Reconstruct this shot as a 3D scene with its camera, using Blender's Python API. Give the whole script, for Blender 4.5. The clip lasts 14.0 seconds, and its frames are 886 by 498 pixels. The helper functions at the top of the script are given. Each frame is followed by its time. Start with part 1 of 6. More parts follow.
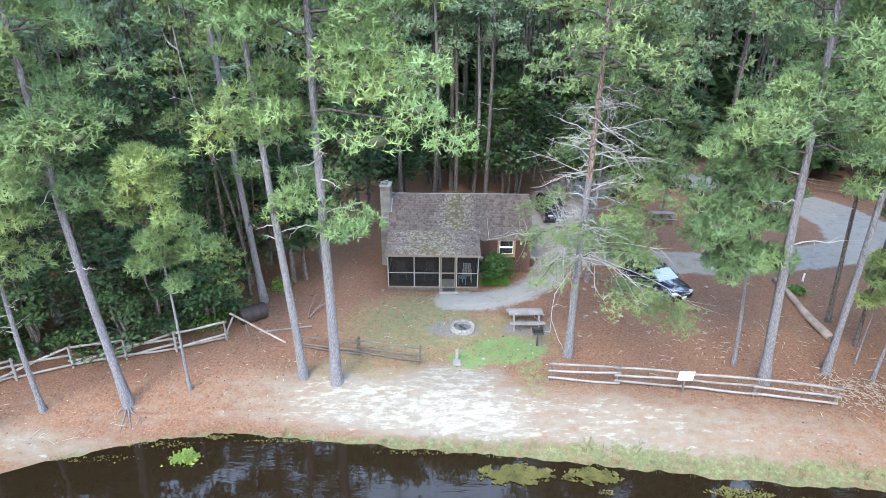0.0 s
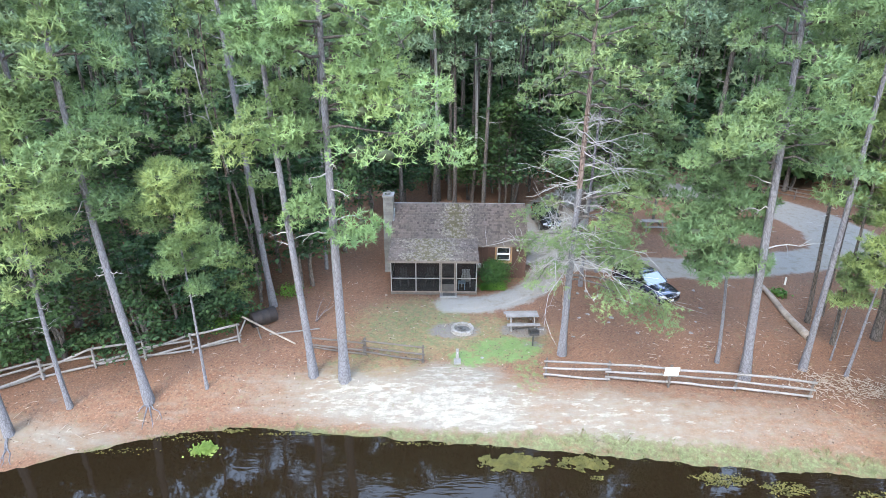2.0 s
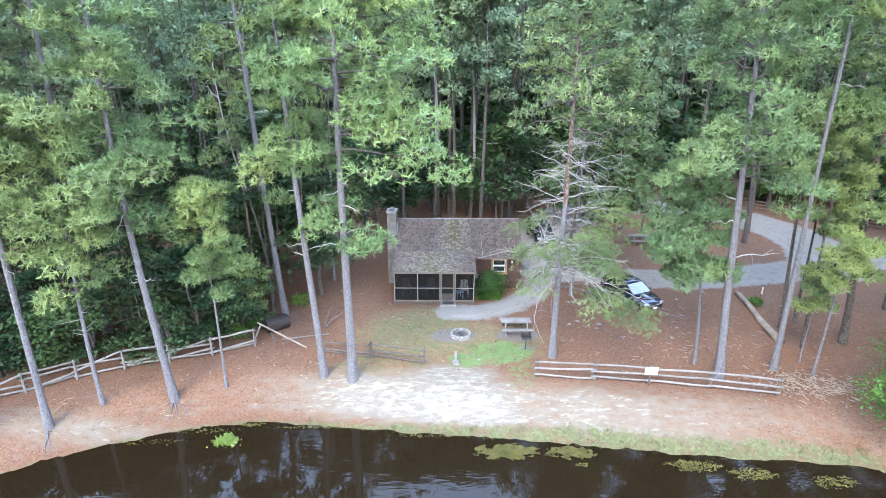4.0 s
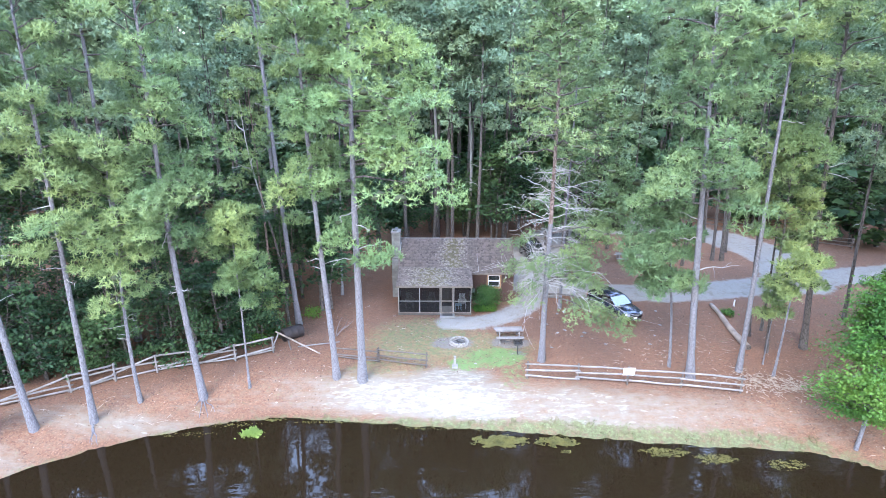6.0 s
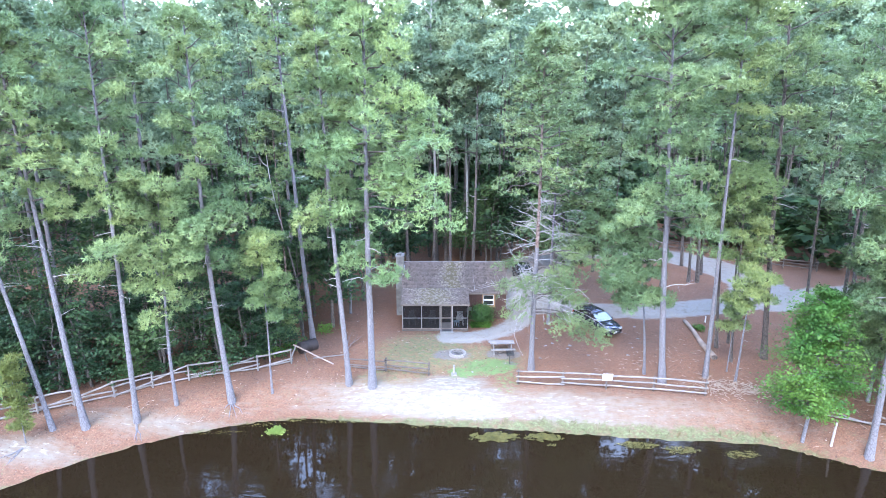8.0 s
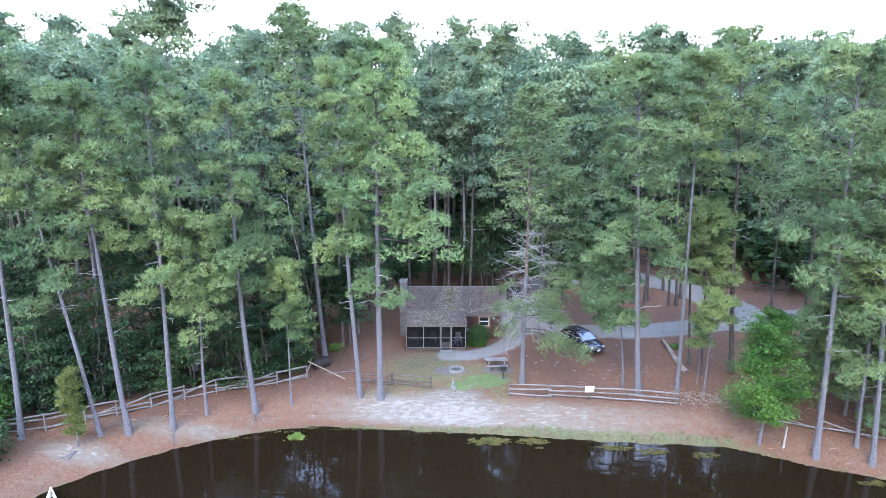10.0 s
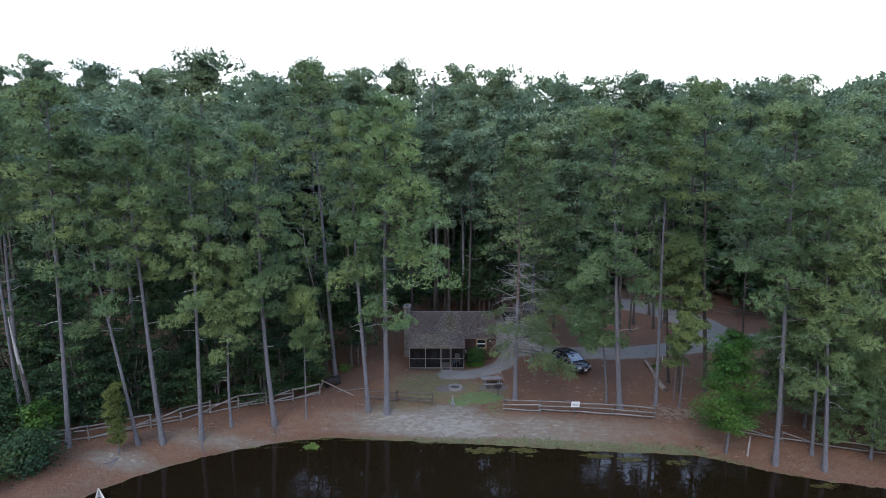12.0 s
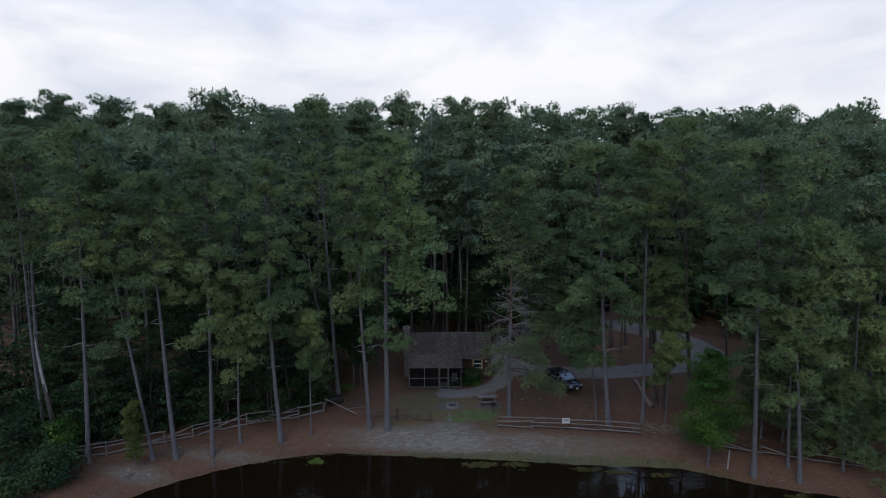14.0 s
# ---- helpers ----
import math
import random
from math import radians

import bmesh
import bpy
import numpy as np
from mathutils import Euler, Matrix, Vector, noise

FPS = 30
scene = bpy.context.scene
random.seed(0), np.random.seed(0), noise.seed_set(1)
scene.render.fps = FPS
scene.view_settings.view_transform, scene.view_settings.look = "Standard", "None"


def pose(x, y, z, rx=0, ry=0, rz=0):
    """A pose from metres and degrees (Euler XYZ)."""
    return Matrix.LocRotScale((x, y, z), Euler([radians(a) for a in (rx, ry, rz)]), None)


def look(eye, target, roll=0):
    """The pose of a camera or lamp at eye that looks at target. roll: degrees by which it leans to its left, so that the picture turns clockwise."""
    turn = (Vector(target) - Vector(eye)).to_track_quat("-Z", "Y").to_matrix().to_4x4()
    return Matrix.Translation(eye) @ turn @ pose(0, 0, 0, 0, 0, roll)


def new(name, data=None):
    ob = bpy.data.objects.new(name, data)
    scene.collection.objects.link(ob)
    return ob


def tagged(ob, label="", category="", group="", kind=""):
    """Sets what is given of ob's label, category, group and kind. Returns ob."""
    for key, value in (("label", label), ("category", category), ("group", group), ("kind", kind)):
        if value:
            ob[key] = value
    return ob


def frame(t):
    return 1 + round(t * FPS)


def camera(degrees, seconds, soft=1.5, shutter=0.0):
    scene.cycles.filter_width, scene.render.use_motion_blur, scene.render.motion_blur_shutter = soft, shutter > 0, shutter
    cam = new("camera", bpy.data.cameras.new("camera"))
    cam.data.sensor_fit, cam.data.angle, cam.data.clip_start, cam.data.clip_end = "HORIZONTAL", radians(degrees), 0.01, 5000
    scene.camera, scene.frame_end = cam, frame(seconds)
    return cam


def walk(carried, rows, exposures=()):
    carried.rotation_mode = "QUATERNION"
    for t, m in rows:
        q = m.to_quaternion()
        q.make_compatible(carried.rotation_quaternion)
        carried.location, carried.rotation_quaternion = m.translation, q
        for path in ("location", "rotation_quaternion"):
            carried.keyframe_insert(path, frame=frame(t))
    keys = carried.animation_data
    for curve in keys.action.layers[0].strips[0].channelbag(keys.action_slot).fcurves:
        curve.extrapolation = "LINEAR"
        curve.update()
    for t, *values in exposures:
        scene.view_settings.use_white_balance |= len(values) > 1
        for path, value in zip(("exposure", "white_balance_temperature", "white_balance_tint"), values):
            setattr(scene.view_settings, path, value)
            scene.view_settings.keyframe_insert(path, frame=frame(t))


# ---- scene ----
import itertools

cam = camera(80.0, 14.0, 0.75)
PATH = [
    (0, (0.033, 1.803, 16.015), (-0.015, 20.243, 8.27), 0.54),
    (0.5, (-0.068, 1.535, 16.173), (-0.06, 19.984, 8.45), 0.50),
    (1, (-0.118, 1.131, 16.26), (-0.082, 19.618, 8.63), 0.46),
    (1.5, (-0.133, 0.651, 16.334), (-0.089, 19.19, 8.83), 0.43),
    (2, (-0.128, 0.126, 16.423), (-0.087, 18.721, 9.059), 0.40),
    (2.5, (-0.112, -0.437, 16.539), (-0.079, 18.214, 9.32), 0.37),
    (3, (-0.095, -1.043, 16.682), (-0.071, 17.666, 9.612), 0.34),
    (3.5, (-0.084, -1.701, 16.845), (-0.065, 17.066, 9.931), 0.32),
    (4, (-0.084, -2.422, 17.02), (-0.063, 16.407, 10.275), 0.30),
    (4.5, (-0.098, -3.213, 17.2), (-0.068, 15.68, 10.639), 0.28),
    (5, (-0.127, -4.077, 17.382), (-0.08, 14.885, 11.022), 0.27),
    (5.5, (-0.172, -5.013, 17.563), (-0.101, 14.021, 11.423), 0.26),
    (6, (-0.232, -6.015, 17.748), (-0.129, 13.093, 11.844), 0.25),
    (6.5, (-0.304, -7.072, 17.941), (-0.165, 12.111, 12.283), 0.25),
    (7, (-0.387, -8.171, 18.15), (-0.208, 11.084, 12.745), 0.25),
    (7.5, (-0.476, -9.301, 18.38), (-0.256, 10.023, 13.229), 0.25),
    (8, (-0.569, -10.448, 18.639), (-0.308, 8.94, 13.736), 0.26),
    (8.5, (-0.66, -11.605, 18.928), (-0.362, 7.842, 14.267), 0.26),
    (9, (-0.745, -12.765, 19.247), (-0.417, 6.735, 14.817), 0.27),
    (9.5, (-0.821, -13.928, 19.591), (-0.468, 5.621, 15.384), 0.27),
    (10, (-0.883, -15.095, 19.948), (-0.515, 4.5, 15.959), 0.28),
    (10.5, (-0.928, -16.269, 20.304), (-0.554, 3.369, 16.535), 0.27),
    (11, (-0.954, -17.45, 20.643), (-0.582, 2.231, 17.101), 0.27),
    (11.5, (-0.957, -18.631, 20.947), (-0.595, 1.091, 17.645), 0.25),
    (12, (-0.937, -19.792, 21.202), (-0.592, -0.029, 18.156), 0.23),
    (12.5, (-0.894, -20.888, 21.407), (-0.567, -1.085, 18.624), 0.20),
    (13, (-0.829, -21.839, 21.574), (-0.519, -2.002, 19.042), 0.15),
    (13.5, (-0.746, -22.515, 21.741), (-0.443, -2.654, 19.408), 0.08),
    (14, (-0.65, -22.721, 21.984), (-0.336, -2.851, 19.732), -0.00),
]
EXPOSURES = [(0.0, 0.9, 6850, 7), (3.0, 0.97, 6750, 8), (8.0, 1.26, 5950, 16), (10.3, 0.45, 6050, 15), (11.0, 0.1, 6150, 13), (12.0, -1.03, 6350, 13), (12.5, -1.68, 6400, 13), (13.0, -2.14, 6350, 13), (14.0, -2.4, 6300, 13)]
walk(cam, [(t, look(eye, target, roll)) for t, eye, target, roll in PATH], EXPOSURES)

# ---- world and sun: a bright, thinly overcast summer day ----
SUN_ELEVATION, SUN_TURN = 48.0, 205.0
world = bpy.data.worlds.new("sky")
scene.world = world
world.use_nodes = True
wn, wl = world.node_tree.nodes, world.node_tree.links
wn.clear()
w_out = wn.new("ShaderNodeOutputWorld")
w_sky = wn.new("ShaderNodeTexSky")
w_sky.sky_type, w_sky.sun_disc = "NISHITA", False
w_sky.sun_elevation, w_sky.sun_rotation = radians(SUN_ELEVATION), radians(SUN_TURN)
w_blue = wn.new("ShaderNodeBackground")
w_blue.inputs["Strength"].default_value = 0.15
wl.new(w_sky.outputs[0], w_blue.inputs["Color"])
w_co = wn.new("ShaderNodeTexCoord")
w_map = wn.new("ShaderNodeMapping")
w_map.inputs["Scale"].default_value = (2.6, 2.6, 7.0)
wl.new(w_co.outputs["Generated"], w_map.inputs["Vector"])
w_noise = wn.new("ShaderNodeTexNoise")
w_noise.inputs["Scale"].default_value, w_noise.inputs["Detail"].default_value = 1.7, 7.0
w_noise.inputs["Roughness"].default_value, w_noise.inputs["Distortion"].default_value = 0.55, 0.4
wl.new(w_map.outputs[0], w_noise.inputs["Vector"])
w_ramp = wn.new("ShaderNodeValToRGB")
w_ramp.color_ramp.elements[0].position, w_ramp.color_ramp.elements[0].color = 0.30, (0.74, 0.78, 0.85, 1)
w_ramp.color_ramp.elements[1].position, w_ramp.color_ramp.elements[1].color = 0.62, (1.0, 1.0, 1.0, 1)
wl.new(w_noise.outputs[0], w_ramp.inputs[0])
w_cloud = wn.new("ShaderNodeBackground")
w_high = wn.new("ShaderNodeMix")
w_high.data_type, w_high.blend_type = "RGBA", "MULTIPLY"
w_high.inputs["B"].default_value = (0.44, 0.63, 1.0, 1)
w_cloud.inputs["Strength"].default_value = 1.05
wl.new(w_ramp.outputs[0], w_high.inputs["A"])
wl.new(w_high.outputs["Result"], w_cloud.inputs["Color"])
# bright white towards the horizon, thinner and bluer overhead
w_sep = wn.new("ShaderNodeSeparateXYZ")
wl.new(w_co.outputs["Generated"], w_sep.inputs[0])
w_glow = wn.new("ShaderNodeMapRange")
w_glow.interpolation_type = "SMOOTHSTEP"
w_glow.inputs["From Min"].default_value, w_glow.inputs["From Max"].default_value = 0.1, 0.6
w_glow.inputs["To Min"].default_value, w_glow.inputs["To Max"].default_value = 5.2, 5.9
wl.new(w_sep.outputs["Z"], w_glow.inputs["Value"])
wl.new(w_glow.outputs[0], w_cloud.inputs["Strength"])
w_veil = wn.new("ShaderNodeMapRange")
w_veil.inputs["From Min"].default_value, w_veil.inputs["From Max"].default_value = 0.24, 0.58
wl.new(w_sep.outputs["Z"], w_veil.inputs["Value"])
wl.new(w_veil.outputs[0], w_high.inputs["Factor"])
w_mix = wn.new("ShaderNodeMixShader")
w_thin = wn.new("ShaderNodeMapRange")
w_thin.inputs["From Min"].default_value, w_thin.inputs["From Max"].default_value = 0.25, 0.8
w_thin.inputs["To Min"].default_value, w_thin.inputs["To Max"].default_value = 0.96, 0.8
wl.new(w_sep.outputs["Z"], w_thin.inputs["Value"])
wl.new(w_thin.outputs[0], w_mix.inputs[0])
wl.new(w_blue.outputs[0], w_mix.inputs[1])
wl.new(w_cloud.outputs[0], w_mix.inputs[2])
wl.new(w_mix.outputs[0], w_out.inputs["Surface"])

sun_data = bpy.data.lights.new("sun", "SUN")
sun_data.energy, sun_data.angle, sun_data.color = 2.8, radians(24), (1.0, 0.92, 0.8)
sun_lamp = new("sun", sun_data)
sun_lamp.matrix_world = look((math.sin(radians(SUN_TURN)) * 50, math.cos(radians(SUN_TURN)) * 50, 50 * math.tan(radians(SUN_ELEVATION))), (0, 0, 0))

# ---- materials ----
def start_material(name, rough=0.8, metal=0.0):
    m = bpy.data.materials.new(name)
    m.use_nodes = True
    nt = m.node_tree
    b = nt.nodes["Principled BSDF"]
    b.inputs["Roughness"].default_value, b.inputs["Metallic"].default_value = rough, metal
    return m, nt, b


def place(nt, scale=(1, 1, 1), kind="Position"):
    """World or object coordinates, stretched."""
    if kind == "Position":
        out = nt.nodes.new("ShaderNodeNewGeometry").outputs["Position"]
    else:
        out = nt.nodes.new("ShaderNodeTexCoord").outputs[kind]
    mp = nt.nodes.new("ShaderNodeMapping")
    mp.inputs["Scale"].default_value = scale
    nt.links.new(out, mp.inputs["Vector"])
    return mp.outputs[0]


def noisy(nt, vec, scale, detail=4.0, rough=0.6, distort=0.0):
    n = nt.nodes.new("ShaderNodeTexNoise")
    n.inputs["Scale"].default_value, n.inputs["Detail"].default_value = scale, detail
    n.inputs["Roughness"].default_value, n.inputs["Distortion"].default_value = rough, distort
    nt.links.new(vec, n.inputs["Vector"])
    return n.outputs[0]


def ramp(nt, fac, stops):
    r = nt.nodes.new("ShaderNodeValToRGB")
    el = r.color_ramp.elements
    while len(el) < len(stops):
        el.new(0.5)
    for e, (p, c) in zip(el, stops):
        e.position = p
        e.color = (c, c, c, 1) if isinstance(c, (int, float)) else (*c, 1)
    nt.links.new(fac, r.inputs[0])
    return r.outputs[0]


def blend(nt, fac, a, b, mode="MIX"):
    x = nt.nodes.new("ShaderNodeMix")
    x.data_type, x.blend_type = "RGBA", mode
    for socket, v in ((x.inputs["Factor"], fac), (x.inputs["A"], a), (x.inputs["B"], b)):
        if isinstance(v, (int, float)):
            socket.default_value = v
        elif isinstance(v, tuple):
            socket.default_value = (*v, 1)
        else:
            nt.links.new(v, socket)
    return x.outputs["Result"]


def maths(nt, op, a, b=0.0, clamp=False):
    x = nt.nodes.new("ShaderNodeMath")
    x.operation, x.use_clamp = op, clamp
    for socket, v in zip(x.inputs, (a, b)):
        if isinstance(v, (int, float)):
            socket.default_value = v
        else:
            nt.links.new(v, socket)
    return x.outputs[0]


def bump(nt, b, height, strength, distance):
    n = nt.nodes.new("ShaderNodeBump")
    n.inputs["Strength"].default_value, n.inputs["Distance"].default_value = strength, distance
    nt.links.new(height, n.inputs["Height"])
    nt.links.new(n.outputs[0], b.inputs["Normal"])


def attribute(nt, name):
    a = nt.nodes.new("ShaderNodeAttribute")
    a.attribute_name = name
    return a.outputs["Fac"]


def surface(name, dark, light, scale=3.0, rough=0.8, metal=0.0, stretch=(1, 1, 1), relief=0.3, size=0.02, kind="Object", fine=6.0, random_tint=0.0):
    """A two-scale mottled surface."""
    m, nt, b = start_material(name, rough, metal)
    v = place(nt, stretch, kind)
    big, small = noisy(nt, v, scale, 5), noisy(nt, v, scale * fine, 4)
    c = blend(nt, ramp(nt, big, [(0.3, 0.0), (0.7, 1.0)]), dark, light)
    c = blend(nt, 0.35, c, blend(nt, ramp(nt, small, [(0.35, 0.0), (0.65, 1.0)]), dark, light))
    if random_tint:
        info = nt.nodes.new("ShaderNodeObjectInfo")
        k = maths(nt, "MULTIPLY_ADD", info.outputs["Random"], random_tint)
        k.node.inputs[2].default_value = 1 - random_tint / 2
        mul = nt.nodes.new("ShaderNodeVectorMath")
        mul.operation = "SCALE"
        nt.links.new(c, mul.inputs[0])
        nt.links.new(k, mul.inputs["Scale"])
        c = mul.outputs[0]
    nt.links.new(c, b.inputs["Base Color"])
    if relief:
        bump(nt, b, blend(nt, 0.5, big, small), relief, size)
    return m


def foliage(name, deep, bright, yellow, through_light=0.3, patch=0.45, rough=0.55):
    """Leaves or needles: clump to clump and blade to blade variation, some light passing through."""
    m, nt, b = start_material(name, rough)
    v = place(nt)
    isle = nt.nodes.new("ShaderNodeNewGeometry").outputs["Random Per Island"]
    c = blend(nt, ramp(nt, noisy(nt, v, patch, 3), [(0.35, 0.0), (0.68, 1.0)]), deep, bright)
    c = blend(nt, ramp(nt, noisy(nt, v, patch * 0.45, 2), [(0.44, 0.0), (0.64, 0.7)]), c, yellow)
    c = blend(nt, maths(nt, "MULTIPLY", maths(nt, "POWER", isle, 2.0), 0.7), c, deep)
    own = nt.nodes.new("ShaderNodeObjectInfo").outputs["Random"]
    c = blend(nt, 1.0, c, blend(nt, own, (0.88, 0.93, 0.95), (1.08, 1.04, 0.9)), "MULTIPLY")
    nt.links.new(c, b.inputs["Base Color"])
    b.inputs["Specular IOR Level"].default_value = 0.22
    t = nt.nodes.new("ShaderNodeBsdfTranslucent")
    nt.links.new(blend(nt, 0.4, c, yellow), t.inputs["Color"])
    mix = nt.nodes.new("ShaderNodeMixShader")
    mix.inputs[0].default_value = through_light
    nt.links.new(b.outputs[0], mix.inputs[1])
    nt.links.new(t.outputs[0], mix.inputs[2])
    nt.links.new(mix.outputs[0], nt.nodes["Material Output"].inputs["Surface"])
    return m


M_NEEDLE = foliage("pine_needles", (0.058, 0.102, 0.05), (0.178, 0.262, 0.114), (0.272, 0.338, 0.128), 0.17)
M_NEEDLE_PALE = foliage("pale_pine_needles", (0.085, 0.142, 0.07), (0.195, 0.3, 0.13), (0.295, 0.385, 0.14), 0.17)
# Paler and bluer than M_NEEDLE: distance haze is mixed into this green.
M_NEEDLE_HAZE = foliage("pine_needles_hazed", (0.065, 0.112, 0.074), (0.205, 0.285, 0.18), (0.288, 0.36, 0.19), 0.18)
M_NEEDLE_SAPLING = foliage("sapling_needles", (0.06, 0.08, 0.02), (0.16, 0.185, 0.05), (0.24, 0.25, 0.08), 0.25)
M_SPRAY = foliage("olive_pine_sprays", (0.06, 0.1, 0.05), (0.15, 0.222, 0.105), (0.24, 0.305, 0.13), 0.22)
# Deep tone near black: dark gaps between leaf sprays, put in as colour.
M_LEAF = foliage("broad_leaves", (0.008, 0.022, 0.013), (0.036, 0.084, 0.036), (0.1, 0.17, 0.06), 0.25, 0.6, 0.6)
M_SHRUB = foliage("shrub_leaves", (0.018, 0.05, 0.014), (0.055, 0.12, 0.03), (0.1, 0.175, 0.045), 0.25, 1.6, 0.5)
M_LEAF_BRIGHT = foliage("bright_leaves", (0.02, 0.06, 0.014), (0.08, 0.19, 0.034), (0.165, 0.28, 0.05), 0.28, 0.9, 0.55)
M_GRASS = foliage("grass_blades", (0.052, 0.062, 0.027), (0.115, 0.138, 0.055), (0.19, 0.172, 0.09), 0.2, 2.2, 0.6)
M_PAD = foliage("water_weed", (0.045, 0.04, 0.011), (0.105, 0.096, 0.028), (0.15, 0.128, 0.038), 0.1, 3.0, 0.6)


def bark_material(name, dark, light, warm, plates=13.0):
    m, nt, b = start_material(name, 0.92)
    v = place(nt, (1, 1, 0.22), "Object")
    vor = nt.nodes.new("ShaderNodeTexVoronoi")
    vor.feature = "DISTANCE_TO_EDGE"
    vor.inputs["Scale"].default_value = plates
    nt.links.new(v, vor.inputs["Vector"])
    crack = ramp(nt, vor.outputs["Distance"], [(0.0, 0.0), (0.16, 1.0)])
    grain, big = noisy(nt, v, 22, 5), noisy(nt, place(nt, (1, 1, 0.5), "Object"), 0.8, 4)
    c = blend(nt, ramp(nt, grain, [(0.3, 0.0), (0.7, 1.0)]), blend(nt, 0.5, dark, light), light)
    c = blend(nt, ramp(nt, big, [(0.45, 0.0), (0.7, 0.75)]), c, warm)
    c = blend(nt, crack, dark, c)
    nt.links.new(c, b.inputs["Base Color"])
    bump(nt, b, blend(nt, 0.3, crack, grain), 0.9, 0.03)
    return m


M_BARK = bark_material("pine_bark", (0.075, 0.073, 0.08), (0.175, 0.173, 0.195), (0.14, 0.132, 0.138), 19.0)
M_BARK_RED = bark_material("red_pine_bark", (0.05, 0.032, 0.026), (0.2, 0.165, 0.15), (0.18, 0.105, 0.08))
M_BARK_DARK = bark_material("dark_bark", (0.03, 0.026, 0.024), (0.13, 0.115, 0.108), (0.1, 0.078, 0.068))
M_DEADWOOD = surface("dead_wood", (0.16, 0.152, 0.148), (0.34, 0.33, 0.32), 2.0, 0.85, stretch=(1, 1, 0.3), relief=0.3)
# Near-black green of the lumps inside needle clumps, shade put into colour.
M_CLUMP_SHADE = surface("clump_shade", (0.022, 0.032, 0.014), (0.055, 0.066, 0.032), 2.0, 1.0)
M_RAIL = surface("weathered_rail", (0.09, 0.083, 0.08), (0.21, 0.197, 0.19), 1.6, 0.88, stretch=(1, 1, 1), relief=0.5, fine=9, random_tint=0.35)
M_RAIL_DARK = surface("dark_weathered_rail", (0.045, 0.038, 0.034), (0.115, 0.096, 0.086), 1.6, 0.88, relief=0.5, fine=9, random_tint=0.3)
M_FRESHWOOD = surface("peeled_log", (0.12, 0.092, 0.075), (0.3, 0.25, 0.21), 1.2, 0.85, relief=0.4)

# ---- mesh tools ----
RNG = np.random.default_rng(7)


def fast_mesh(name, verts, tris=None, quads=None, smooth=False):
    verts = np.asarray(verts, np.float32)
    tris = np.zeros((0, 3), np.int32) if tris is None else np.asarray(tris, np.int32)
    quads = np.zeros((0, 4), np.int32) if quads is None else np.asarray(quads, np.int32)
    me = bpy.data.meshes.new(name)
    me.vertices.add(len(verts))
    me.vertices.foreach_set("co", verts.ravel())
    me.loops.add(tris.size + quads.size)
    me.loops.foreach_set("vertex_index", np.concatenate([tris.ravel(), quads.ravel()]).astype(np.int32))
    me.polygons.add(len(tris) + len(quads))
    starts = np.concatenate([np.arange(len(tris)) * 3, tris.size + np.arange(len(quads)) * 4]).astype(np.int32)
    me.polygons.foreach_set("loop_start", starts)
    if smooth:
        me.polygons.foreach_set("use_smooth", np.ones(len(starts), bool))
    me.update(calc_edges=True)
    return me


def mesh_part(name, me, material, parent=None, label="", at=None):
    me.materials.append(material)
    ob = new(name, me)
    if parent is not None:
        ob.parent = parent
    if at is not None:
        ob.matrix_basis = at
    if label:
        ob["label"] = label
    return ob


def part(name, bm, material, parent=None, label="", at=None, smooth=False):
    me = bpy.data.meshes.new(name)
    bm.normal_update()
    bm.to_mesh(me)
    bm.free()
    if smooth:
        me.polygons.foreach_set("use_smooth", np.ones(len(me.polygons), bool))
    return mesh_part(name, me, material, parent, label, at)


def thing(name, m, label, category, group="", kind=""):
    ob = new(name)
    ob.empty_display_size = 0.2
    ob.matrix_basis = m
    return tagged(ob, label, category, group, kind)


def add_box(bm, size, m=None, bevel=0.0, wobble=0.0):
    made = bmesh.ops.create_cube(bm, size=1.0)
    vs = made["verts"]
    bmesh.ops.scale(bm, vec=size, verts=vs)
    if bevel:
        es = list({e for v in vs for e in v.link_edges})
        out = bmesh.ops.bevel(bm, geom=es, offset=bevel, segments=1, affect="EDGES", profile=0.5)
        vs = list({v for v in out["verts"]} | {v for v in vs if v.is_valid})
    if wobble:
        for v in vs:
            v.co += Vector([(random.random() - 0.5) * wobble for _ in range(3)])
    if m is not None:
        bmesh.ops.transform(bm, matrix=m, verts=vs)
    return vs


def box(size, m=None, bevel=0.0, wobble=0.0):
    bm = bmesh.new()
    add_box(bm, size, m, bevel, wobble)
    return bm


def add_rod(bm, a, b, r0, r1=None, sides=10, caps=True):
    r1 = r0 if r1 is None else r1
    a, b = Vector(a), Vector(b)
    made = bmesh.ops.create_cone(bm, cap_ends=caps, segments=sides, radius1=r0, radius2=r1, depth=(b - a).length)
    turn = (b - a).to_track_quat("Z", "Y").to_matrix().to_4x4()
    bmesh.ops.transform(bm, matrix=Matrix.Translation((a + b) / 2) @ turn, verts=made["verts"])
    return made["verts"]


def rod(a, b, r0, r1=None, sides=10):
    bm = bmesh.new()
    add_rod(bm, a, b, r0, r1, sides)
    return bm


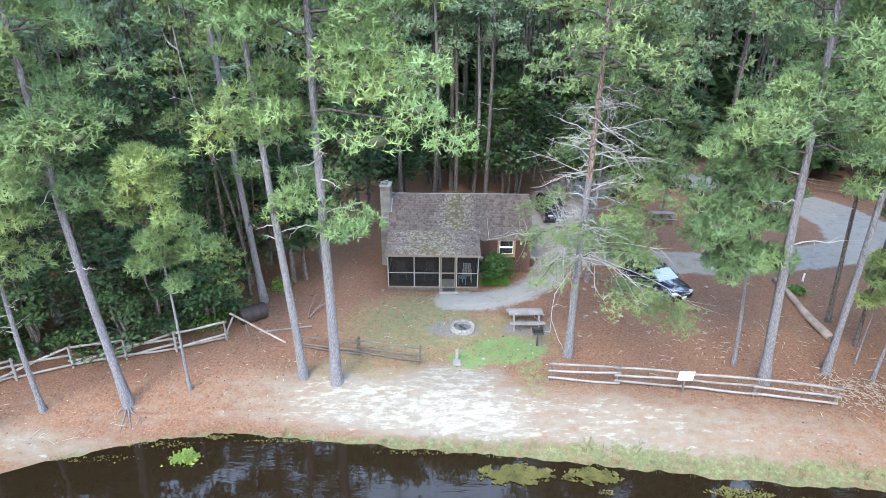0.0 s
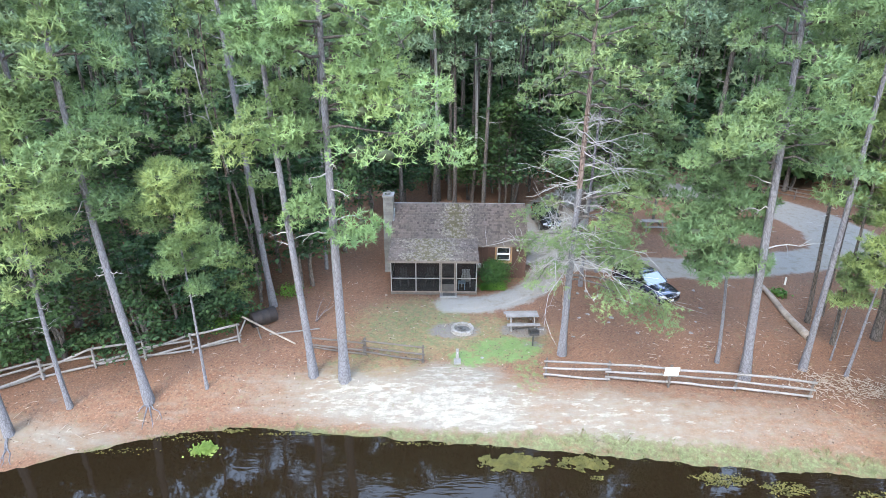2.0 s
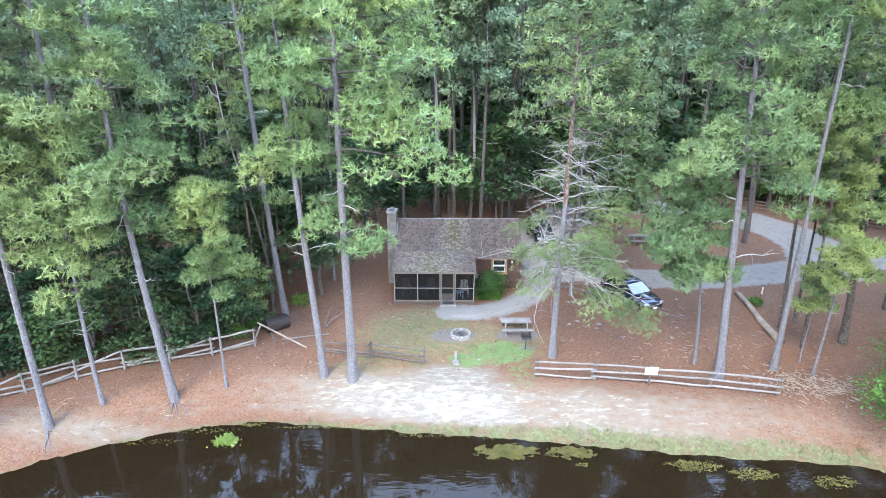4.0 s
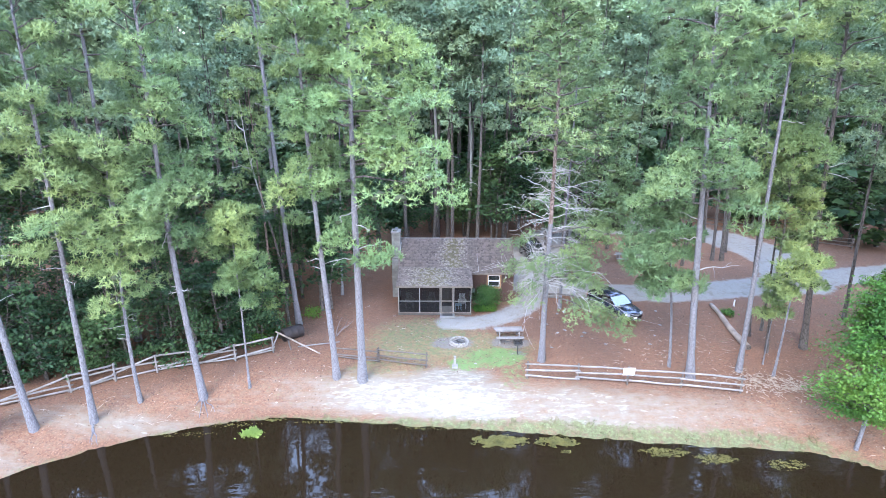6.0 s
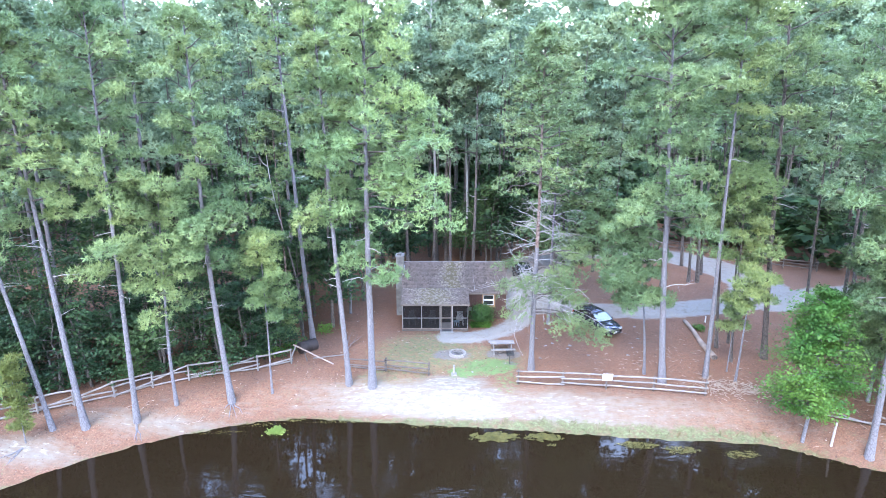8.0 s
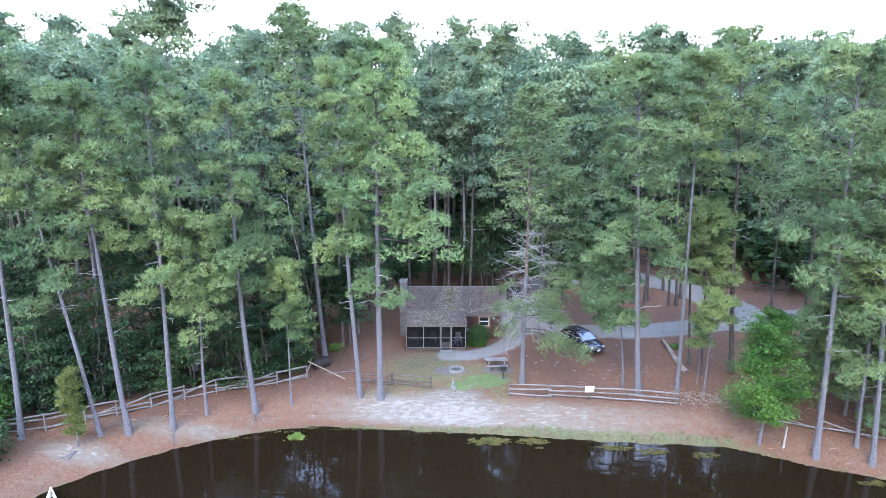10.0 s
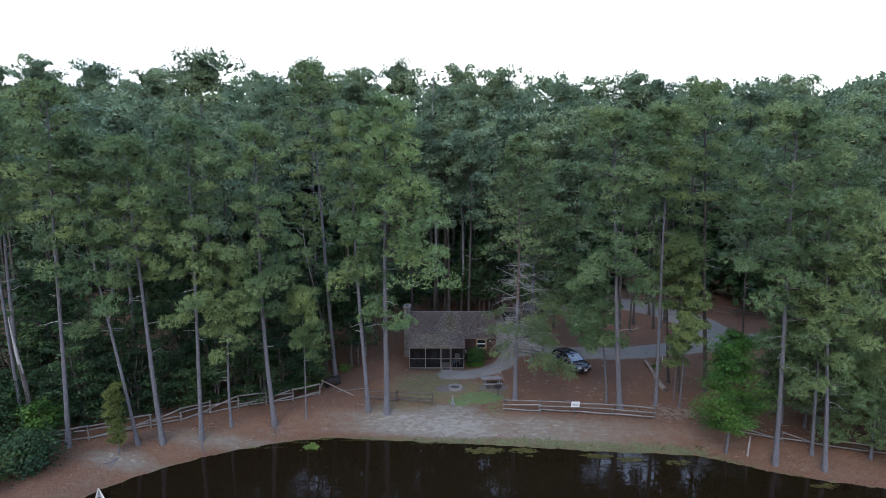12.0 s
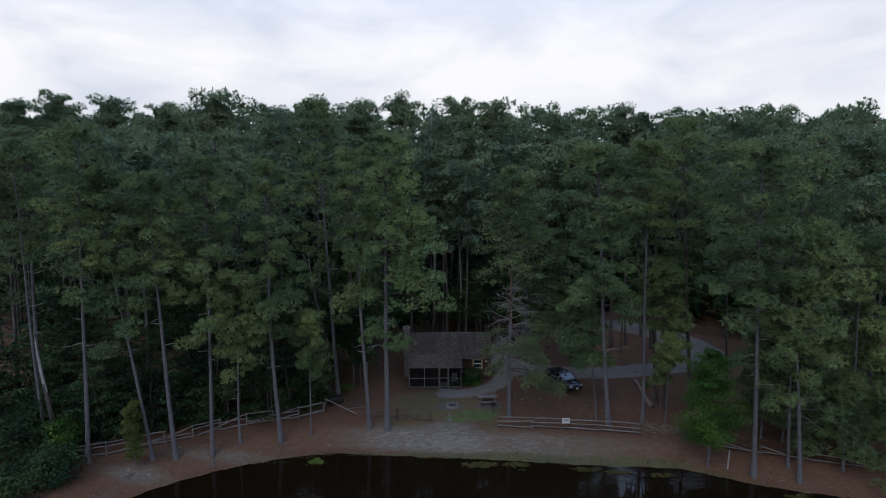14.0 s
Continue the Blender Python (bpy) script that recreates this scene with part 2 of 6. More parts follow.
def tube(points, radii, sides=8):
    """Verts, quads and end triangles of a tapering tube along points."""
    p, r = np.asarray(points, float), np.asarray(radii, float)
    d = np.gradient(p, axis=0)
    d /= np.linalg.norm(d, axis=1)[:, None] + 1e-9
    ref = np.where(np.abs(d[:, 2:3]) > 0.9, np.array([[1.0, 0, 0]]), np.array([[0, 0, 1.0]]))
    u = np.cross(d, ref)
    u /= np.linalg.norm(u, axis=1)[:, None] + 1e-9
    w = np.cross(d, u)
    a = np.arange(sides) * 2 * np.pi / sides
    ring = p[:, None] + r[:, None, None] * (np.cos(a)[None, :, None] * u[:, None] + np.sin(a)[None, :, None] * w[:, None])
    n = len(p)
    i = np.arange(n - 1)[:, None] * sides + np.arange(sides)[None]
    j = np.arange(n - 1)[:, None] * sides + (np.arange(sides)[None] + 1) % sides
    quads = np.stack([i, j, j + sides, i + sides], -1).reshape(-1, 4)
    return ring.reshape(-1, 3), quads


class Heap:
    """Gathers verts, triangles and quads of many pieces for one mesh."""

    def __init__(self):
        self.v, self.t, self.q, self.n = [], [], [], 0

    def add(self, v, tris=None, quads=None):
        if tris is not None:
            self.t.append(np.asarray(tris) + self.n)
        if quads is not None:
            self.q.append(np.asarray(quads) + self.n)
        self.v.append(np.asarray(v))
        self.n += len(v)

    def arrays(self):
        return (np.concatenate(self.v) if self.v else np.zeros((0, 3)), np.concatenate(self.t) if self.t else np.zeros((0, 3), int),
                np.concatenate(self.q) if self.q else np.zeros((0, 4), int))

    def mesh(self, name, smooth=False):
        return fast_mesh(name, *self.arrays(), smooth)


def unit(v):
    return v / (np.linalg.norm(v, axis=-1, keepdims=True) + 1e-9)


# ---- the lie of the land ----
SHORE = np.array([(-60, -60), (-45, -25), (-33, -4), (-27, 6), (-24.5, 10.3), (-22.9, 12.9), (-20, 15.4), (-16.6, 17.3), (-13.5, 18.5), (-11.4, 19.1), (-9.2, 19.35),
                  (-6.6, 19.15), (-4.3, 18.9), (-1.5, 18.6), (1.5, 18.35), (5, 18.0), (8.5, 17.5), (13, 17.0), (16.5, 16.8), (18.9, 16.45), (21.2, 15.2), (23, 14.3),
                  (25.2, 13.4), (29.7, 12.05), (36, 9.5), (46, 4), (60, -8)], float)


def line_distance(x, y, line):
    x, y = np.asarray(x, float), np.asarray(y, float)
    best = np.full(x.shape, 1e9)
    for a, b in zip(line[:-1], line[1:]):
        ab = b - a
        u = np.clip(((x - a[0]) * ab[0] + (y - a[1]) * ab[1]) / (ab @ ab), 0, 1)
        best = np.minimum(best, np.hypot(x - a[0] - u * ab[0], y - a[1] - u * ab[1]))
    return best


def inland(x, y):
    """Metres from the water's edge, negative in the pond."""
    x, y = np.asarray(x, float), np.asarray(y, float)
    edge = np.interp(x, SHORE[:, 0], SHORE[:, 1])
    d = line_distance(x, y, SHORE)
    wet = (y < edge) & (y > -95)
    d = np.where(wet, -np.minimum(d, y + 95), np.where(y < -95, -95 - y, d))
    return d


def height(x, y):
    d = inland(x, y)
    s = np.clip(d / 3.4, 0, 1)
    land = 0.7125 * s * s * (3 - 2 * s) + 0.2375 * s + 0.04 * np.clip(d - 3, 0, 40)
    return np.where(d < 0, np.maximum(-1.6, 0.35 * d), land)


def ground(x, y):
    return float(height(np.array([x]), np.array([y]))[0])


def on_ground(x, y, turn=0.0, sink=0.0):
    return pose(x, y, ground(x, y) - sink, 0, 0, turn)

# ---- ground, pond, road ----
PATH_LINE = np.array([(0.5, 29.2), (2.6, 29.15), (4.8, 30.3), (6.4, 32.0), (7.6, 35.0), (8.6, 38.0)], float)
DRIVE_LINE = np.array([(8.0, 36.6), (10.5, 35.6), (14, 34.5), (18.5, 34.3), (23, 34.9), (28, 36.0), (33, 37.2), (44, 39)], float)
LOOP_LINE = np.array([(30.6, 36.6), (32.3, 40.5), (31.9, 44.5), (30.0, 48.6), (26.5, 52.0), (21, 53.5), (15, 52), (10.5, 47), (8.6, 41), (8.4, 36.4)], float)
GRAVEL = ((PATH_LINE, 0.95), (DRIVE_LINE, 1.6), (LOOP_LINE, 2.7))


def spread_axis(lo, hi, step, far):
    mid = np.arange(lo, hi + step / 2, step)
    grow = step * 1.22 ** np.arange(1, 60)
    out = np.cumsum(grow)
    out = out[out < far]
    return np.concatenate([lo - out[::-1], mid, hi + out])


def build_ground():
    gx, gy = spread_axis(-34, 40, 0.3, 700), spread_axis(8, 46, 0.28, 800)
    x, y = np.meshgrid(gx, gy)
    d = inland(x, y)
    z = height(x, y)
    rough = np.array([noise.fractal(Vector((a * 0.5, b * 0.5, 0)), 0.8, 2.0, 4) for a, b in zip(x.ravel(), y.ravel())]).reshape(x.shape)
    ragged = np.array([noise.fractal(Vector((a * 1.7, b * 1.7, 4)), 0.7, 2.1, 3) if -1.2 < e < 1.2 else 0.0 for a, b, e in zip(x.ravel(), y.ravel(), d.ravel())]).reshape(x.shape)
    z = z + rough * 0.055 * np.clip(d / 1.5, 0.5, 1) + ragged * 0.03 * np.clip(1.2 - np.abs(d), 0, 1)
    z -= 0.06 * ((x > -4.5) & (x < 6.2) & (y > 30.2) & (y < 39.5))
    n, m = len(gx), len(gy)
    i = (np.arange(m - 1)[:, None] * n + np.arange(n - 1)[None]).ravel()
    me = fast_mesh("ground", np.stack([x, y, z], -1).reshape(-1, 3), quads=np.stack([i, i + 1, i + n + 1, i + n], -1), smooth=True)

    def blob(cx, cy, rx, ry, soft=0.5):
        q = np.hypot((x - cx) / rx, (y - cy) / ry)
        return np.clip((1 - q) / soft + 0.5, 0, 1)

    band = np.clip((d - 0.2) / 0.8, 0, 1) * np.clip((4.4 - d) / 1.8, 0, 1)
    along = np.interp(x, [-24, -11, -8, -4.5, 2.5, 4, 5, 6.5, 11, 14, 17, 24], [0.16, 0.2, 0.42, 0.86, 0.98, 0.66, 0.6, 0.7, 0.58, 0.42, 0.3, 0.16])
    sand = np.maximum(band * along, 0.8 * blob(0.5, 22.0, 2.6, 1.2, 0.8))
    sand = np.maximum(sand, np.maximum(0.72 * blob(-23.2, 15.4, 2.6, 0.9, 1.3), 0.62 * blob(-17.5, 18.3, 5.0, 0.8, 1.5)))
    edge_w = np.interp(x, [-30, -10, -6, 2, 8, 18, 24], [0.2, 0.28, 0.45, 0.85, 1.3, 1.15, 0.45])
    grass = np.clip((edge_w - d) / 0.5 + 0.3, 0, 1) * np.interp(x, [-12, -7, 0, 18, 24], [0.75, 0.85, 1, 0.9, 0.5]) * (d > -0.6)
    lush = np.maximum(blob(3.3, 24.4, 2.0, 1.2), np.maximum(blob(1.3, 23.5, 1.1, 0.7), 0.55 * blob(4.3, 22.4, 1.0, 1.5)))
    lawn = np.maximum(np.maximum(0.75 * blob(-1.3, 26.6, 4.6, 3.8, 0.9), 0.7 * blob(2.6, 25.5, 4.2, 2.6, 0.9)), 0.6 * blob(-3.5, 22.8, 3.2, 1.5))
    road = np.zeros_like(x)
    for line, half in GRAVEL:
        road = np.maximum(road, np.clip((half + 0.3 - line_distance(x, y, line)) / 0.7 + 0.3, 0, 1))
    ash = np.maximum(np.maximum(blob(0.6, 26.2, 1.5, 0.9), blob(4.5, 26.3, 1.5, 0.8)), blob(4.8, 24.8, 0.7, 0.4))
    for name, field in (("sand", sand), ("grass", grass), ("lush", lush), ("lawn", lawn), ("gravel", road), ("ash", ash)):
        me.attributes.new(name, "FLOAT", "POINT").data.foreach_set("value", field.astype(np.float32).ravel())
    return mesh_part("ground", me, M_GROUND)


def ground_material():
    m, nt, b = start_material("pine_straw_ground", 0.95)
    v = place(nt)
    fine, mid, big = noisy(nt, v, 8, 8, 0.85), noisy(nt, v, 2.2, 6, 0.75), noisy(nt, v, 0.35, 4)
    straw = ramp(nt, fine, [(0.34, (0.038, 0.0165, 0.0088)), (0.5, (0.114, 0.0505, 0.0265)), (0.66, (0.2, 0.106, 0.061))])
    straw = blend(nt, ramp(nt, mid, [(0.35, 0.0), (0.75, 0.6)]), straw, (0.155, 0.084, 0.05))
    straw = blend(nt, ramp(nt, big, [(0.5, 0.0), (0.75, 0.45)]), straw, (0.0917, 0.0549, 0.0375))
    spk = noisy(nt, v, 13, 3, 0.6)
    straw = blend(nt, ramp(nt, spk, [(0.58, 0.0), (0.66, 0.5)]), straw, (0.27, 0.175, 0.118))
    straw = blend(nt, ramp(nt, noisy(nt, v, 9.5, 3, 0.6), [(0.33, 0.8), (0.42, 0.0)]), straw, (0.0425, 0.0232, 0.0162))
    c = straw

    def layer(c, name, colour, lo, hi, breakup=0.6, scale=3.2, detail=7, where=None):
        k = noisy(nt, where or v, scale, detail, 0.7)
        f = maths(nt, "ADD", attribute(nt, name), maths(nt, "MULTIPLY", maths(nt, "SUBTRACT", k, 0.5), breakup * 2.6))
        return blend(nt, ramp(nt, f, [(lo, 0.0), (hi, 1.0)]), c, colour)

    dry = ramp(nt, fine, [(0.3, (0.105, 0.072, 0.035)), (0.7, (0.2, 0.148, 0.074))])
    green = ramp(nt, fine, [(0.3, (0.0558, 0.062, 0.0248)), (0.7, (0.124, 0.136, 0.062))])
    lush = ramp(nt, fine, [(0.3, (0.055, 0.09, 0.03)), (0.7, (0.13, 0.19, 0.06))])
    sand = ramp(nt, mid, [(0.3, (0.12, 0.101, 0.079)), (0.7, (0.168, 0.149, 0.122))])
    sand = blend(nt, ramp(nt, fine, [(0.35, 0.35), (0.55, 0.0)]), sand, (0.186, 0.152, 0.13))
    pale = ramp(nt, mid, [(0.3, (0.145, 0.129, 0.107)), (0.7, (0.245, 0.225, 0.192))])
    grit = ramp(nt, noisy(nt, v, 30, 4, 0.8), [(0.3, (0.138, 0.125, 0.11)), (0.7, (0.235, 0.219, 0.198))])
    ash = ramp(nt, fine, [(0.3, (0.0682, 0.0558, 0.0496)), (0.7, (0.167, 0.149, 0.136))])
    c = layer(c, "lawn", dry, 0.35, 0.8)
    c = layer(c, "lawn", green, 0.55, 1.3, 0.9, 2.6)
    c = layer(c, "ash", ash, 0.45, 0.95)
    streak = place(nt, (0.45, 1.5, 1.0))
    c = layer(c, "sand", (0.142, 0.103, 0.068), 0.1, 0.85, 0.6, 2.4)
    c = layer(c, "sand", sand, 0.22, 0.95, 0.75, 1.9, 8, streak)
    c = layer(c, "sand", pale, 0.76, 1.08, 1.2, 3.0, 10, streak)
    bank = ramp(nt, noisy(nt, v, 5.5, 8, 0.8), [(0.3, (0.04, 0.03, 0.016)), (0.42, (0.085, 0.07, 0.034)), (0.52, (0.092, 0.102, 0.042)), (0.62, (0.145, 0.145, 0.07)), (0.72, (0.2, 0.18, 0.12))])
    c = layer(c, "grass", bank, 0.35, 1.0, 1.2, 1.8)
    c = layer(c, "lush", lush, 0.4, 1.2, 1.2, 2.4)
    c = layer(c, "gravel", grit, 0.35, 0.85, 0.6, 2.2)
    # wet edge and pond bed
    sep = nt.nodes.new("ShaderNodeSeparateXYZ")
    nt.links.new(v, sep.inputs[0])
    wet = ramp(nt, maths(nt, "MULTIPLY_ADD", sep.outputs["Z"], 2.0), [(0.0, 1.0), (0.16, 0.0)])
    c = blend(nt, maths(nt, "MULTIPLY", wet, 0.8), c, (0.031, 0.0217, 0.0124))
    nt.links.new(c, b.inputs["Base Color"])
    bump(nt, b, blend(nt, 0.5, fine, mid), 0.7, 0.06)
    return m


def water_material():
    m, nt, b = start_material("pond_water", 0.03)
    b.inputs["Base Color"].default_value = (0.0115, 0.0072, 0.0036, 1)
    b.inputs["IOR"].default_value = 1.33
    calm = noisy(nt, place(nt, (0.16, 0.3, 1)), 1.0, 2)
    crest = noisy(nt, place(nt, (0.9, 3.4, 1.0)), 1.0, 2, 0.5, 0.6)
    small = noisy(nt, place(nt, (2.0, 7.0, 1.0)), 1.0, 2, 0.5, 0.4)
    hgt = maths(nt, "ADD", crest, maths(nt, "MULTIPLY", small, 0.3))
    hgt = maths(nt, "MULTIPLY", hgt, ramp(nt, calm, [(0.46, 0.05), (0.64, 1.0)]))
    bump(nt, b, hgt, 0.34, 0.04)
    return m


M_GROUND, M_WATER = ground_material(), water_material()
tagged(build_ground(), "reddish-brown pine straw ground with bare white sand by the pond", "ground", kind="structure")

wm = bmesh.new()
bmesh.ops.create_grid(wm, x_segments=2, y_segments=2, size=260)
water = part("water", wm, M_WATER, at=pose(0, -60, 0))
tagged(water, "dark brown still pond water reflecting trees and sky", "water", kind="structure")

def gravel_material():
    m, nt, b = start_material("gravel", 0.95)
    v = place(nt)
    grit, mid = noisy(nt, v, 30, 4, 0.8), noisy(nt, v, 1.8, 7, 0.75)
    c = ramp(nt, grit, [(0.3, (0.138, 0.125, 0.11)), (0.7, (0.235, 0.219, 0.198))])
    c = blend(nt, ramp(nt, mid, [(0.5, 0.0), (0.68, 0.7)]), c, (0.109, 0.0818, 0.0627))
    nt.links.new(c, b.inputs["Base Color"])
    bump(nt, b, grit, 0.8, 0.03)
    return m


M_GRAVEL = gravel_material()


def ribbon(name, line, half, lift, label):
    """A strip of gravel with ragged edges, laid on the ground."""
    pts = [line[0]]
    for a, b in zip(line[:-1], line[1:]):
        k = max(2, int(np.hypot(*(b - a)) / 0.4))
        pts += [a + (b - a) * i / k for i in range(1, k + 1)]
    p = np.array(pts)
    for _ in range(12):
        p[1:-1] = (p[:-2] + 2 * p[1:-1] + p[2:]) / 4
    d = unit(np.gradient(p, axis=0))
    side = np.stack([-d[:, 1], d[:, 0]], -1)
    cols, h = 9, Heap()
    rows = []
    for k in range(cols):
        u = -1 + 2 * k / (cols - 1)
        wob = np.array([1 + 0.22 * noise.noise(Vector((q[0] * 0.7, q[1] * 0.7, u * 3))) for q in p])
        e = p + side * (u * half * wob)[:, None]
        zz = height(e[:, 0], e[:, 1]) + lift * (1 - abs(u) ** 6 * 1.9)
        rows.append(np.column_stack([e, zz]))
    v = np.stack(rows, 1).reshape(-1, 3)
    i = (np.arange(len(p) - 1)[:, None] * cols + np.arange(cols - 1)[None]).ravel()
    return tagged(mesh_part(name, fast_mesh(name, v, quads=np.stack([i, i + 1, i + cols + 1, i + cols], -1), smooth=True), M_GRAVEL), label, "road", kind="structure")


ribbon("path", PATH_LINE, 0.78, 0.05, "pale grey gravel path curving up to the porch door")
ribbon("road", LOOP_LINE, 2.75, 0.055, "pale grey gravel loop road among the pines")
ribbon("road", DRIVE_LINE, 1.5, 0.06, "pale grey gravel drive beside the cabin")

# ---- trees ----
def needle_tufts(centres, outward, per, length, width, rng):
    """Bursts of thin needles, one triangle each, their flat sides turned out of the clump."""
    n = len(centres)
    c, o = np.repeat(centres, per, 0), np.repeat(outward, per, 0)
    d = unit(o * 0.5 + unit(rng.normal(size=(n * per, 3))))
    face = unit(o + np.array([0, 0, 0.45]) + rng.normal(size=(n * per, 3)) * 0.35)
    ln = length * rng.uniform(0.65, 1.15, (n * per, 1))
    s = unit(np.cross(d, face)) * width / 2
    root = c + d * ln * 0.08
    v = np.stack([root - s, root + s, c + d * ln], 1).reshape(-1, 3)
    return v, np.arange(n * per * 3).reshape(-1, 3)


PHI = (1 + 5 ** 0.5) / 2
ICO = unit(np.array([(-1, PHI, 0), (1, PHI, 0), (-1, -PHI, 0), (1, -PHI, 0), (0, -1, PHI), (0, 1, PHI), (0, -1, -PHI), (0, 1, -PHI), (PHI, 0, -1), (PHI, 0, 1), (-PHI, 0, -1), (-PHI, 0, 1)]))
ICO_FACES = np.array([t for t in itertools.combinations(range(12), 3) if all(np.linalg.norm(ICO[a] - ICO[b]) < 1.1 for a, b in itertools.combinations(t, 2))])
ICO_FACES = np.array([(a, b, c) if np.cross(ICO[b] - ICO[a], ICO[c] - ICO[a]) @ ICO[a] > 0 else (a, c, b) for a, b, c in ICO_FACES])


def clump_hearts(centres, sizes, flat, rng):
    """A ragged dark lump in each needle clump, standing in for its shaded middle."""
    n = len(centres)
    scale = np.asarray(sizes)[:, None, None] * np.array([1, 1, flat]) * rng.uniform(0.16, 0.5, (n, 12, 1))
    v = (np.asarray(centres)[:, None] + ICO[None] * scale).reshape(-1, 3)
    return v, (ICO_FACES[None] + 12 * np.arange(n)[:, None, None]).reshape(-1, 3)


def leaf_cards(centres, normals, size, rng):
    """Folded lozenge leaves, two triangles each."""
    n = len(centres)
    nn = unit(normals + rng.normal(size=(n, 3)) * 0.45)
    a = unit(np.cross(nn, rng.normal(size=(n, 3))))
    b = np.cross(nn, a)
    s = size * rng.uniform(0.6, 1.25, (n, 1))
    tip, tail = centres + a * s, centres - a * s * 0.8
    l, r = centres + b * s * 0.62 + nn * s * 0.2, centres - b * s * 0.62 + nn * s * 0.2
    v = np.stack([tail, r, tip, l], 1).reshape(-1, 3)
    k = np.arange(n)[:, None] * 4
    return v, np.concatenate([k + np.array([0, 1, 2]), k + np.array([0, 2, 3])])


def pine_arrays(tall, r0, bare, spread, seed, lean=0.0, lean_y=0.0, bend=0.0, boughs=34, clumps=2, tufts=46, per=4, needle=0.25, width=0.075,
                dead=6, low=(), profile="round", sides=7, flat=0.6, puff=1.5):
    """Trunk, limbs, bare limbs and needles of a pine with its foot at the origin."""
    rng = np.random.default_rng(seed)
    k = 16 if sides > 6 else 8
    u = np.linspace(0, 1, k)
    ph = rng.uniform(0, 6.28, 2)
    wig = 0.012 * tall * u * (1 - u)
    spine = np.column_stack([lean * tall * u + bend * tall * u * (1 - u) + wig * np.sin(5 * u + ph[0]), lean_y * tall * u + wig * np.sin(4 * u + ph[1]), tall * u])
    rad = 0.73 * r0 * (1 - 0.8 * u) * (1 + 0.38 * np.exp(-u * tall / 0.4))
    rad[-1] = 0.015
    foot = spine[0] - np.array([0, 0, 0.25])
    trunk = Heap()
    v, q = tube(np.vstack([foot, spine]), np.concatenate([[rad[0] * 1.12], rad]), sides)
    trunk.add(v, quads=q)

    def at(h):
        return np.array([np.interp(h, spine[:, 2], spine[:, j]) for j in range(3)])

    limb, deadwood, cc, co, hearts = Heap(), Heap(), [], [], []

    def bough(h, az, ln, rise, droop, thick, leafy=True, n_clump=clumps):
        s = at(h)
        out = np.array([math.cos(az), math.sin(az), 0.0])
        t = np.linspace(0, 1, 6 if sides > 6 else 3)
        sidew = np.array([-out[1], out[0], 0]) * rng.normal(0, 0.12)
        pts = s + out * (ln * t)[:, None] + sidew * (ln * t * t)[:, None] + np.array([0, 0, 1]) * (ln * (rise * t - droop * t * t))[:, None]
        pts[1:-1] += rng.normal(0, 0.035 * ln, (len(t) - 2, 3))
        v, q = tube(pts, (0.7 if leafy else 1.0) * thick * (1 - 0.85 * t), 4 if sides > 6 else 3)
        (limb if leafy else deadwood).add(v, quads=q)
        if not leafy:
            for _ in range(n_clump):
                f = rng.uniform(0.3, 0.95)
                p0 = np.array([np.interp(f, t, pts[:, j]) for j in range(3)])
                dd = unit(out * 0.8 + rng.normal(size=3) * 0.7)
                l2 = ln * rng.uniform(0.15, 0.42)
                tw = np.linspace(0, 1, 4)[:, None]
                pp = p0 + dd * l2 * tw + rng.normal(0, 0.05 * l2, (4, 3)) * tw
                v, q = tube(pp, thick * 0.4 * (1 - 0.8 * tw[:, 0]), 4)
                deadwood.add(v, quads=q)
            return
        for j in range(n_clump + (1 if fine else 0)):
            f = 1.0 if j == 0 else rng.uniform(0.5, 1.0)
            p0 = np.array([np.interp(f, t, pts[:, jj]) for jj in range(3)])
            off = rng.normal(size=3) * np.array([0.2, 0.2, 0.15]) * ln * (0.3 if j == 0 else 1.0)
            cen = p0 + off + np.array([0, 0, 0.12])
            if fine and j < n_clump - 1:
                v, q = tube(np.stack([p0, (p0 + cen) / 2 + rng.normal(0, 0.05, 3), cen]), [thick * 0.34, thick * 0.22, 0.006], 3)
                limb.add(v, quads=q)
            size = puff * (0.27 + 0.075 * ln) * rng.uniform(0.7, 1.3)
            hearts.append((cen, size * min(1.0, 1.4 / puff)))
            way = unit(rng.normal(size=(tufts, 3)))
            way[:, 2] = np.abs(way[:, 2]) * 1.2 - 0.48
            way = unit(way)
            cc.append(cen + way * np.array([size, size, size * flat]) * rng.uniform(0.82, 1.05, (tufts, 1)))
            co.append(unit(way + np.array([0, 0, 0.35])))

    h0 = bare * tall
    fine = sides > 6 and needle < 0.35
    boughs = int(boughs * (0.82 if fine else 1.0))
    golden = rng.uniform(0, 6.28)
    for i in range(boughs):
        w = (i + rng.uniform(0, 0.8)) / boughs
        h = h0 + (tall - h0) * w ** (0.62 if profile == "dome" else 0.8) * 0.985
        if profile == "cone":
            ln = spread * (1.05 - 0.92 * w) * rng.uniform(0.72, 1.1)
        elif profile == "dome":
            ln = spread * (0.75 + 0.35 * w - 0.8 * w ** 5) * rng.uniform(0.6, 1.15)
        else:
            ln = spread * (0.62 + 0.62 * w - 1.05 * w ** 3.4) * rng.uniform(0.65, 1.15)
        ln = max(ln, 0.3)
        golden += 2.4 + rng.normal(0, 0.25)
        bough(h, golden, ln, 0.15 + 0.75 * w + rng.normal(0, 0.1), 0.28 * (1 - w), r0 * (0.2 + 0.14 * (1 - w)))
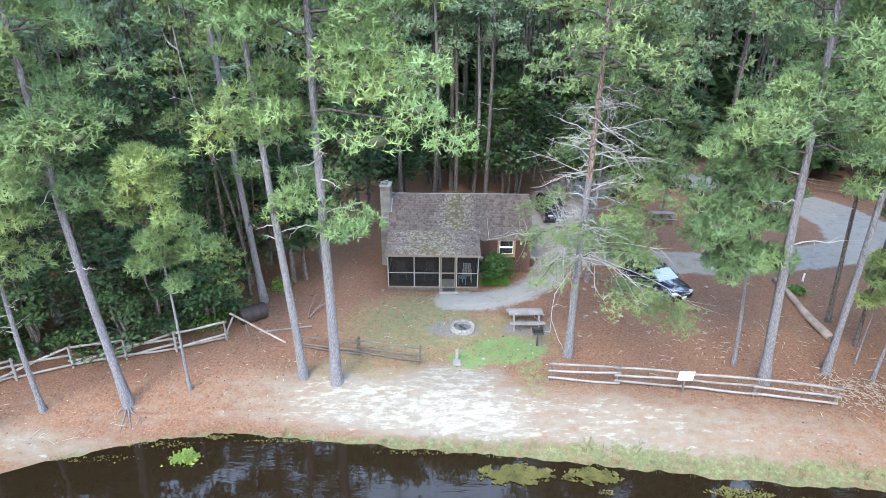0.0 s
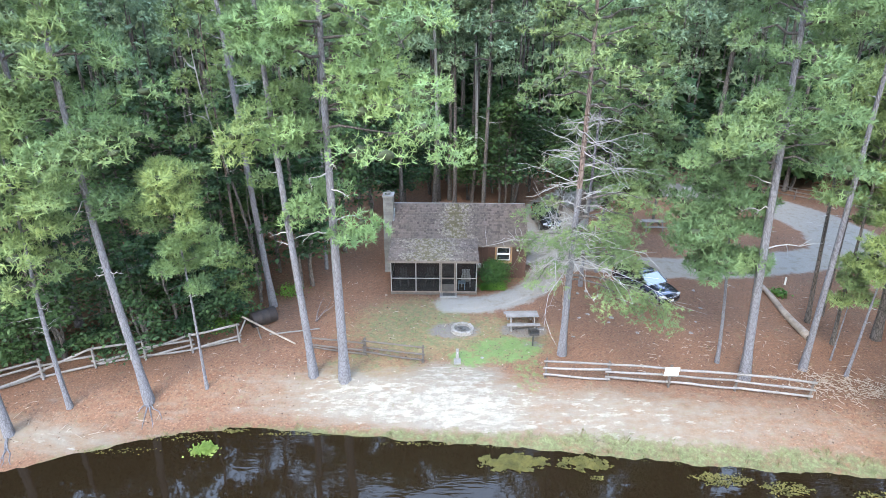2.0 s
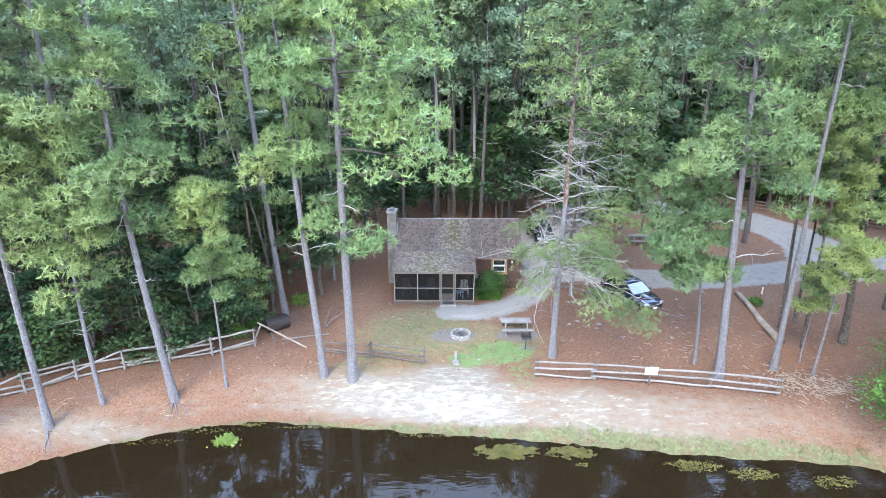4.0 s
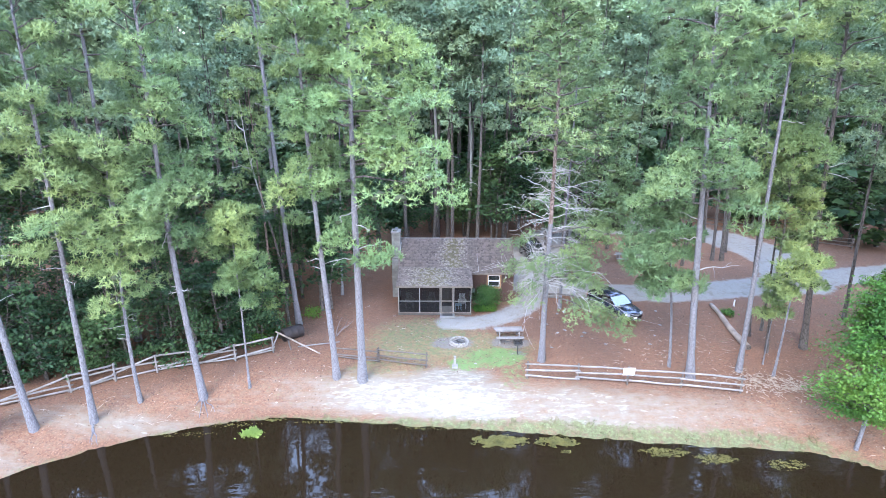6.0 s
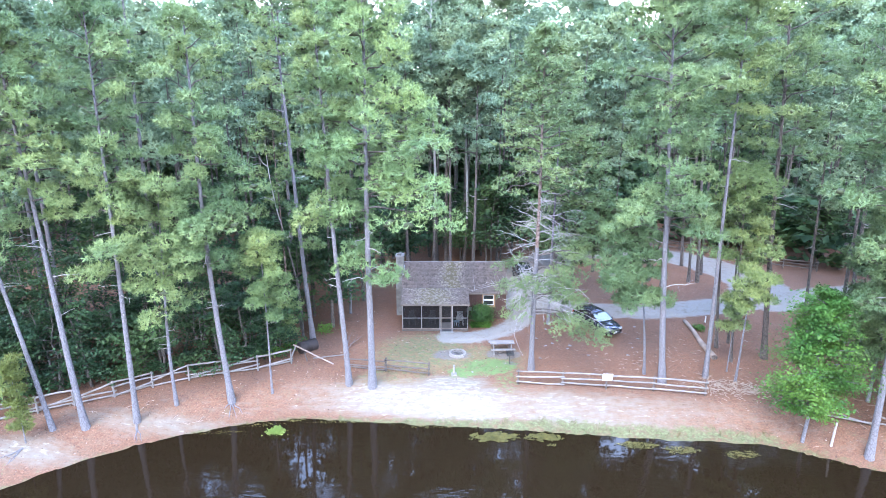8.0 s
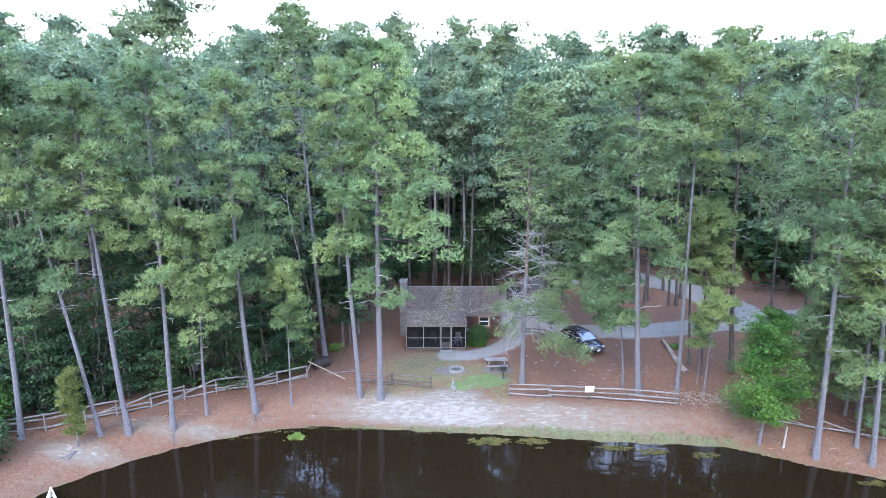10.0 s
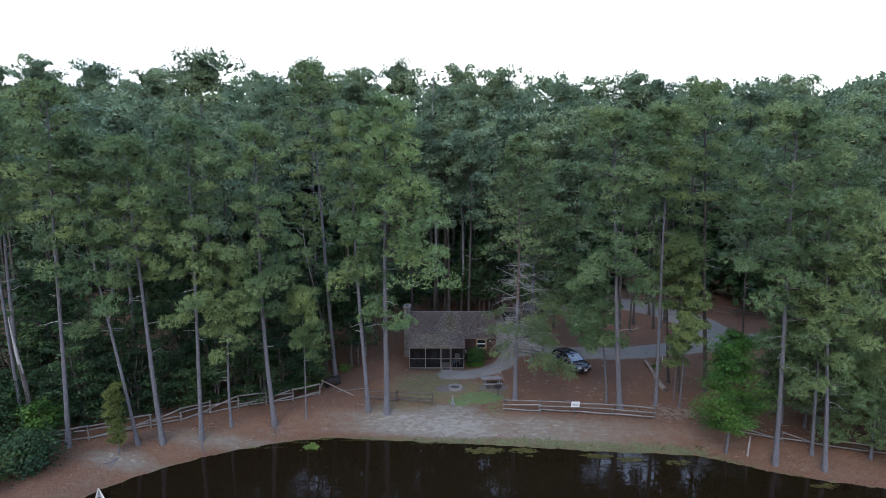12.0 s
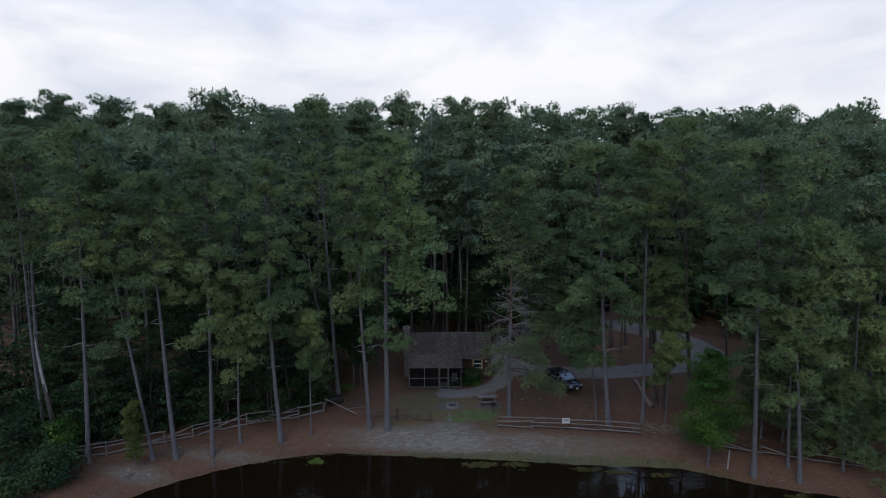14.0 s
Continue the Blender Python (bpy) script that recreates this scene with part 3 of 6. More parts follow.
    if profile == "dome":
        for i in range(14 if sides > 6 else 9):
            drop = rng.uniform(0.2, 3.4)
            bough(tall - drop, 2.4 * i + rng.uniform(0, 0.6), (0.3 + 0.42 * drop) * rng.uniform(0.8, 1.1), 0.5, 0.12, r0 * 0.14)
    for h, az, ln in low:
        bough(h, radians(az), ln, 0.22, 0.3, r0 * 0.26, n_clump=clumps + 2)
    for i in range(dead):
        h = h0 * rng.uniform(0.55, 1.02)
        bough(h, rng.uniform(0, 6.28), spread * rng.uniform(0.2, 0.6), rng.uniform(-0.2, 0.45), 0.1, r0 * 0.12, False, 2)
    crown, heart = Heap(), Heap()
    v, t = needle_tufts(np.concatenate(cc), np.concatenate(co), per, needle, width, rng)
    crown.add(v, tris=t)
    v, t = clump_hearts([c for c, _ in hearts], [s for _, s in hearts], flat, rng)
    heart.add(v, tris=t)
    return trunk, limb, deadwood, crown, heart


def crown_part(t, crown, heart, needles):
    """Needles round the dark lumps that shade the middle of each clump by colour."""
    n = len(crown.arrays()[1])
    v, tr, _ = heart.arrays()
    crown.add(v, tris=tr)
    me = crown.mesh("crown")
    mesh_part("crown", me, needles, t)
    me.materials.append(M_CLUMP_SHADE)
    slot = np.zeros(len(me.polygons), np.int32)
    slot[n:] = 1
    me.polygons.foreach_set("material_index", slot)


def wood_part(t, trunk, limb, deadwood, bark, upper=None):
    """Trunk with its limbs grown out of it, as one part with three kinds of bark."""
    h, slot = Heap(), []
    for k, piece in enumerate((trunk, limb, deadwood)):
        v, tr, q = piece.arrays()
        if len(v):
            h.add(v, quads=q)
            slot += [k] * len(q)
            if upper and k == 0:
                slot = [0 if i < 0.42 * len(q) else 3 for i in range(len(q))]
    me = h.mesh("trunk", True)
    ob = mesh_part("trunk", me, bark, t)
    me.materials.append(M_BARK_DARK)
    me.materials.append(M_DEADWOOD)
    me.materials.append(upper or bark)
    me.polygons.foreach_set("material_index", np.array(slot, np.int32))
    return ob


def pine(x, y, tall, r0, bare, spread, seed, label, bark=None, needles=None, group="pines by the pond", extra=None, **more):
    t = thing("pine_tree", on_ground(x, y, 0, 0.02), label, "tree", group)
    if -24 < x < 32 and y < 25.5:
        more = {"per": 8, "needle": 0.29, "width": 0.047, **more}
    trunk, limb, deadwood, crown, heart = pine_arrays(tall, r0, bare, spread, seed, **more)
    wood_part(t, trunk, limb, deadwood, bark or M_BARK)
    crown_part(t, crown, heart, needles or M_NEEDLE)
    return t


SLIM = "slim grey-barked pine with a high tufted green crown"
LEANING = "leaning grey-barked pine at the pond bank"
# the row along the bank, west to east
pine(-27.4, 16.3, 25.0, 0.24, 0.62, 2.6, 11, SLIM, lean=0.045, low=[(15.0, 20, 2.2), (13.2, 300, 1.8)])
pine(-22.75, 16.9, 22.0, 0.19, 0.6, 2.3, 12, LEANING, lean=-0.14, low=[(9.0, 210, 1.7), (10.6, 300, 1.5), (11.8, 60, 1.4), (12.6, 260, 1.8), (15.0, 190, 2.6), (15.6, 330, 1.8)], boughs=26)
pine(-21.2, 17.4, 22.0, 0.26, 0.55, 2.6, 13, LEANING, lean=-0.045, bend=-0.03, low=[(16.5, 0, 2.2), (17.5, 200, 2.0), (18.5, 330, 2.4)], boughs=34)
pine(-18.7, 18.3, 23.5, 0.23, 0.5, 2.4, 14, SLIM, lean=0.02, low=[(9.6, 200, 1.8), (10.4, 20, 1.7), (11.2, 290, 1.8)], boughs=38)
pine(-17.0, 19.8, 13.8, 0.16, 0.45, 2.5, 15, "young pine with a dense low crown", lean=0.04, bend=-0.06, boughs=34, dead=8)
pine(-13.8, 20.5, 23.5, 0.27, 0.45, 2.5, 16, LEANING, lean=-0.02, bend=-0.05, low=[(11.6, 280, 2.2), (10.2, 255, 1.7), (12.2, 325, 2.5), (12.6, 0, 2.2), (15.2, 0, 2.8), (14.4, 250, 2.4), (9.4, 20, 1.6), (13.2, 190, 2.6), (16.4, 310, 2.4)], dead=9)
pine(-11.45, 21.4, 10.8, 0.10, 0.5, 1.5, 17, "thin young pine with a soft dark green crown", lean=0.0, boughs=24, dead=4)
pine(-6.45, 22.2, 24.0, 0.27, 0.52, 2.2, 18, SLIM, lean=-0.052, low=[(11.5, 190, 1.8), (12.2, 20, 1.3)], boughs=30, dead=10)
pine(-4.85, 21.9, 25.0, 0.34, 0.48, 3.3, 19, "tall pine with a broad feathery pale green crown", lean=0.003, boughs=44, clumps=3,
     needles=M_NEEDLE_PALE, low=[(14.2, 0, 4.2), (13, 15, 4.6), (12.2, 340, 4.8), (16.5, 5, 4.4), (15.6, 335, 4.0), (17.8, 20, 3.8), (14.8, 40, 3.6), (18.6, 345, 3.4), (13.6, 325, 3.6), (16, 200, 2.6), (15.5, 180, 3), (8.4, 200, 1.7), (7.8, 330, 1.7), (9.2, 120, 1.5), (11.5, 170, 2.2)], dead=7)
pine(14.06, 23.25, 11.0, 0.13, 0.52, 1.9, 22, "thin pine with low drooping green tufts", lean=-0.15, bend=0.1, low=[(7, 200, 2.4), (6.5, 160, 2.2), (5.2, 20, 1.8), (5.6, 190, 1.7), (7.6, 220, 2.4), (6.0, 240, 1.8), (8.2, 180, 2.4)], boughs=24, clumps=3, dead=5)
pine(14.8, 21.95, 24.0, 0.31, 0.50, 3.6, 23, "big straight grey pine behind the rail fence", lean=-0.075, bend=-0.02, boughs=46, clumps=3,
     low=[(11.3, 10, 3.2), (10.7, 175, 3.4), (11.8, 220, 3), (10.9, 310, 2.8), (13, 90, 3)], dead=10)

def dead_limbed_pine():
    """The pine by the drive: a bare twisted middle, a feathery top and low drooping sprays."""
    rng = np.random.default_rng(77)
    t = thing("pine_tree", on_ground(6.2, 23.9, 0, 0.02), "tall pine with pale dead twisted limbs and low drooping sprays", "tree", "pines by the pond")
    trunk, limb, deadwood, crown, heart = pine_arrays(22.6, 0.27, 0.56, 3.5, 21, lean=-0.004, boughs=60, clumps=4, tufts=24, per=5, needle=0.22, width=0.06, puff=1.2, profile="cone", dead=0, flat=0.45)
    for i in range(80):
        h, az = 5.2 + 7.6 * rng.random() ** 1.35, rng.uniform(0, 6.28)
        ln = rng.uniform(0.8, 4.7) * (1.15 - 0.08 * (h - 5.2))
        k = np.linspace(0, 1, 7)
        out = np.array([math.cos(az), math.sin(az), 0])
        side = np.array([-out[1], out[0], 0])
        pts = np.array([0, 0, h]) + out * (ln * k)[:, None] + side * (ln * 0.3 * rng.normal() * k ** 2)[:, None] + np.array([0, 0, 1]) * (ln * (rng.uniform(-0.22, 0.6) * k - 0.2 * k ** 2))[:, None]
        pts[1:] += np.cumsum(rng.normal(0, 0.075, (6, 3)), 0)
        v, q = tube(pts, 0.027 * (1 - 0.8 * k), 4)
        deadwood.add(v, quads=q)
        for _ in range(8):
            f = rng.uniform(0.2, 1)
            p0 = np.array([np.interp(f, k, pts[:, j]) for j in range(3)])
            dd = unit(out + rng.normal(size=3) * 0.8) * ln * rng.uniform(0.12, 0.4)
            v, q = tube(np.stack([p0, p0 + dd * 0.5 + rng.normal(0, 0.06, 3), p0 + dd]), [0.011, 0.008, 0.003], 3)
            deadwood.add(v, quads=q)
    # a grey tangle of fine dead twigs round the lower limbs
    for i in range(46):
        h, az, ln = rng.uniform(4.6, 7.6), radians(rng.uniform(120, 260)), rng.uniform(0.8, 2.4)
        k = np.linspace(0, 1, 6)
        out = np.array([math.cos(az), math.sin(az), 0])
        pts = np.array([0, 0, h]) + out * (ln * k)[:, None] + np.array([0, 0, 1]) * (0.3 * np.sin(3 * k) - 0.45 * ln * k ** 2)[:, None]
        pts[1:] += np.cumsum(rng.normal(0, 0.07, (5, 3)), 0)
        v, q = tube(pts, 0.02 * (1 - 0.8 * k), 3)
        deadwood.add(v, quads=q)
        for _ in range(9):
            p0 = pts[rng.integers(1, 6)]
            dd = unit(out * 0.5 + rng.normal(size=3) * 0.7 - np.array([0, 0, 0.3])) * rng.uniform(0.25, 0.7)
            v, q = tube(np.stack([p0, p0 + dd * 0.5 + rng.normal(0, 0.04, 3), p0 + dd]), [0.008, 0.006, 0.003], 3)
            deadwood.add(v, quads=q)
    cc, co = [], []
    for h, az, ln, drop, n in ((4.6, -26, 4.5, 0.2, 30), (5.2, 35, 3.6, 0.0, 18), (7.0, 250, 1.8, 0.0, 12), (7.6, 300, 2.2, 0.0, 14), (6.4, 20, 2.6, 0.0, 14), (5.6, 350, 3.6, 0.12, 16), (6.2, 60, 2.6, 0.0, 10), (6.6, 190, 2.2, 0.15, 9), (7.4, 20, 3.2, 0.05, 14), (6.9, 320, 2.8, 0.2, 12), (5.4, 200, 2.0, 0.5, 10), (8.4, 5, 3.4, 0.0, 12), (7.8, 150, 2.0, 0.0, 8), (4.4, 325, 3.6, 0.3, 14)):
        a = radians(az)
        k = np.linspace(0, 1, 8)
        out = np.array([math.cos(a), math.sin(a), 0])
        side = np.array([-out[1], out[0], 0])
        pts = np.array([0, 0, h]) + out * (ln * k)[:, None] + np.array([0, 0, 1]) * (0.35 * np.sin(k * 3) - ln * drop * k ** 2)[:, None] + rng.normal(0, 0.06, (8, 3)) * k[:, None]
        v, q = tube(pts, 0.06 * (1 - 0.85 * k), 6)
        limb.add(v, quads=q)
        for _ in range(n):
            f = rng.uniform(0.35, 1.02)
            p0 = np.array([np.interp(f, k, pts[:, j]) for j in range(3)])
            tip = p0 + out * rng.uniform(0.1, 0.9) + side * rng.normal(0, 0.85) + np.array([0, 0, -rng.uniform(0.0, 0.9)])
            v, q = tube(np.stack([p0, (p0 + tip) / 2 + [0, 0, 0.1], tip]), [0.012, 0.008, 0.003], 3)
            limb.add(v, quads=q)
            m = 15
            f2 = rng.uniform(0.2, 1.1, (m, 1))
            pos = p0 + (tip - p0) * f2 + rng.normal(size=(m, 3)) * np.array([0.2, 0.2, 0.12])
            cc.append(pos)
            co.append(np.tile(unit(tip - p0), (m, 1)))
    v, tr = needle_tufts(np.concatenate(cc), np.concatenate(co), 11, 0.2, 0.028, rng)
    low = Heap()
    low.add(v, tris=tr)
    mesh_part("low_spray", low.mesh("low_spray"), M_SPRAY, t)
    wood_part(t, trunk, limb, deadwood, M_BARK, M_BARK_RED)
    crown_part(t, crown, heart, M_SPRAY)


dead_limbed_pine()
pine(18.1, 22.65, 24.5, 0.22, 0.72, 2.3, 24, SLIM, lean=-0.02, boughs=28)
pine(19.9, 22.1, 7.6, 0.11, 0.68, 1.4, 25, "thin young pine with a sparse crown", lean=0.02, boughs=12)
pine(23.85, 25.4, 26.5, 0.28, 0.52, 3.5, 26, "tall dark pine with a forked curved limb", bark=M_BARK_DARK, lean=-0.085, boughs=42, low=[(7.5, 180, 2.0), (8.5, 240, 2.4)])
pine(21.1, 24.9, 14.0, 0.14, 0.58, 2.2, 27, "dark slim pine with drooping green boughs", bark=M_BARK_DARK, lean=-0.06, boughs=26)
pine(21.2, 27.2, 19.0, 0.17, 0.5, 2.6, 28, "dark slim pine near the fallen log", bark=M_BARK_DARK, lean=-0.09, boughs=26)
pine(22.5, 27.9, 13.0, 0.13, 0.45, 2.2, 29, "dark slim pine near the fallen log", bark=M_BARK_DARK, lean=-0.04, boughs=20)
pine(23.65, 15.0, 24.5, 0.26, 0.5, 4.2, 30, "tall pine with wide spreading pale boughs on the bank", lean=-0.04, boughs=46, clumps=3, dead=8, low=[(9.5, 20, 3.0), (10.4, 60, 3.2), (8.6, 90, 2.6), (10.8, 330, 3.0)])
pine(26.55, 15.4, 14.0, 0.17, 0.4, 2.6, 31, SLIM, lean=-0.05, boughs=26)
pine(26.6, 14.1, 19.0, 0.22, 0.42, 3.6, 32, LEANING, lean=-0.10, boughs=40, low=[(6.5, 40, 3.0), (7.4, 100, 2.8), (5.6, 350, 2.6), (6.8, 200, 2.4)])
pine(31.5, 15.5, 17.0, 0.2, 0.2, 3.4, 33, "bushy pine with boughs down to the ground", lean=-0.04, boughs=44)
pine(29.5, 19.0, 23.0, 0.24, 0.45, 3.5, 34, SLIM, lean=-0.04, boughs=38, low=[(6.0, 200, 3.4), (7.0, 160, 3.2), (8.0, 240, 3.4), (6.6, 280, 3.0), (8.6, 320, 3.0)])
pine(-31.7, 17.9, 24.0, 0.2, 0.6, 2.6, 39, LEANING, lean=-0.03, boughs=30, dead=7)
pine(-34.5, 21.3, 24.0, 0.27, 0.68, 2.8, 35, SLIM, lean=0.03, boughs=30, dead=9)
for i, (px, py, tall, sp) in enumerate([(28.2, 18.6, 11.0, 2.6), (31.0, 20.8, 12.5, 2.8), (34.0, 18.0, 10.0, 2.8), (30.2, 24.6, 12.0, 2.6), (34.5, 23.0, 13.0, 3.0), (36.5, 14.5, 11.0, 3.0), (30.2, 14.6, 7.5, 2.4), (32.6, 13.2, 6.5, 2.4), (28.9, 17.2, 8.5, 2.2), (26.9, 19.4, 9.5, 2.2)]):
    pine(px, py, tall, 0.14, 0.14, sp, 50 + i, "bushy dark pine with low spreading boughs", needles=M_SPRAY, boughs=34, dead=2, profile="cone")
# pines of the clearing and the loop road
pine(-12.4, 29.8, 17.0, 0.16, 0.55, 2.2, 41, "slim mottled pine at the edge of the thicket", lean=-0.02, group="pines behind", boughs=18, bark=M_BARK_RED)
pine(-10.4, 28.9, 28.5, 0.27, 0.66, 3.0, 42, "tall pine beside the rusty drum", lean=-0.06, group="pines behind", low=[(9.5, 20, 2.0), (8, 330, 1.8)])
pine(-8.2, 34.1, 18.0, 0.15, 0.5, 2.2, 43, SLIM, lean=0.03, group="pines behind", boughs=20)
pine(9.0, 31.6, 21.0, 0.17, 0.44, 2.6, 45, "slim pine with low green boughs behind the car", group="pines behind", boughs=24,
     low=[(5.4, 0, 2.6), (6.4, 30, 3.2), (7.6, 340, 3.2), (6.9, 60, 2.6), (8.6, 10, 3.6), (7.2, 310, 2.6), (9.4, 45, 3.0), (9.0, 330, 3.2), (8.2, 170, 2.2)])
pine(10.6, 33.7, 15.5, 0.15, 0.42, 3.3, 46, "bushy green pine beside the gravel drive", group="pines behind", boughs=50, clumps=3, dead=3,
     low=[(6.2, 350, 3.8), (7.0, 15, 4.4), (8.2, 340, 4.2), (9.4, 5, 4.6), (7.8, 40, 3.4), (6.6, 320, 3.2), (8.8, 20, 4.4), (10.2, 350, 4.2), (7.4, 0, 2.6)])
for i, (px, py, tall, r, ln) in enumerate([(25.8, 41.9, 27, 0.2, -0.05), (26.7, 41.9, 28.5, 0.24, -0.07), (27.4, 47.1, 29, 0.22, -0.06), (24.0, 43.5, 26, 0.2, -0.03), (28.2, 44.2, 27, 0.2, -0.05), (22.3, 40.5, 24, 0.17, 0.02),
                                           (16.7, 45.3, 26, 0.2, 0.0), (15.5, 48.1, 27, 0.22, 0.01), (14.2, 49.2, 25, 0.19, 0.0), (12.2, 44.5, 24, 0.2, 0.01), (11.3, 42.0, 22, 0.16, 0.0),
                                           (13.0, 47.0, 23, 0.15, 0.0), (17.9, 43.0, 22, 0.15, 0.0), (36.0, 33.0, 26, 0.25, -0.04), (33.0, 30.2, 25, 0.22, -0.04), (38.5, 29.0, 26, 0.25, -0.05), (29.5, 29.5, 22, 0.17, -0.05)]):
    pine(px, py, tall, r, 0.66 if px > 20 and py > 38 else 0.44, 2.4, 60 + i, "straight dark-trunked pine beside the gravel road", bark=M_BARK_DARK, needles=M_NEEDLE_HAZE, group="pines along the road", lean=ln, boughs=30, clumps=2, tufts=36, per=4, needle=0.32, width=0.11, dead=5, puff=1.9)
# the tall trees that make the skyline
for i, (px, py, tall) in enumerate([(-20.6, 26.3, 28.4), (-13.5, 35.4, 29.0), (21.8, 42.5, 29.2), (-57.3, 50.5, 30.5), (-52.3, 52.0, 31.6), (-45.5, 53.5, 31.4), (-37.1, 50.5, 30.2), (-22.4, 52.0, 29.7), (-10.9, 53.5, 31.1), (-5.6, 50.5, 31.5), (2.9, 52.0, 31.3), (7.4, 53.5, 30.7), (16.4, 50.5, 28.9), (34.5, 52.0, 29.4), (42.2, 53.5, 28.5), (45.9, 50.5, 29.4), (58.8, 52.0, 29.7), (-0.5, 49, 27), (0.6, 49.2, 28), (-3.6, 44.0, 23.5), (3.3, 43.0, 22.5), (1.0, 46.5, 24), (-26.5, 33, 25), (-30.5, 28, 25), (-27, 25, 24), (44.5, 33, 25), (36.5, 23, 25), (40.5, 17, 24), (-40, 26, 25), (-37.5, 20.5, 23), (46, 22, 24), (35, 18.5, 20), (39, 12.5, 20)]):
    pine(px, py, tall, 0.27, 0.5 if i == 1 or abs(px) < 4 else 0.46, 3.6, 90 + i, "tall forest pine with a hazy pale tufted crown", bark=M_BARK_DARK if py > 40 else M_BARK, needles=M_NEEDLE_HAZE, group="tall forest pines",
         lean=0.01 * math.sin(i * 2.3), boughs=26, clumps=2, tufts=50, per=4, needle=0.32, width=0.12, dead=3, profile="dome", puff=2.1, flat=0.6)

def leafy_arrays(tall, spread, seed, leaves, leaf=0.13, first=0.12, r0=0.09, stems=3, sprays=60, fluff=1.0, narrow=0.0):
    """Stems, limbs and layered sprays of broad leaves."""
    rng = np.random.default_rng(seed)
    wood, pos, nor = Heap(), [], []
    for s in range(stems):
        a = rng.uniform(0, 6.28)
        top = np.array([math.cos(a), math.sin(a), 0]) * spread * (0.35 if stems > 1 else 0.05) + np.array([0, 0, tall * rng.uniform(0.75, 0.97)])
        u = np.linspace(0, 1, 6)[:, None]
        pts = top * u + np.array([math.cos(a), math.sin(a), 0]) * 0.1 * (1 - u) + rng.normal(0, 0.03 * tall, (6, 3)) * u * (1 - u) * 2
        v, q = tube(np.vstack([pts[0] - [0, 0, 0.2], pts]), np.concatenate([[r0 * 1.2], r0 * (1 - 0.85 * u[:, 0])]), 7)
        wood.add(v, quads=q)
        for i in range(sprays // stems):
            w = first + (1 - first) * (i + rng.uniform(0, 1)) / (sprays / stems)
            p0 = np.array([np.interp(w, u[:, 0], pts[:, j]) for j in range(3)])
            wide = spread * math.sqrt(max(0.08, 1 - (2 * (w - 0.42) / 1.25) ** 2)) * rng.uniform(0.45, 1.05) * (1 - narrow * min(1, max(0, (w - 0.5) / 0.22)))
            b = rng.uniform(0, 6.28)
            out = np.array([math.cos(b), math.sin(b), rng.uniform(0.05, 0.45)])
            tip = p0 + out * wide
            v, q = tube(np.stack([p0, (p0 + tip) / 2 + [0, 0, 0.06 * wide], tip]), [r0 * 0.3, r0 * 0.18, 0.006], 4)
            wood.add(v, quads=q)
            n = max(6, leaves // sprays)
            f = rng.uniform(0.35, 1.08, (n, 1))
            sp = fluff * (0.18 + 0.2 * wide)
            c = p0 + (tip - p0) * f + rng.normal(size=(n, 3)) * np.array([sp, sp, sp * 0.3])
            pos.append(c)
            nor.append(np.tile(np.array([0, 0, 0.9]) + out * 0.35, (n, 1)))
    crown = Heap()
    v, t = leaf_cards(np.concatenate(pos), np.concatenate(nor), leaf, rng)
    crown.add(v, tris=t)
    return wood, crown


def leafy(name, x, y, tall, spread, seed, label, category, leaves=3000, material=None, bark=None, group="", **more):
    t = thing(name, on_ground(x, y), label, category, group)
    wood, crown = leafy_arrays(tall, spread, seed, leaves, **more)
    mesh_part("trunk" if name.endswith("tree") else "stem", wood.mesh("stem", True), bark or M_BARK_DARK, t)
    mesh_part("crown", crown.mesh("crown"), material or M_LEAF, t)
    return t


# the thicket west of the clearing, behind the rail fence
thicket = np.random.default_rng(21)
for i in range(30):
    px = -33.5 + (20.5 if i < 15 else 21.5) * (i % 15) / 14 + thicket.uniform(-0.6, 0.6)
    row = i // 15
    py = np.interp(px, [-34, -27, -22, -15, -11], [19.6, 19.6, 22.6, 25.0, 28.2]) + row * 3.2 + thicket.uniform(-0.4, 0.7)
    tall = thicket.uniform(4.5, 7.5) + row * 3.0
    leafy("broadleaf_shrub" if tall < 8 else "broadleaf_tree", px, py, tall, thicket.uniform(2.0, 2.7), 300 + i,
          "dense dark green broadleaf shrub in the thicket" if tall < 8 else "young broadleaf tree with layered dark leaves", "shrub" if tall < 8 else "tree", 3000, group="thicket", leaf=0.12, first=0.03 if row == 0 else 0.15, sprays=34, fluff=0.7)
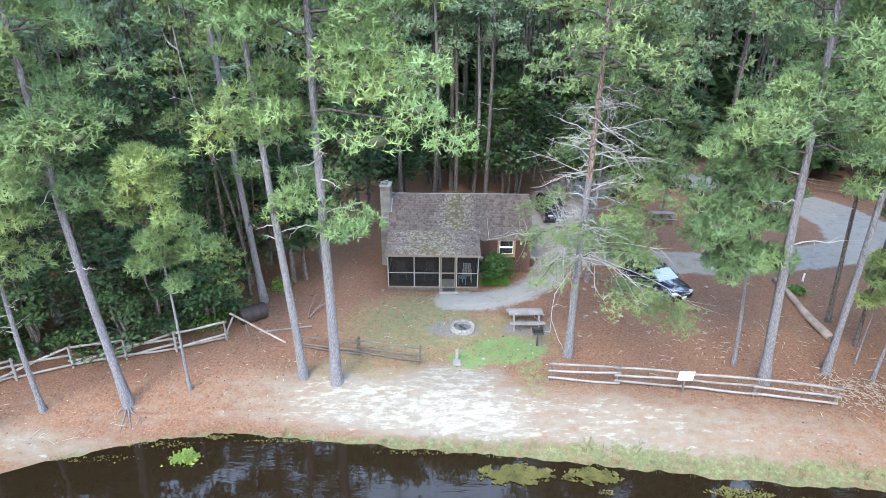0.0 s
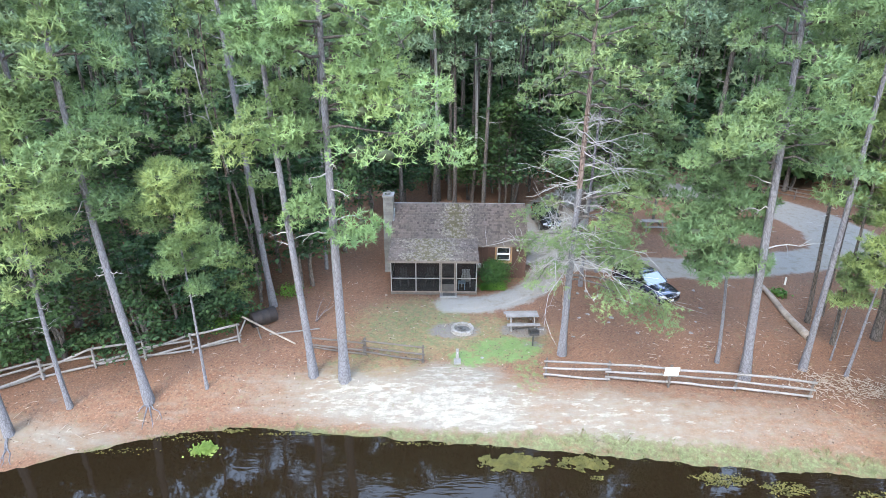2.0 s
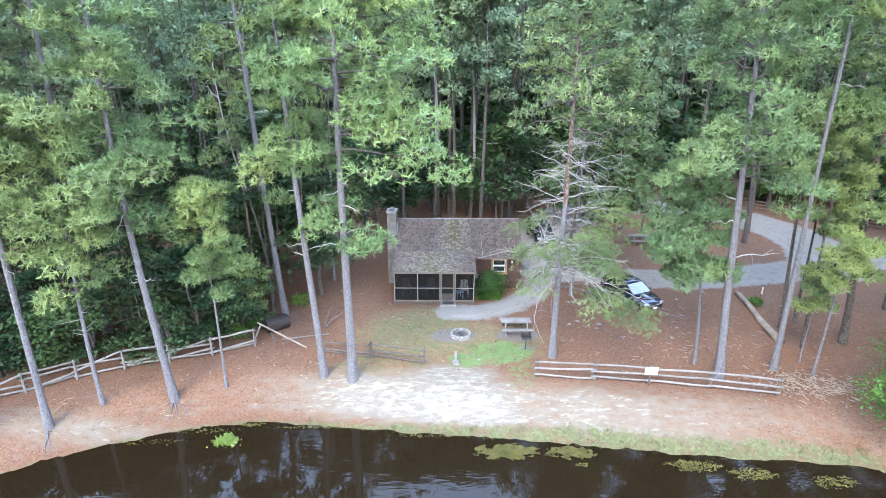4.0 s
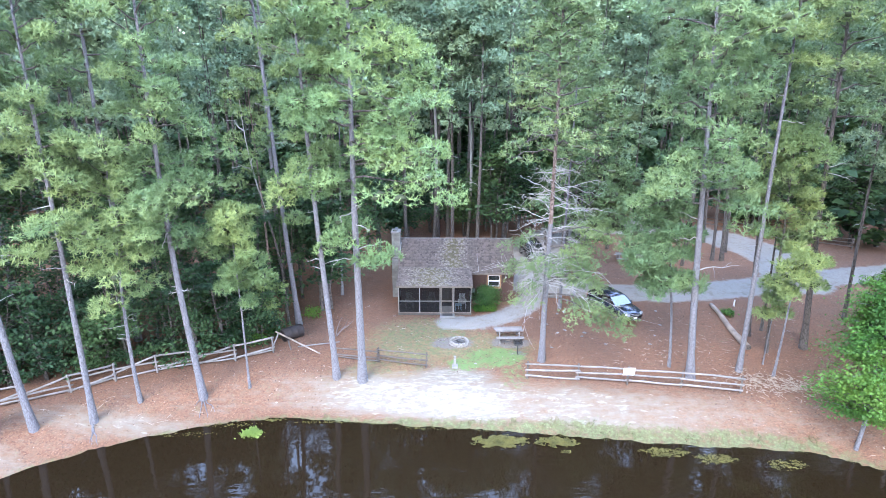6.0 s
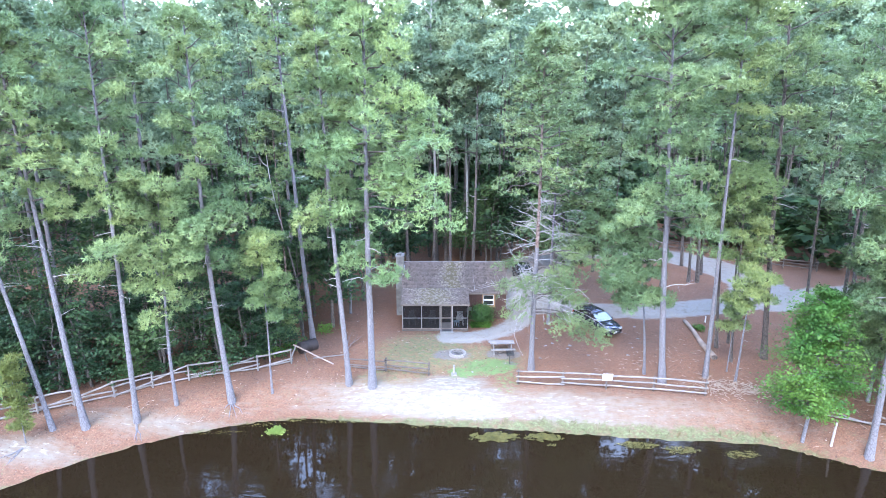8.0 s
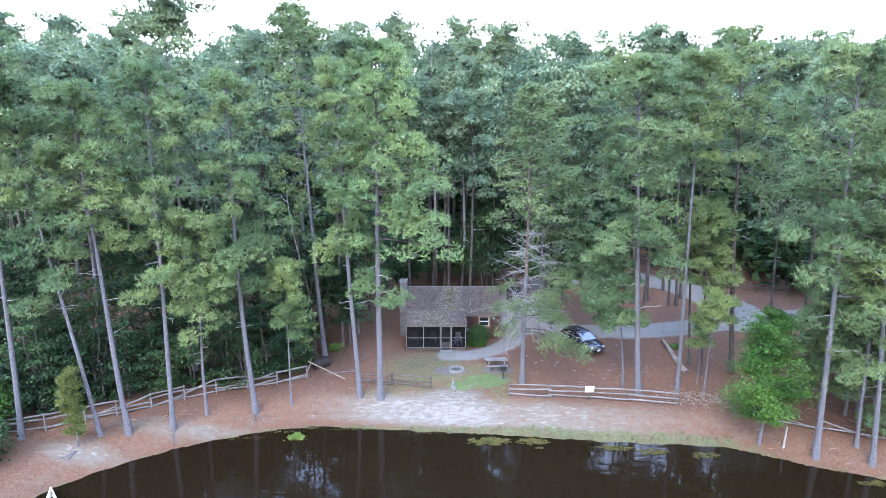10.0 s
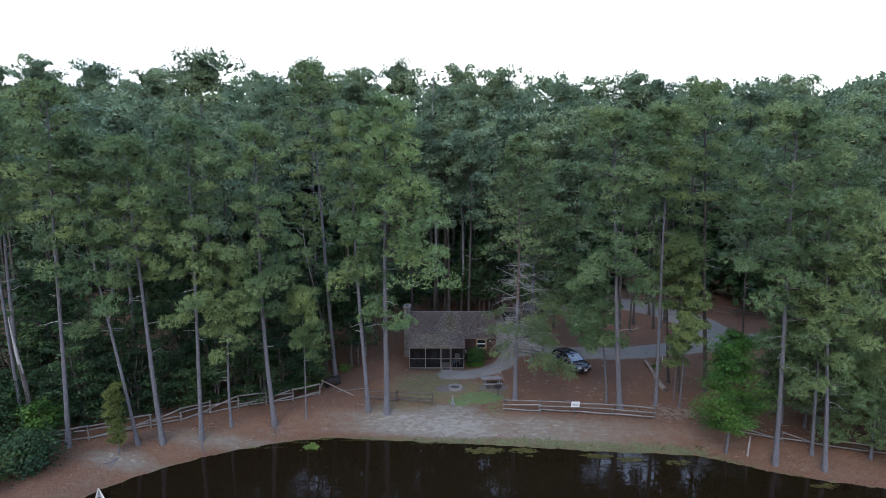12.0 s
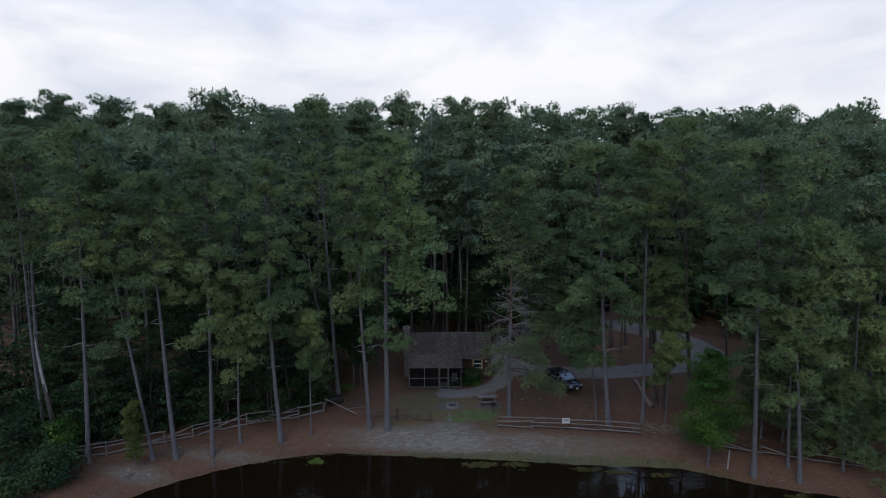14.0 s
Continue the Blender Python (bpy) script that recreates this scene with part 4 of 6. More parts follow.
for i, (px, py, tall, sp) in enumerate([(-8.6, 31.6, 9.5, 1.9), (-11.2, 33.5, 12, 2.6), (-14.5, 33.0, 10, 2.4), (-7.4, 37.2, 13.5, 2.8), (-18.0, 34, 14, 3), (-22, 33, 14, 3), (-26, 31, 13, 3), (-12.6, 39, 14, 2.6), (-6.0, 42, 13, 2.8), (4.9, 44, 12, 2.3), (6.4, 47, 14, 2.8),
                                        (-3.4, 46.5, 9, 2.2), (10.6, 46.2, 8, 2.0), (-16, 39, 12.5, 3.0), (-30, 30, 14, 3.2), (-34, 27, 12, 3.2), (-4.6, 45.6, 7.5, 2.4), (-1.4, 51.0, 6.5, 2.4), (2.4, 49.5, 7.0, 2.4), (5.0, 51.5, 8.0, 2.6), (0.4, 55.5, 8.0, 2.8), (-2.6, 56.5, 9.0, 2.8), (8.6, 52.0, 8.0, 2.6), (35, 52, 10, 3), (42, 46, 10, 3), (44, 38, 9, 3)]):
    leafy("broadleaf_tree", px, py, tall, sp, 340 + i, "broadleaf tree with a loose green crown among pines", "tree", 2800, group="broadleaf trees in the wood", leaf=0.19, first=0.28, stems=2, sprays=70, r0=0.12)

for i, (px, py, tall, sp) in enumerate([(-36.5, 16.5, 6, 2.8), (-39, 19, 8, 3), (-36, 23, 9, 3), (-41, 22, 9, 3), (-44, 25, 10, 3.2), (-38, 29, 12, 3.2), (35, 26, 5, 2.4), (42, 25, 6, 2.8), (38, 20, 4, 2.2), (45, 15, 5, 2.6)]):
    leafy("broadleaf_tree", px, py, tall, sp, 370 + i, "broadleaf tree with a loose green crown among pines", "tree", 2600, group="broadleaf trees in the wood", leaf=0.2, first=0.06, stems=3, sprays=60, r0=0.1)

# far woods: many pines behind, as one mass
def far_woods():
    rng = np.random.default_rng(5)
    kinds = [pine_arrays(25 + 2 * (i % 3), 0.23, (0.4, 0.5, 0.45)[i % 3], 3.5, 200 + i, boughs=19, clumps=2, tufts=15, per=3, needle=0.47, width=0.28, dead=0, sides=5, puff=2.1, profile="dome", flat=0.65) for i in range(6)]
    rough = [pine_arrays(26 + 2 * (i % 3), 0.22, 0.25, 4.2, 220 + i, boughs=26, clumps=2, tufts=7, per=3, needle=0.8, width=0.5, dead=0, sides=4, puff=1.8, profile="dome", flat=0.9) for i in range(3)]
    rough = [[h.arrays() for h in kind] for kind in rough]
    kinds = [[h.arrays() for h in kind] for kind in kinds]
    wood, crowns, spots = Heap(), Heap(), []
    tries = 0
    while len(spots) < 340 and tries < 16000:
        tries += 1
        px, py = (rng.uniform(-78, 78), rng.uniform(27, 90)) if len(spots) < 200 else (rng.uniform(-110, 110), rng.uniform(62, 115))
        if abs(px + 0.5) > 0.92 * (py + 30):
            continue
        clear = (-9 < px < 13 and py < 41) or (-4 < px < 6 and py < 52) or (6 < px < 40 and py < 40) or (16 < px < 42 and py < 58) or (px < -9 and px > -22 and py < 31)
        clear |= abs(px + 8 + 0.31 * (py - 15)) < 2.6 and py < 70
        if clear or min(line_distance(np.array([px]), np.array([py]), l)[0] for l, _ in GRAVEL) < 2.8:
            continue
        if any((px - a) ** 2 + (py - b) ** 2 < (3.0 if py < 60 else 3.7) ** 2 for a, b in spots):
            continue
        spots.append((px, py))
        s, a = rng.uniform(0.9, 1.03) * np.interp(py, [30, 46, 58, 92], [0.8, 0.9, 1.07, 1.17]), rng.uniform(0, 6.28)
        rot = np.array([[math.cos(a), -math.sin(a), 0], [math.sin(a), math.cos(a), 0], [0, 0, 1]]) * s
        off = np.array([px, py, ground(px, py)])
        kind = kinds[rng.integers(6)] if len(spots) <= 200 else rough[rng.integers(3)]
        for h, parts in ((wood, kind[:1]), (crowns, kind[3:4])):
            for v, t, q in parts:
                if len(v):
                    h.add(v @ rot.T + off, t, q)
    woods = thing("woods", pose(0, 0, 0), "dense dark pine forest behind the clearing", "forest", kind="stuff")
    tagged(mesh_part("trunks", wood.mesh("trunks", True), M_BARK_DARK, woods), kind="stuff")
    tagged(mesh_part("crowns", crowns.mesh("crowns"), M_NEEDLE_HAZE, woods), kind="stuff")


def far_undergrowth():
    """Low leafy growth deep in the wood, as one mass."""
    rng = np.random.default_rng(6)
    kinds = [leafy_arrays(4.2 + 1.6 * i, 2.8, 500 + i, 240, leaf=0.56, first=0.03, sprays=30) for i in range(4)]
    leaves = Heap()
    n = 0
    while n < 320:
        px, py = rng.uniform(-95, 95), rng.uniform(42, 100)
        if (-6 < px < 36 and py < 56) or abs(px) > 0.95 * (py + 25) or (px > -4.5 and px < 3 and py < 66):
            continue
        n += 1
        a, s = rng.uniform(0, 6.28), rng.uniform(0.8, 1.5)
        rot = np.array([[math.cos(a), -math.sin(a), 0], [math.sin(a), math.cos(a), 0], [0, 0, 1]]) * s
        v, t, q = kinds[n % 4][1].arrays()
        leaves.add(v @ rot.T + np.array([px, py, ground(px, py)]), tris=t)
    # the last dark belt far behind
    belt = [leafy_arrays(8.5, 2.8, 510 + i, 520, leaf=0.75, first=0.03, sprays=40)[1].arrays() for i in range(3)]
    for i in range(100):
        px, py = -150 + 3 * i + rng.uniform(-1, 1), 112 + rng.uniform(0, 14)
        v, t, q = belt[i % 3]
        leaves.add(v * np.array([2.2, 2.2, 3.5]) + np.array([px, py, ground(px, py)]), tris=t)
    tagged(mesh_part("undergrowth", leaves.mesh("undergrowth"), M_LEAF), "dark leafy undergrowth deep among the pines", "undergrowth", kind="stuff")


far_woods()
far_undergrowth()

# ---- the cabin ----
def shingle_material():
    m, nt, b = start_material("old_shingles", 0.95)
    v = place(nt)
    isle = nt.nodes.new("ShaderNodeNewGeometry").outputs["Random Per Island"]
    fine, mid, big = noisy(nt, v, 30, 4, 0.75), noisy(nt, v, 5.5, 8, 0.8), noisy(nt, v, 0.6, 3)
    c = blend(nt, ramp(nt, isle, [(0.0, 0.0), (0.3, 0.45), (1.0, 1.0)]), (0.03, 0.022, 0.02), (0.115, 0.091, 0.082))
    c = blend(nt, maths(nt, "MULTIPLY", fine, 0.35), c, (0.125, 0.105, 0.094))
    c = blend(nt, ramp(nt, big, [(0.4, 0.0), (0.65, 0.55)]), c, (0.0682, 0.0558, 0.0496))
    lichen = ramp(nt, maths(nt, "ADD", mid, maths(nt, "MULTIPLY", attribute(nt, "moss"), 0.28)), [(0.6, 0.0), (0.66, 0.9)])
    c = blend(nt, lichen, c, (0.19, 0.168, 0.14))
    moss = ramp(nt, maths(nt, "ADD", noisy(nt, v, 4.2, 8, 0.8), maths(nt, "MULTIPLY", attribute(nt, "moss"), 0.3)), [(0.67, 0.0), (0.74, 0.85)])
    c = blend(nt, moss, c, (0.062, 0.052, 0.02))
    streak = noisy(nt, place(nt, (5.0, 0.6, 0.6)), 1.6, 6, 0.75)
    c = blend(nt, ramp(nt, streak, [(0.5, 0.0), (0.7, 0.55)]), c, (0.035, 0.026, 0.023))
    nt.links.new(c, b.inputs["Base Color"])
    bump(nt, b, fine, 0.5, 0.015)
    return m


def board_material():
    m, nt, b = start_material("brown_boards", 0.8)
    v = place(nt, (1, 1, 0.12))
    info = nt.nodes.new("ShaderNodeObjectInfo").outputs["Random"]
    g = noisy(nt, v, 16, 5, 0.7)
    c = blend(nt, g, (0.031, 0.0149, 0.0112), (0.0899, 0.0434, 0.031))
    c = blend(nt, maths(nt, "MULTIPLY", info, 0.5), c, (0.0341, 0.0174, 0.0124))
    nt.links.new(c, b.inputs["Base Color"])
    bump(nt, b, g, 0.4, 0.01)
    return m


def screen_material():
    m, nt, b = start_material("insect_screen", 0.75)
    b.inputs["Base Color"].default_value = (0.012, 0.013, 0.015, 1)
    b.inputs["Specular IOR Level"].default_value = 0.08
    tr = nt.nodes.new("ShaderNodeBsdfTransparent")
    mix = nt.nodes.new("ShaderNodeMixShader")
    mix.inputs[0].default_value = 0.45
    nt.links.new(tr.outputs[0], mix.inputs[1])
    nt.links.new(b.outputs[0], mix.inputs[2])
    nt.links.new(mix.outputs[0], nt.nodes["Material Output"].inputs["Surface"])
    return m


def glass_material(name, tint=(0.02, 0.025, 0.03), rough=0.04, gloss=0.9):
    m, nt, b = start_material(name, rough)
    b.inputs["Base Color"].default_value = (*tint, 1)
    b.inputs["Specular IOR Level"].default_value = gloss
    return m


M_SHINGLE, M_BOARD, M_SCREEN, M_GLASS = shingle_material(), board_material(), screen_material(), glass_material("window_glass")
M_TRIM = surface("grey_trim", (0.132, 0.127, 0.122), (0.213, 0.208, 0.203), 2.0, 0.75)
M_FASCIA = surface("dark_fascia", (0.0682, 0.0558, 0.0465), (0.149, 0.124, 0.105), 2.0, 0.8)
M_ORANGE = surface("varnished_frame", (0.223, 0.124, 0.062), (0.341, 0.211, 0.112), 3.0, 0.5)
M_BLOCK = surface("grey_block", (0.0867, 0.0843, 0.0802), (0.165, 0.16, 0.151), 2.5, 0.95, relief=0.6, kind="Position", random_tint=0.3)
M_MORTAR = surface("mortar", (0.0867, 0.0823, 0.078), (0.13, 0.126, 0.116), 5.0, 0.95, kind="Position")
M_CONCRETE = surface("concrete", (0.122, 0.117, 0.112), (0.194, 0.188, 0.183), 3.0, 0.9)
M_SLAB = surface("dark_slab", (0.035, 0.03, 0.027), (0.09, 0.08, 0.073), 3.0, 0.9)
M_METAL = surface("dull_metal", (0.217, 0.223, 0.229), (0.341, 0.347, 0.353), 6.0, 0.4, 0.8)
M_BLUE = surface("pale_blue_plastic", (0.25, 0.4, 0.55), (0.4, 0.55, 0.68), 3.0, 0.5)
M_WHITE = surface("white_paint", (0.484, 0.491, 0.491), (0.64, 0.64, 0.624), 3.0, 0.5)
M_BLACK = surface("black_iron", (0.012, 0.012, 0.013), (0.04, 0.038, 0.036), 4.0, 0.6)

FLOOR = 1.36           # top of the ground at the cabin
EAVE_Y, EAVE_Z = 32.42, 3.92
RIDGE_Y, RIDGE_Z = 35.35, 5.88
BACK_Y = 2 * RIDGE_Y - EAVE_Y
ROOF_X0, ROOF_X1 = -3.5, 5.58
WALL_X0, WALL_X1, WALL_Y0, WALL_Y1 = -3.3, 5.38, 33.0, 37.7
PORCH_X0, PORCH_X1, PORCH_Y = -3.33, 2.07, 30.53
PORCH_EAVE_Y, PORCH_EAVE_Z, PORCH_TOP_Y, PORCH_TOP_Z = 30.22, 3.70, 32.86, 4.24


def shingles(parent, x0, x1, low, high, name, seed):
    """Courses of overlapping tabs on a roof slope, from the eave up."""
    rng = np.random.default_rng(seed)
    low, high = np.array(low, float), np.array(high, float)
    run = np.hypot(*(high - low))
    d = (high - low) / run
    n = np.array([-d[1], d[0]])
    if n[1] < 0:
        n = -n
    step, h, moss = 0.145, Heap(), []
    for c in range(int(run / step)):
        x = x0 - rng.uniform(0, 0.3)
        while x < x1:
            w = 0.17
            a, b = max(x, x0) + 0.004, min(x + w, x1) - 0.004
            x += w
            if b - a < 0.02:
                continue
            s0, s1 = c * step + rng.normal(0, 0.006), c * step + step * 1.25
            lift = rng.uniform(0.028, 0.05)
            p = [(s0, lift), (s1, 0.006), (s0, 0.0)]
            co = []
            for xx in (a, b):
                for s, l in p:
                    q = low + d * s + n * l
                    co.append((xx, q[0], q[1]))
            h.add(np.array(co), quads=np.array([[0, 3, 4, 1], [2, 5, 3, 0]]))
            mx, my = (a + b) / 2, c * step / run
            moss += [math.exp(-((mx - 0.9 - 0.7 * noise.noise(Vector((my * 4, 1.5, 0)))) / 1.0) ** 2) * rng.uniform(0.5, 1.25) * (0.4 + 0.6 * (my > 0.1)) if name == "main" else 0.85 * rng.uniform(0.5, 1.2) * math.exp(-((mx + 0.6 + noise.noise(Vector((my * 5, 7.5, 0)))) / 1.9) ** 2)] * 6
    me = h.mesh("shingle_layer")
    me.attributes.new("moss", "FLOAT", "POINT").data.foreach_set("value", np.array(moss, np.float32))
    return tagged(mesh_part("shingle_layer", me, M_SHINGLE, parent), kind="stuff")


def slope(x0, x1, low, high, thick):
    bm = bmesh.new()
    (y0, z0), (y1, z1) = low, high
    v = [bm.verts.new(p) for p in ((x0, y0, z0), (x1, y0, z0), (x1, y1, z1), (x0, y1, z1), (x0, y0, z0 - thick), (x1, y0, z0 - thick), (x1, y1, z1 - thick), (x0, y1, z1 - thick))]
    for f in ((0, 1, 2, 3), (7, 6, 5, 4), (0, 4, 5, 1), (1, 5, 6, 2), (2, 6, 7, 3), (3, 7, 4, 0)):
        bm.faces.new([v[i] for i in f])
    return bm


def wall_x(y, x0, x1, z0, z1, hole=None, thick=0.14):
    """A wall along x with an opening through it."""
    bm = bmesh.new()
    spans = [(x0, x1, z0, z1)]
    if hole:
        a, b, c, d = hole
        spans = [(x0, a, z0, z1), (b, x1, z0, z1), (a, b, z0, c), (a, b, d, z1)]
    for a, b, c, d in spans:
        add_box(bm, (b - a, thick, d - c), pose((a + b) / 2, y, (c + d) / 2))
    return bm


def gable_wall(x, thick=0.14):
    bm = bmesh.new()
    prof = [(WALL_Y0, FLOOR - 0.2), (WALL_Y1, FLOOR - 0.2), (WALL_Y1, EAVE_Z + 0.3), (RIDGE_Y, RIDGE_Z - 0.12), (WALL_Y0, EAVE_Z + 0.26)]
    a, b = [[bm.verts.new((x + s, y, z)) for y, z in prof] for s in (-thick / 2, thick / 2)]
    bm.faces.new(a[::-1])
    bm.faces.new(b)
    for i in range(5):
        bm.faces.new((a[i], a[(i + 1) % 5], b[(i + 1) % 5], b[i]))
    return bm


def build_cabin():
    cab = thing("cabin", pose(0, 0, 0), "small brown board cabin with a mossy shingle roof and screened porch", "cabin")
    part("wall", wall_x(WALL_Y0, WALL_X0, WALL_X1, FLOOR - 0.2, EAVE_Z + 0.1, (3.55, 4.45, 2.62, 3.55)), M_BOARD, cab)
    part("wall", wall_x(WALL_Y1, WALL_X0, WALL_X1, FLOOR - 0.2, EAVE_Z + 0.1), M_BOARD, cab)
    part("wall", gable_wall(WALL_X0), M_BOARD, cab)
    part("wall", gable_wall(WALL_X1), M_BOARD, cab)
    part("floor_slab", box((WALL_X1 - WALL_X0, WALL_Y1 - WALL_Y0, 0.3), pose((WALL_X0 + WALL_X1) / 2, (WALL_Y0 + WALL_Y1) / 2, FLOOR - 0.1)), M_CONCRETE, cab)
    # roof
    roof = part("roof", slope(ROOF_X0, ROOF_X1, (EAVE_Y, EAVE_Z), (RIDGE_Y, RIDGE_Z), 0.12), M_FASCIA, cab)
    shingles(roof, ROOF_X0 - 0.02, ROOF_X1 + 0.02, (EAVE_Y - 0.03, EAVE_Z), (RIDGE_Y, RIDGE_Z + 0.01), "main", 3)
    back = part("roof", slope(ROOF_X0, ROOF_X1, (BACK_Y, EAVE_Z), (RIDGE_Y, RIDGE_Z), 0.12), M_FASCIA, cab)
    part("ridge_cap", box((ROOF_X1 - ROOF_X0 + 0.04, 0.11, 0.03), pose((ROOF_X0 + ROOF_X1) / 2, RIDGE_Y, RIDGE_Z + 0.03), 0.01), M_TRIM, roof, "pale worn ridge cap")
    proof = part("porch_roof", slope(PORCH_X0 - 0.12, PORCH_X1 + 0.1, (PORCH_EAVE_Y, PORCH_EAVE_Z), (PORCH_TOP_Y, PORCH_TOP_Z), 0.1), M_FASCIA, cab, "lower shed roof thick with moss")
    shingles(proof, PORCH_X0 - 0.14, PORCH_X1 + 0.12, (PORCH_EAVE_Y - 0.03, PORCH_EAVE_Z), (PORCH_TOP_Y, PORCH_TOP_Z), "porch", 4)
    part("fascia", box((PORCH_X1 - PORCH_X0 + 0.24, 0.03, 0.15), pose((PORCH_X0 + PORCH_X1) / 2, PORCH_EAVE_Y - 0.02, PORCH_EAVE_Z - 0.06)), M_FASCIA, cab)
    part("fascia", box((ROOF_X1 - PORCH_X1 - 0.1, 0.03, 0.14), pose((ROOF_X1 + PORCH_X1 + 0.1) / 2, EAVE_Y - 0.02, EAVE_Z - 0.06)), M_FASCIA, cab)
    # porch
    part("porch_slab", box((PORCH_X1 - PORCH_X0 + 0.1, WALL_Y0 - PORCH_Y, 0.24), pose((PORCH_X0 + PORCH_X1) / 2, (PORCH_Y + WALL_Y0) / 2, FLOOR - 0.03)), M_SLAB, cab)
    top, mid, foot = 3.56, 2.38, FLOOR + 0.06
    xs = (PORCH_X0, -1.76, -0.24, 0.79, PORCH_X1)
    for x in xs:
        part("post", box((0.055, 0.06, top - foot), pose(x, PORCH_Y, (top + foot) / 2), 0.008), M_TRIM, cab)
    part("beam", box((PORCH_X1 - PORCH_X0 + 0.09, 0.08, 0.1), pose((PORCH_X0 + PORCH_X1) / 2, PORCH_Y, top + 0.03), 0.008), M_FASCIA, cab)
    part("sill", box((PORCH_X1 - PORCH_X0 + 0.09, 0.1, 0.08), pose((PORCH_X0 + PORCH_X1) / 2, PORCH_Y, foot + 0.03), 0.008), M_FASCIA, cab)
    for i, (a, b) in enumerate(zip(xs[:-1], xs[1:])):
        if i == 2:
            continue
        part("rail", box((b - a - 0.065, 0.05, 0.045), pose((a + b) / 2, PORCH_Y, mid), 0.006), M_TRIM, cab)
        for z0, z1 in ((foot + 0.07, mid - 0.03), (mid + 0.03, top - 0.04)):
            part("screen", box((b - a - 0.09, 0.006, z1 - z0), pose((a + b) / 2, PORCH_Y, (z0 + z1) / 2)), M_SCREEN, cab, "dark insect screen panel")
    door = part("screen_door", box((0.92, 0.035, 0.09), pose(0.275, PORCH_Y, top - 0.09)), M_FASCIA, cab, "dark screen door with a small window")
    for x in (-0.145, 0.695):
        part("stile", box((0.08, 0.035, top - foot - 0.2), pose(x, PORCH_Y, (top + foot) / 2 - 0.03)), M_FASCIA, door)
    part("kick_panel", box((0.76, 0.03, 0.5), pose(0.275, PORCH_Y, foot + 0.32)), M_BLACK, door)
    part("cross_rail", box((0.76, 0.035, 0.08), pose(0.275, PORCH_Y, mid)), M_FASCIA, door)
    part("screen", box((0.76, 0.006, top - mid - 0.2), pose(0.275, PORCH_Y, (top + mid) / 2 - 0.03)), M_SCREEN, door)
    part("screen", box((0.76, 0.006, mid - foot - 0.6), pose(0.275, PORCH_Y, (mid + foot) / 2 + 0.25)), M_SCREEN, door)
    for x in (PORCH_X0, PORCH_X1):
        for z0, z1 in ((foot + 0.07, mid - 0.03), (mid + 0.03, top - 0.04)):
            part("screen", box((0.006, WALL_Y0 - PORCH_Y - 0.16, z1 - z0), pose(x, (WALL_Y0 + PORCH_Y) / 2 - 0.02, (z0 + z1) / 2)), M_SCREEN, cab, "dark insect screen panel")
        part("rail", box((0.06, WALL_Y0 - PORCH_Y - 0.16, 0.06), pose(x, (WALL_Y0 + PORCH_Y) / 2 - 0.02, mid)), M_TRIM, cab)
        part("beam", box((0.09, WALL_Y0 - PORCH_Y - 0.18, 0.12), pose(x, (WALL_Y0 + PORCH_Y) / 2 - 0.02, top + 0.03)), M_TRIM, cab)
    inner = part("door", box((0.86, 0.05, 1.98), pose(0.3, WALL_Y0 - 0.1, FLOOR + 1.08), 0.01), M_FASCIA, cab, "brown inner door with a pane")
    part("pane", box((0.5, 0.02, 0.6), pose(0.3, WALL_Y0 - 0.13, FLOOR + 1.6)), M_GLASS, inner)
    # window in the front wall
    win = part("window", wall_x(WALL_Y0 - 0.05, 3.43, 4.57, 2.5, 3.67, (3.53, 4.47, 2.6, 3.57), 0.12), M_ORANGE, cab, "sash window in a varnished wooden frame")
    for z0, z1, y in ((2.62, 3.09, WALL_Y0 - 0.01), (3.08, 3.55, WALL_Y0 + 0.025)):
        sash = part("sash", wall_x(y, 3.53, 4.47, z0, z1, (3.6, 4.4, z0 + 0.06, z1 - 0.06), 0.035), M_WHITE, win, "white sash")
        part("pane", box((0.8, 0.008, z1 - z0 - 0.12), pose(4.0, y, (z0 + z1) / 2)), M_GLASS, sash)
    part("sill", box((1.2, 0.16, 0.05), pose(4.0, WALL_Y0 - 0.12, 2.48), 0.008), M_ORANGE, win)
    # boards of the front wall
    bx = PORCH_X1 + 0.14
    while bx < WALL_X1:
        w = 0.185
        for z0, z1 in (((FLOOR - 0.1, 2.44), (3.68, EAVE_Z - 0.16)) if 3.3 < bx + w / 2 < 4.7 else ((FLOOR - 0.1, EAVE_Z - 0.16),)):
            part("plank", box((w - 0.012, 0.025, z1 - z0), pose(bx + w / 2, WALL_Y0 - 0.085, (z0 + z1) / 2), 0.004), M_BOARD, cab)
        bx += w
    part("corner_board", box((0.1, 0.04, 2.5), pose(WALL_X1, WALL_Y0 - 0.1, FLOOR + 1.2), 0.005), M_BOARD, cab)
    part("meter_box", box((0.22, 0.12, 0.32), pose(2.42, WALL_Y0 - 0.16, 2.3), 0.015), M_METAL, cab, "grey metal meter box")
    part("meter_box", box((0.16, 0.1, 0.24), pose(2.75, WALL_Y0 - 0.15, 2.22), 0.015), M_METAL, cab, "grey metal meter box")
    part("flood_lamp", rod((4.9, WALL_Y0 - 0.12, 3.5), (4.9, WALL_Y0 - 0.26, 3.42), 0.05, 0.07), M_WHITE, cab)
    return cab


build_cabin()


